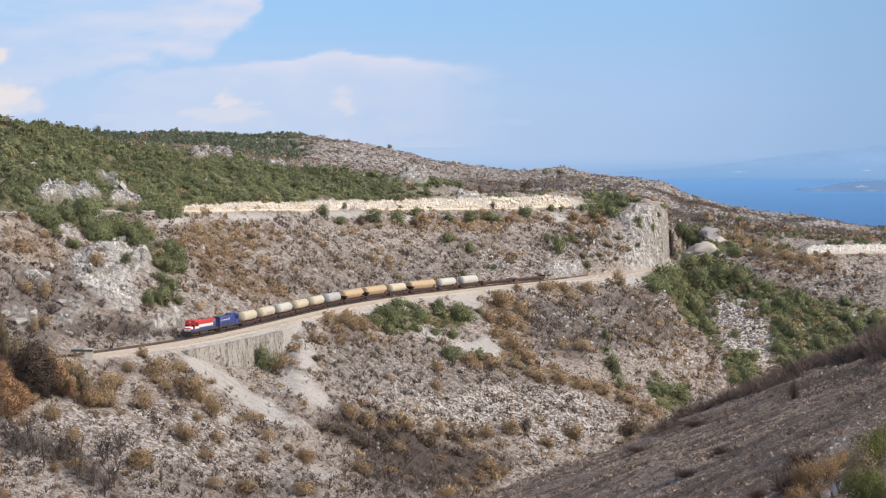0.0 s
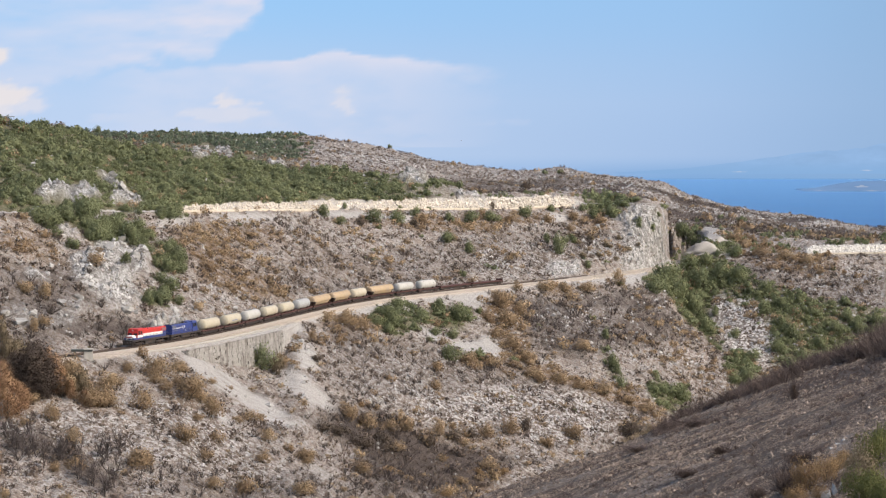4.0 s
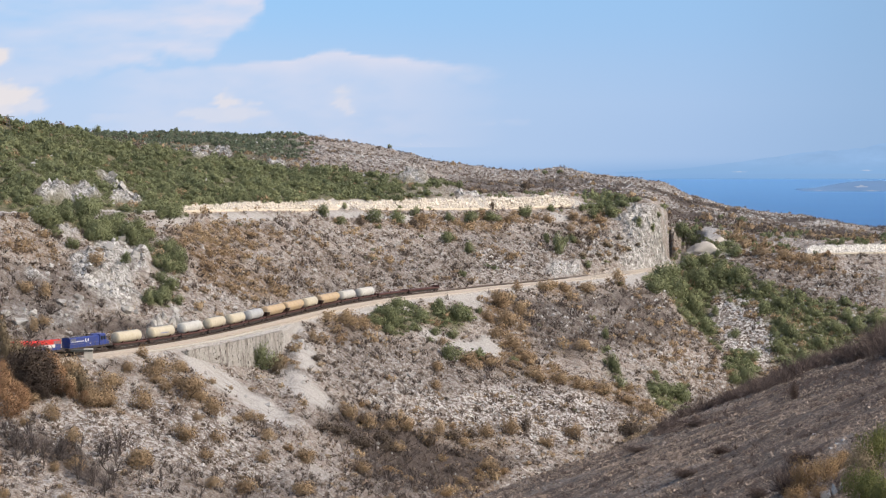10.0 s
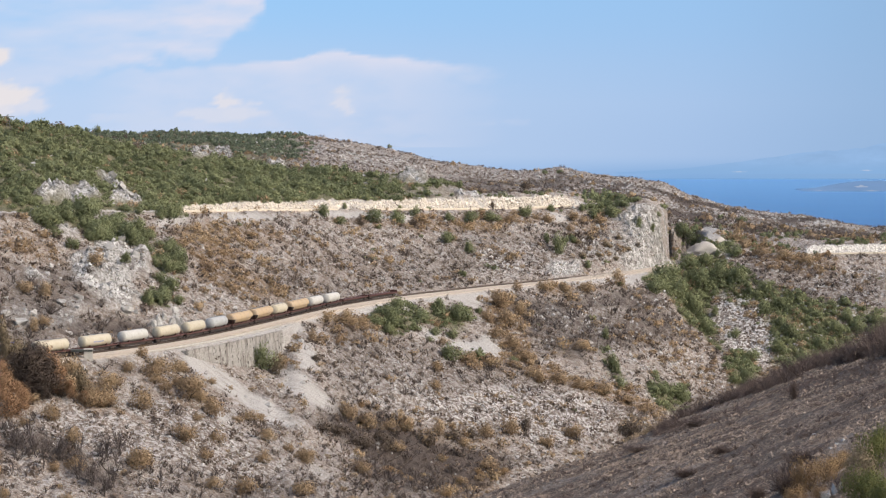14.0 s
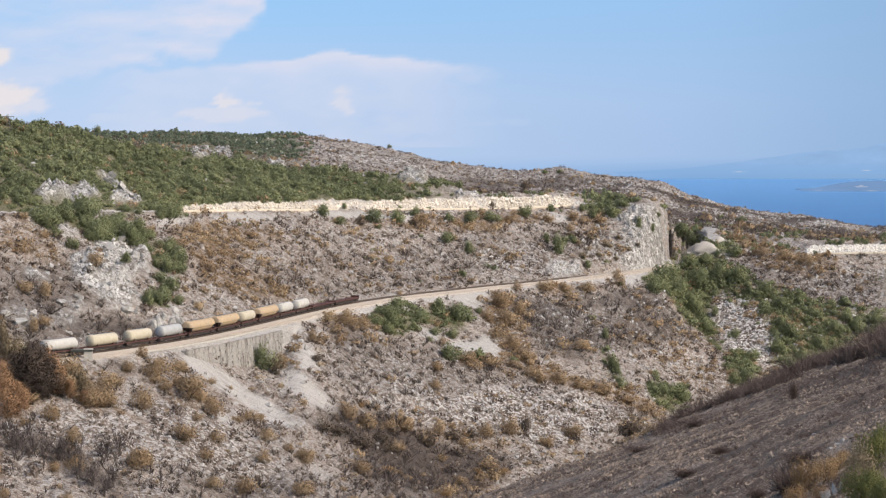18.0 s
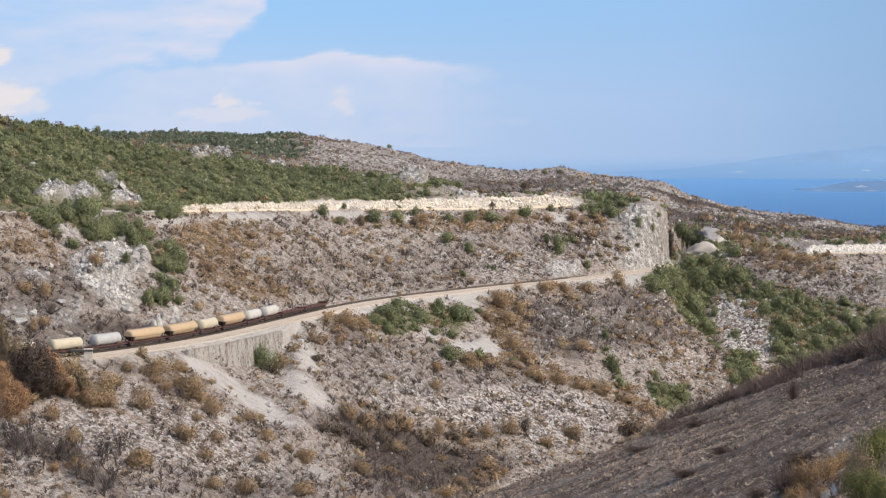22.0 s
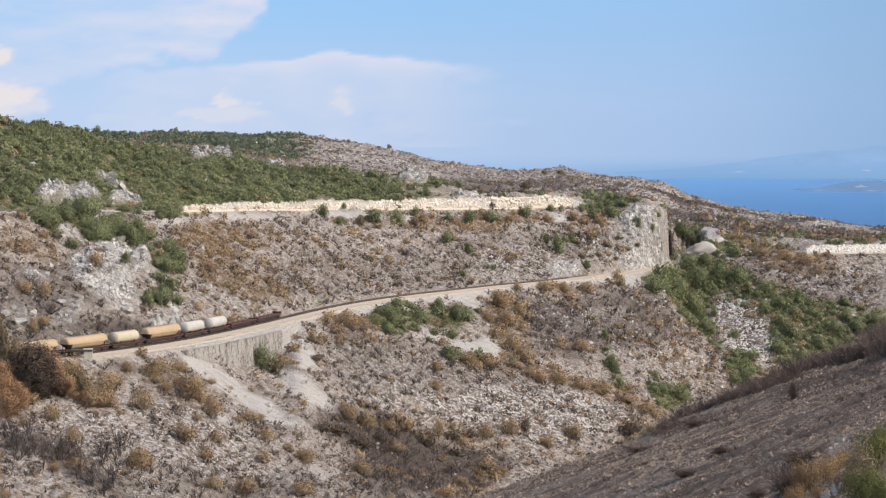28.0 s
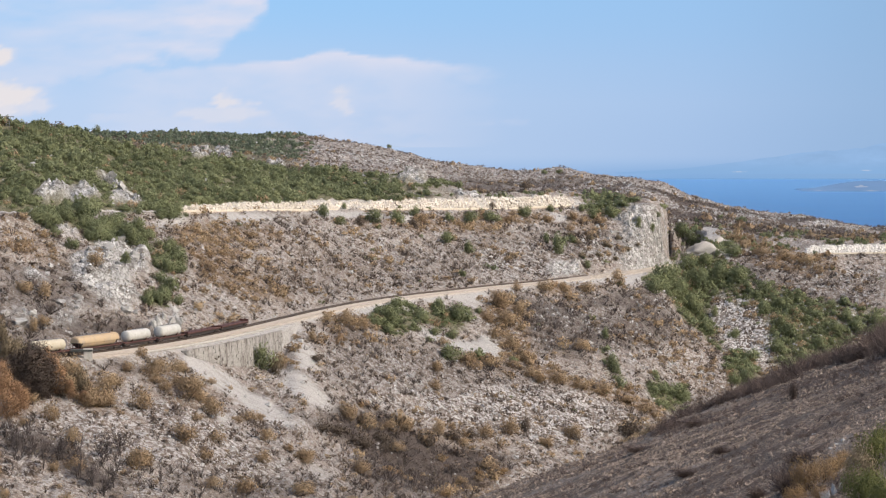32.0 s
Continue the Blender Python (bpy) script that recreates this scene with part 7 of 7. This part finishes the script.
    stuff("burnt_thicket", [twig_cloud(rng, 22, 0.014, 0.72) for _ in range(6)], spots, TWIG_DARK, "dense brown-black burnt twigs along the brow", "burnt scrub", rng.uniform(0.15, 1.0, len(spots)))
    x, y, z, strip, d = scatter(9000, -0.05, 0.2, 180, 430, rng)
    m = (strip == 1) & ((fbm(0.91 * x + 0.41 * y, 3.2 * (0.91 * y - 0.41 * x), 16, 3, 95) > 0.12) | (cover("char", x, y) > 0.4))
    s = rng.uniform(0.2, 0.75, len(x))
    spots = np.stack([x, y, z - 0.05, s * 1.2, s, rng.uniform(0, 6.28, len(x))], 1)[m]
    stuff("low_burnt_scrub", twig, spots, TWIG_DARK, "low charred stubble on the stony slope", "burnt scrub", rng.uniform(0, 0.8, len(spots)))

    # loose limestone
    x, y, z, strip, d = scatter(230000, -0.2, 0.2, 440, 1400, rng)
    rock, rubble = cover("rock", x, y, 3.0), cover("rubble", x, y)
    patch = fbm(x, y, 16, 3, 81)
    p = np.where(np.isin(strip, (3, 4, 5, 6, 7, 8)), 0.10 + 0.26 * smooth(0, 0.4, patch), np.where(np.isin(strip, (11, 12, 13)), 0.025 + (0.08 + 0.24 * smooth(0.05, 0.1, x / y) + 0.1 * smooth(-0.01, -0.03, x / y)) * smooth(0.0, 0.35, patch), 0))
    p = np.maximum(p, rock * 0.3)
    p = np.maximum(p, 0.75 * rubble * smooth(-0.3, 0.1, patch) * np.isin(strip, (3, 4, 8)))
    p = p * (1 - 0.9 * cover("scree", x, y, 3.0)) * (1 - 0.5 * cover("char", x, y))
    m = (rng.uniform(0, 1, len(x)) < p) & (d > 4.5)
    s = np.minimum(0.13 + rng.gamma(1.3, 0.18, len(x)) * (1 + rock * 0.5 + rubble * 0.9) * np.where(strip == 13, 1.7, 1), 1.0) * np.clip(y / 880, 0.6, 1.1)
    spots = np.stack([x, y, z - 0.1 * s, s, s * rng.uniform(0.6, 1.1, len(x)), rng.uniform(0, 6.28, len(x))], 1)[m]
    chips = [rough_stone(rng) for _ in range(16)]
    stuff("limestone_rocks", chips, spots, LIMESTONE, "pale grey limestone boulders strewn on the slope", "rocks", rng.uniform(0, 1, len(spots)), False)

    # dry tufts between the stones
    x, y, z, strip, d = scatter(60000, -0.2, 0.2, 440, 1130, rng)
    scree = cover("scree", x, y, 3.0)
    m = np.isin(strip, (3, 4, 8)) & (d > 5) & (rng.uniform(0, 1, len(x)) < 0.42 * (1 - scree) * (1 - 0.8 * cover("char", x, y)))
    s = rng.uniform(0.25, 0.6, len(x))
    spots = np.stack([x, y, z - 0.05, s, s * 0.9, rng.uniform(0, 6.28, len(x))], 1)[m]
    stuff("dry_tufts", [leaf_cloud(rng, 9, 0.5, 3) for _ in range(6)], spots, TUFT, "low dry grass tufts and ash-grey stubble", "dry grass", rng.uniform(0, 1, len(spots)))

    # stones on the near burnt slope
    x, y, z, strip, d = scatter(100000, -0.02, 0.2, 175, 470, rng)
    patch = fbm(x, y, 9, 4, 87)
    m = (strip == 1) & (rng.uniform(0, 1, len(x)) < 0.45 + 1.9 * patch)
    s = 0.06 + rng.gamma(1.2, 0.048, len(x))
    spots = np.stack([x, y, z, s, s, rng.uniform(0, 6.28, len(x))], 1)[m]
    stuff("burnt_stones", chips, spots, SOOTY, "soot-darkened angular stones on the near slope", "stones", rng.uniform(0, 1, len(spots)), False)


def rough_stone(rng):
    v = np.array([(1, 0, 0), (0, 1, 0), (-1, 0, 0), (0, -1, 0), (0, 0, 1), (0, 0, -1)], float) * rng.uniform(0.6, 1.1, (6, 1)) + rng.normal(0, 0.2, (6, 3))
    f = np.array([(0, 1, 4), (1, 2, 4), (2, 3, 4), (3, 0, 4), (1, 0, 5), (2, 1, 5), (3, 2, 5), (0, 3, 5)])
    return v, f


TWIG_DARK = leaf_material("charred_twigs", (0.085, 0.062, 0.052), (0.235, 0.175, 0.148), 0.9)
SOOTY = stone_material("sooty_stone", (0.14, 0.102, 0.078), (0.46, 0.365, 0.29))
BARK = plain("bark", (0.05, 0.041, 0.036), 0.95, amount=0.4)
grow()


def stems(rng, n, bare):
    """A few crooked tapering stems from one foot, with limbs where the plant is bare."""
    bm = bmesh.new()

    def limb(p, way, length, r, depth):
        pts, q = [p], p
        for i in range(3):
            way = (way + Vector(rng.normal(0, 0.22, 3))).normalized()
            q = q + way * length / 3
            pts.append(q)
        rings = []
        for i, c in enumerate(pts):
            rr = r * (1 - 0.27 * i)
            a = way.orthogonal().normalized()
            b = way.cross(a)
            rings.append([bm.verts.new(c + (a * math.cos(t) + b * math.sin(t)) * rr) for t in (0, 1.57, 3.14, 4.71)])
        for s, t in zip(rings, rings[1:]):
            for i in range(4):
                bm.faces.new((s[i], s[(i + 1) % 4], t[(i + 1) % 4], t[i]))
        if depth:
            for i in range(3 if bare else 1):
                w = (way + Vector(rng.normal(0, 0.6, 3)) + Vector((0, 0, 0.3))).normalized()
                limb(pts[1 + i % 3], w, length * 0.62, r * 0.5, depth - 1)

    for i in range(n):
        w = Vector((rng.normal(0, 0.35), rng.normal(0, 0.35), 1)).normalized()
        limb(Vector((rng.normal(0, 0.06), rng.normal(0, 0.06), -0.08)), w, 0.6, 0.034 if bare else 0.035, 2 if bare else 1)
    return bm


def plant_kind(name, seed, material, leaves, size, bare, label, category, group, tall):
    """Four plants of one kind with a crown radius of 1, each of stems and a crown."""
    out = []
    for i in range(4):
        rng = np.random.RandomState(seed + i)
        top = new(name)
        trunk = stems(rng, 2 if name == "burnt_tree" else 4 if bare else 3, bare)
        bmesh.ops.scale(trunk, verts=trunk.verts, vec=(1, 1, tall))
        part("stem", trunk, BARK, top)
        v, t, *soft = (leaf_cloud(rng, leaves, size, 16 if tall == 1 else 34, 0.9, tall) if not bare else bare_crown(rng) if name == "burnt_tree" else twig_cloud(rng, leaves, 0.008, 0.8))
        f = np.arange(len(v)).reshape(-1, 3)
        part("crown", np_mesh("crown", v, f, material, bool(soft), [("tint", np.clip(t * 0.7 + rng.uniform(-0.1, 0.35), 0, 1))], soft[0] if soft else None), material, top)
        tagged(top, label, category, group)
        out.append(top)
    return out


def plant(kinds, places, rng, used, tall):
    for x, y, r, h in places:
        k = rng.randint(4)
        z = float(ground(np.array([x]), np.array([y]))[0][0])
        m = Matrix.LocRotScale((x, y, z - 0.1), Euler((0, 0, rng.uniform(0, 6.28))), None)
        src = kinds[k]
        sc = (r * 1.22, r * 1.22, h / (0.95 if tall == 1 else tall))
        if k not in used:
            ob = src
            used.add(k)
            ob.matrix_basis = m
        else:
            ob = copy_thing(src, m)
        ob.scale = sc


def plants():
    rng = np.random.RandomState(5)
    kinds = [
        ("evergreen_bush", LEAF_GREEN, 1100, 0.062, False, "dark green evergreen bush on the stony slope", "bush", "evergreen bushes", GREEN_BUSHES + SINGLE[1]),
        ("scorched_bush", LEAF_RUST, 1250, 0.05, False, "scorched rust-brown bush on the burnt slope", "bush", "scorched bushes", SCORCHED_BUSHES + SINGLE[2]),
        ("burnt_tree", CHARCOAL, 170, 0, True, "bare charcoal-grey burnt tree on the ashen slope", "burnt tree", "burnt trees", BURNT_TREES),
        ("charred_bush", LEAF_SMOKE, 900, 0.06, False, "dark brown charred bush in the burnt valley", "burnt bush", "burnt bushes", DARK_BUSHES),
        ("charred_tree", LEAF_DARK, 5200, 0.042, False, "black-brown charred tree below the railway", "burnt tree", "burnt trees", CHARRED_TREES),
        ("reddened_tree", LEAF_ORANGE, 4600, 0.042, False, "fire-reddened orange-brown tree on the slope", "tree", "reddened trees", ORANGE_TREES),
        ("brown_bush", LEAF_BROWN, 1100, 0.06, False, "dull brown half-burnt bush beside the railway", "bush", "scorched bushes", BROWN_BUSHES),
        ("golden_bush", LEAF_GOLD, 900, 0.055, False, "heat-yellowed golden bush in the burnt valley", "bush", "scorched bushes", GOLDEN_BUSHES),
        ("foreground_bush", LEAF_LIME, 2600, 0.034, False, "leafy yellow-green bush on the burnt near slope", "bush", "bushes on the near slope", FRONT_BUSHES),
        ("browned_bush", LEAF_BROWN, 2400, 0.032, False, "dull brown half-burnt bush on the near slope", "bush", "bushes on the near slope", FRONT_BROWN),
        ("yellowed_bush", LEAF_GOLD, 2400, 0.032, False, "heat-yellowed bush on the burnt near slope", "bush", "bushes on the near slope", FRONT_SCORCHED),
        ("twiggy_bush", TWIG_DARK, 420, 0, True, "low charred bush on the burnt near slope", "burnt bush", "bushes on the near slope", FRONT_BURNT)]
    for i, (name, mat, leaves, size, bare, label, cat, group, places) in enumerate(kinds):
        tall = 2.4 if name in ("charred_tree", "reddened_tree") else 1.0
        made, used = plant_kind(name, 300 + 10 * i, mat, leaves, size, bare, label, cat, group, tall), set()
        plant(made, places, rng, used, tall)
        for k in range(4):
            if k not in used:
                for o in (*made[k].children, made[k]):
                    bpy.data.objects.remove(o)


plants()


def boulders():
    """Single limestone blocks that stand out of the slope."""
    rng = np.random.RandomState(77)
    protos = []
    for _ in range(8):
        bm = bmesh.new()
        for p in rng.normal(size=(13, 3)):
            bm.verts.new(Vector(p).normalized() * rng.uniform(0.75, 1.1))
        bmesh.ops.convex_hull(bm, input=bm.verts)
        for q in [q for q in bm.verts if not q.link_faces]:
            bm.verts.remove(q)
        bmesh.ops.scale(bm, verts=bm.verts, vec=rng.uniform(0.7, 1.2, 3))
        me = bpy.data.meshes.new("boulder")
        bm.to_mesh(me)
        bm.free()
        me.materials.append(LIMESTONE)
        protos.append(me)
    x, y, z, strip, d = scatter(30000, -0.18, 0.18, 540, 1060, rng)
    rock = cover("rock", x, y, 3.0)
    m = np.flatnonzero(np.isin(strip, (4, 8)) & (d > 6) & (rng.uniform(0, 1, len(x)) < 0.02 + 0.12 * rock))[:280]
    for i in m:
        s = rng.uniform(0.4, 1.05) * (1 + 0.4 * rock[i])
        ob = new("boulder", protos[rng.randint(8)])
        ob.matrix_basis = Matrix.LocRotScale((x[i], y[i], z[i] + 0.15 * s), Euler(rng.uniform(-0.4, 0.4, 3) + np.array([0, 0, 3])), (s, s, s))
        tagged(ob, "pale grey limestone boulder half buried in the slope", "boulder", "boulders")

    # rocks of the outcrops, and pale ones among the bushes of the near slope
    for x, y, w, h in OUTCROPS + HILL_ROCKS:
        ob = new("boulder", protos[rng.randint(8)])
        z = float(ground(np.array([x]), np.array([y]))[0][0])
        ob.matrix_basis = Matrix.LocRotScale((x, y, z + 0.2 * h), Euler((0.25, rng.uniform(-0.3, 0.3), rng.uniform(0, 6))), (w * 1.1, w, 0.52 * h))
        ob.material_slots[0].link, ob.material_slots[0].material = "OBJECT", CRAG
        tagged(ob, "large grey limestone block of the outcrop", "boulder", "boulders")
    for x, y, w, h in FRONT_ROCKS:
        ob = new("boulder", protos[rng.randint(8)])
        z = float(ground(np.array([x]), np.array([y]))[0][0])
        ob.matrix_basis = Matrix.LocRotScale((x, y, z + 0.15 * h), Euler((0.2, rng.uniform(-0.3, 0.3), rng.uniform(0, 6))), (w, w * 0.8, 0.55 * h))
        tagged(ob, "pale limestone rock on the burnt near slope", "boulder", "boulders")


boulders()
cut_rubble()


# ---- small far things ----
def gull():
    """A white gull in gliding flight: body, head, tail and two wings."""
    feather = plain("white_feathers", (0.85, 0.85, 0.86), 0.7, amount=0.1)
    top = new("gull")
    part("body", lathe(bmesh.new(), [(-0.3, 0.03), (-0.15, 0.1), (0.05, 0.13), (0.2, 0.1), (0.3, 0.04)], 12), feather, top)
    part("head", lathe(bmesh.new(), [(0.26, 0.04), (0.33, 0.075), (0.4, 0.06), (0.48, 0.01)], 10), feather, top)
    part("tail", box(-0.46, -0.24, -0.09, 0.09, -0.015, 0.015), feather, top)
    for sy in (-1, 1):
        bm = bmesh.new()
        pts = [(0.16, 0.06, 0.02), (0.2, 0.42, 0.12), (0.02, 0.85, 0.05), (-0.03, 0.82, 0.05), (0.0, 0.4, 0.11), (-0.1, 0.06, 0.02)]
        up = [bm.verts.new((x, sy * y, z + 0.012)) for x, y, z in pts]
        dn = [bm.verts.new((x, sy * y, z - 0.012)) for x, y, z in pts]
        for i in range(6):
            bm.faces.new((up[i], up[(i + 1) % 6], dn[(i + 1) % 6], dn[i]))
        for a, b, c, d in ((0, 1, 4, 5), (1, 2, 3, 4)):
            bm.faces.new((up[a], up[b], up[c], up[d]))
            bm.faces.new((dn[d], dn[c], dn[b], dn[a]))
        bmesh.ops.recalc_face_normals(bm, faces=bm.faces)
        part("wing", bm, feather, top)
    return tagged(top, "white gull gliding over the ridge", "gull")


GULL = gull()


# ---- what moves ----
def motions():
    for thing, s, length in TRAIN:
        turned = pose(0, 0, 0, 0, 0, 180 if thing is REAR_LOCOMOTIVE else 0)
        walk(thing, [(float(t), train_pose(s - SPEED * t, length) @ turned) for t in range(0, 33, 2)])
    for sheet, turn in CLOUDS:
        walk(sheet, [(0.0, pose(0, 0, 0, 0, 0, 0)), (32.0, pose(0, 0, 0, 0, 0, turn))])
    walk(GULL, [(t, pose(29.0 - 4.3 * t, 1600.0, 52.1 - 0.38 * t + 0.25 * math.sin(t * 1.3), 0, 0, 180)) for t in (0.0, 4.0, 8.0, 12.0, 16.0, 20.0, 24.0, 28.0, 32.0)])


motions()
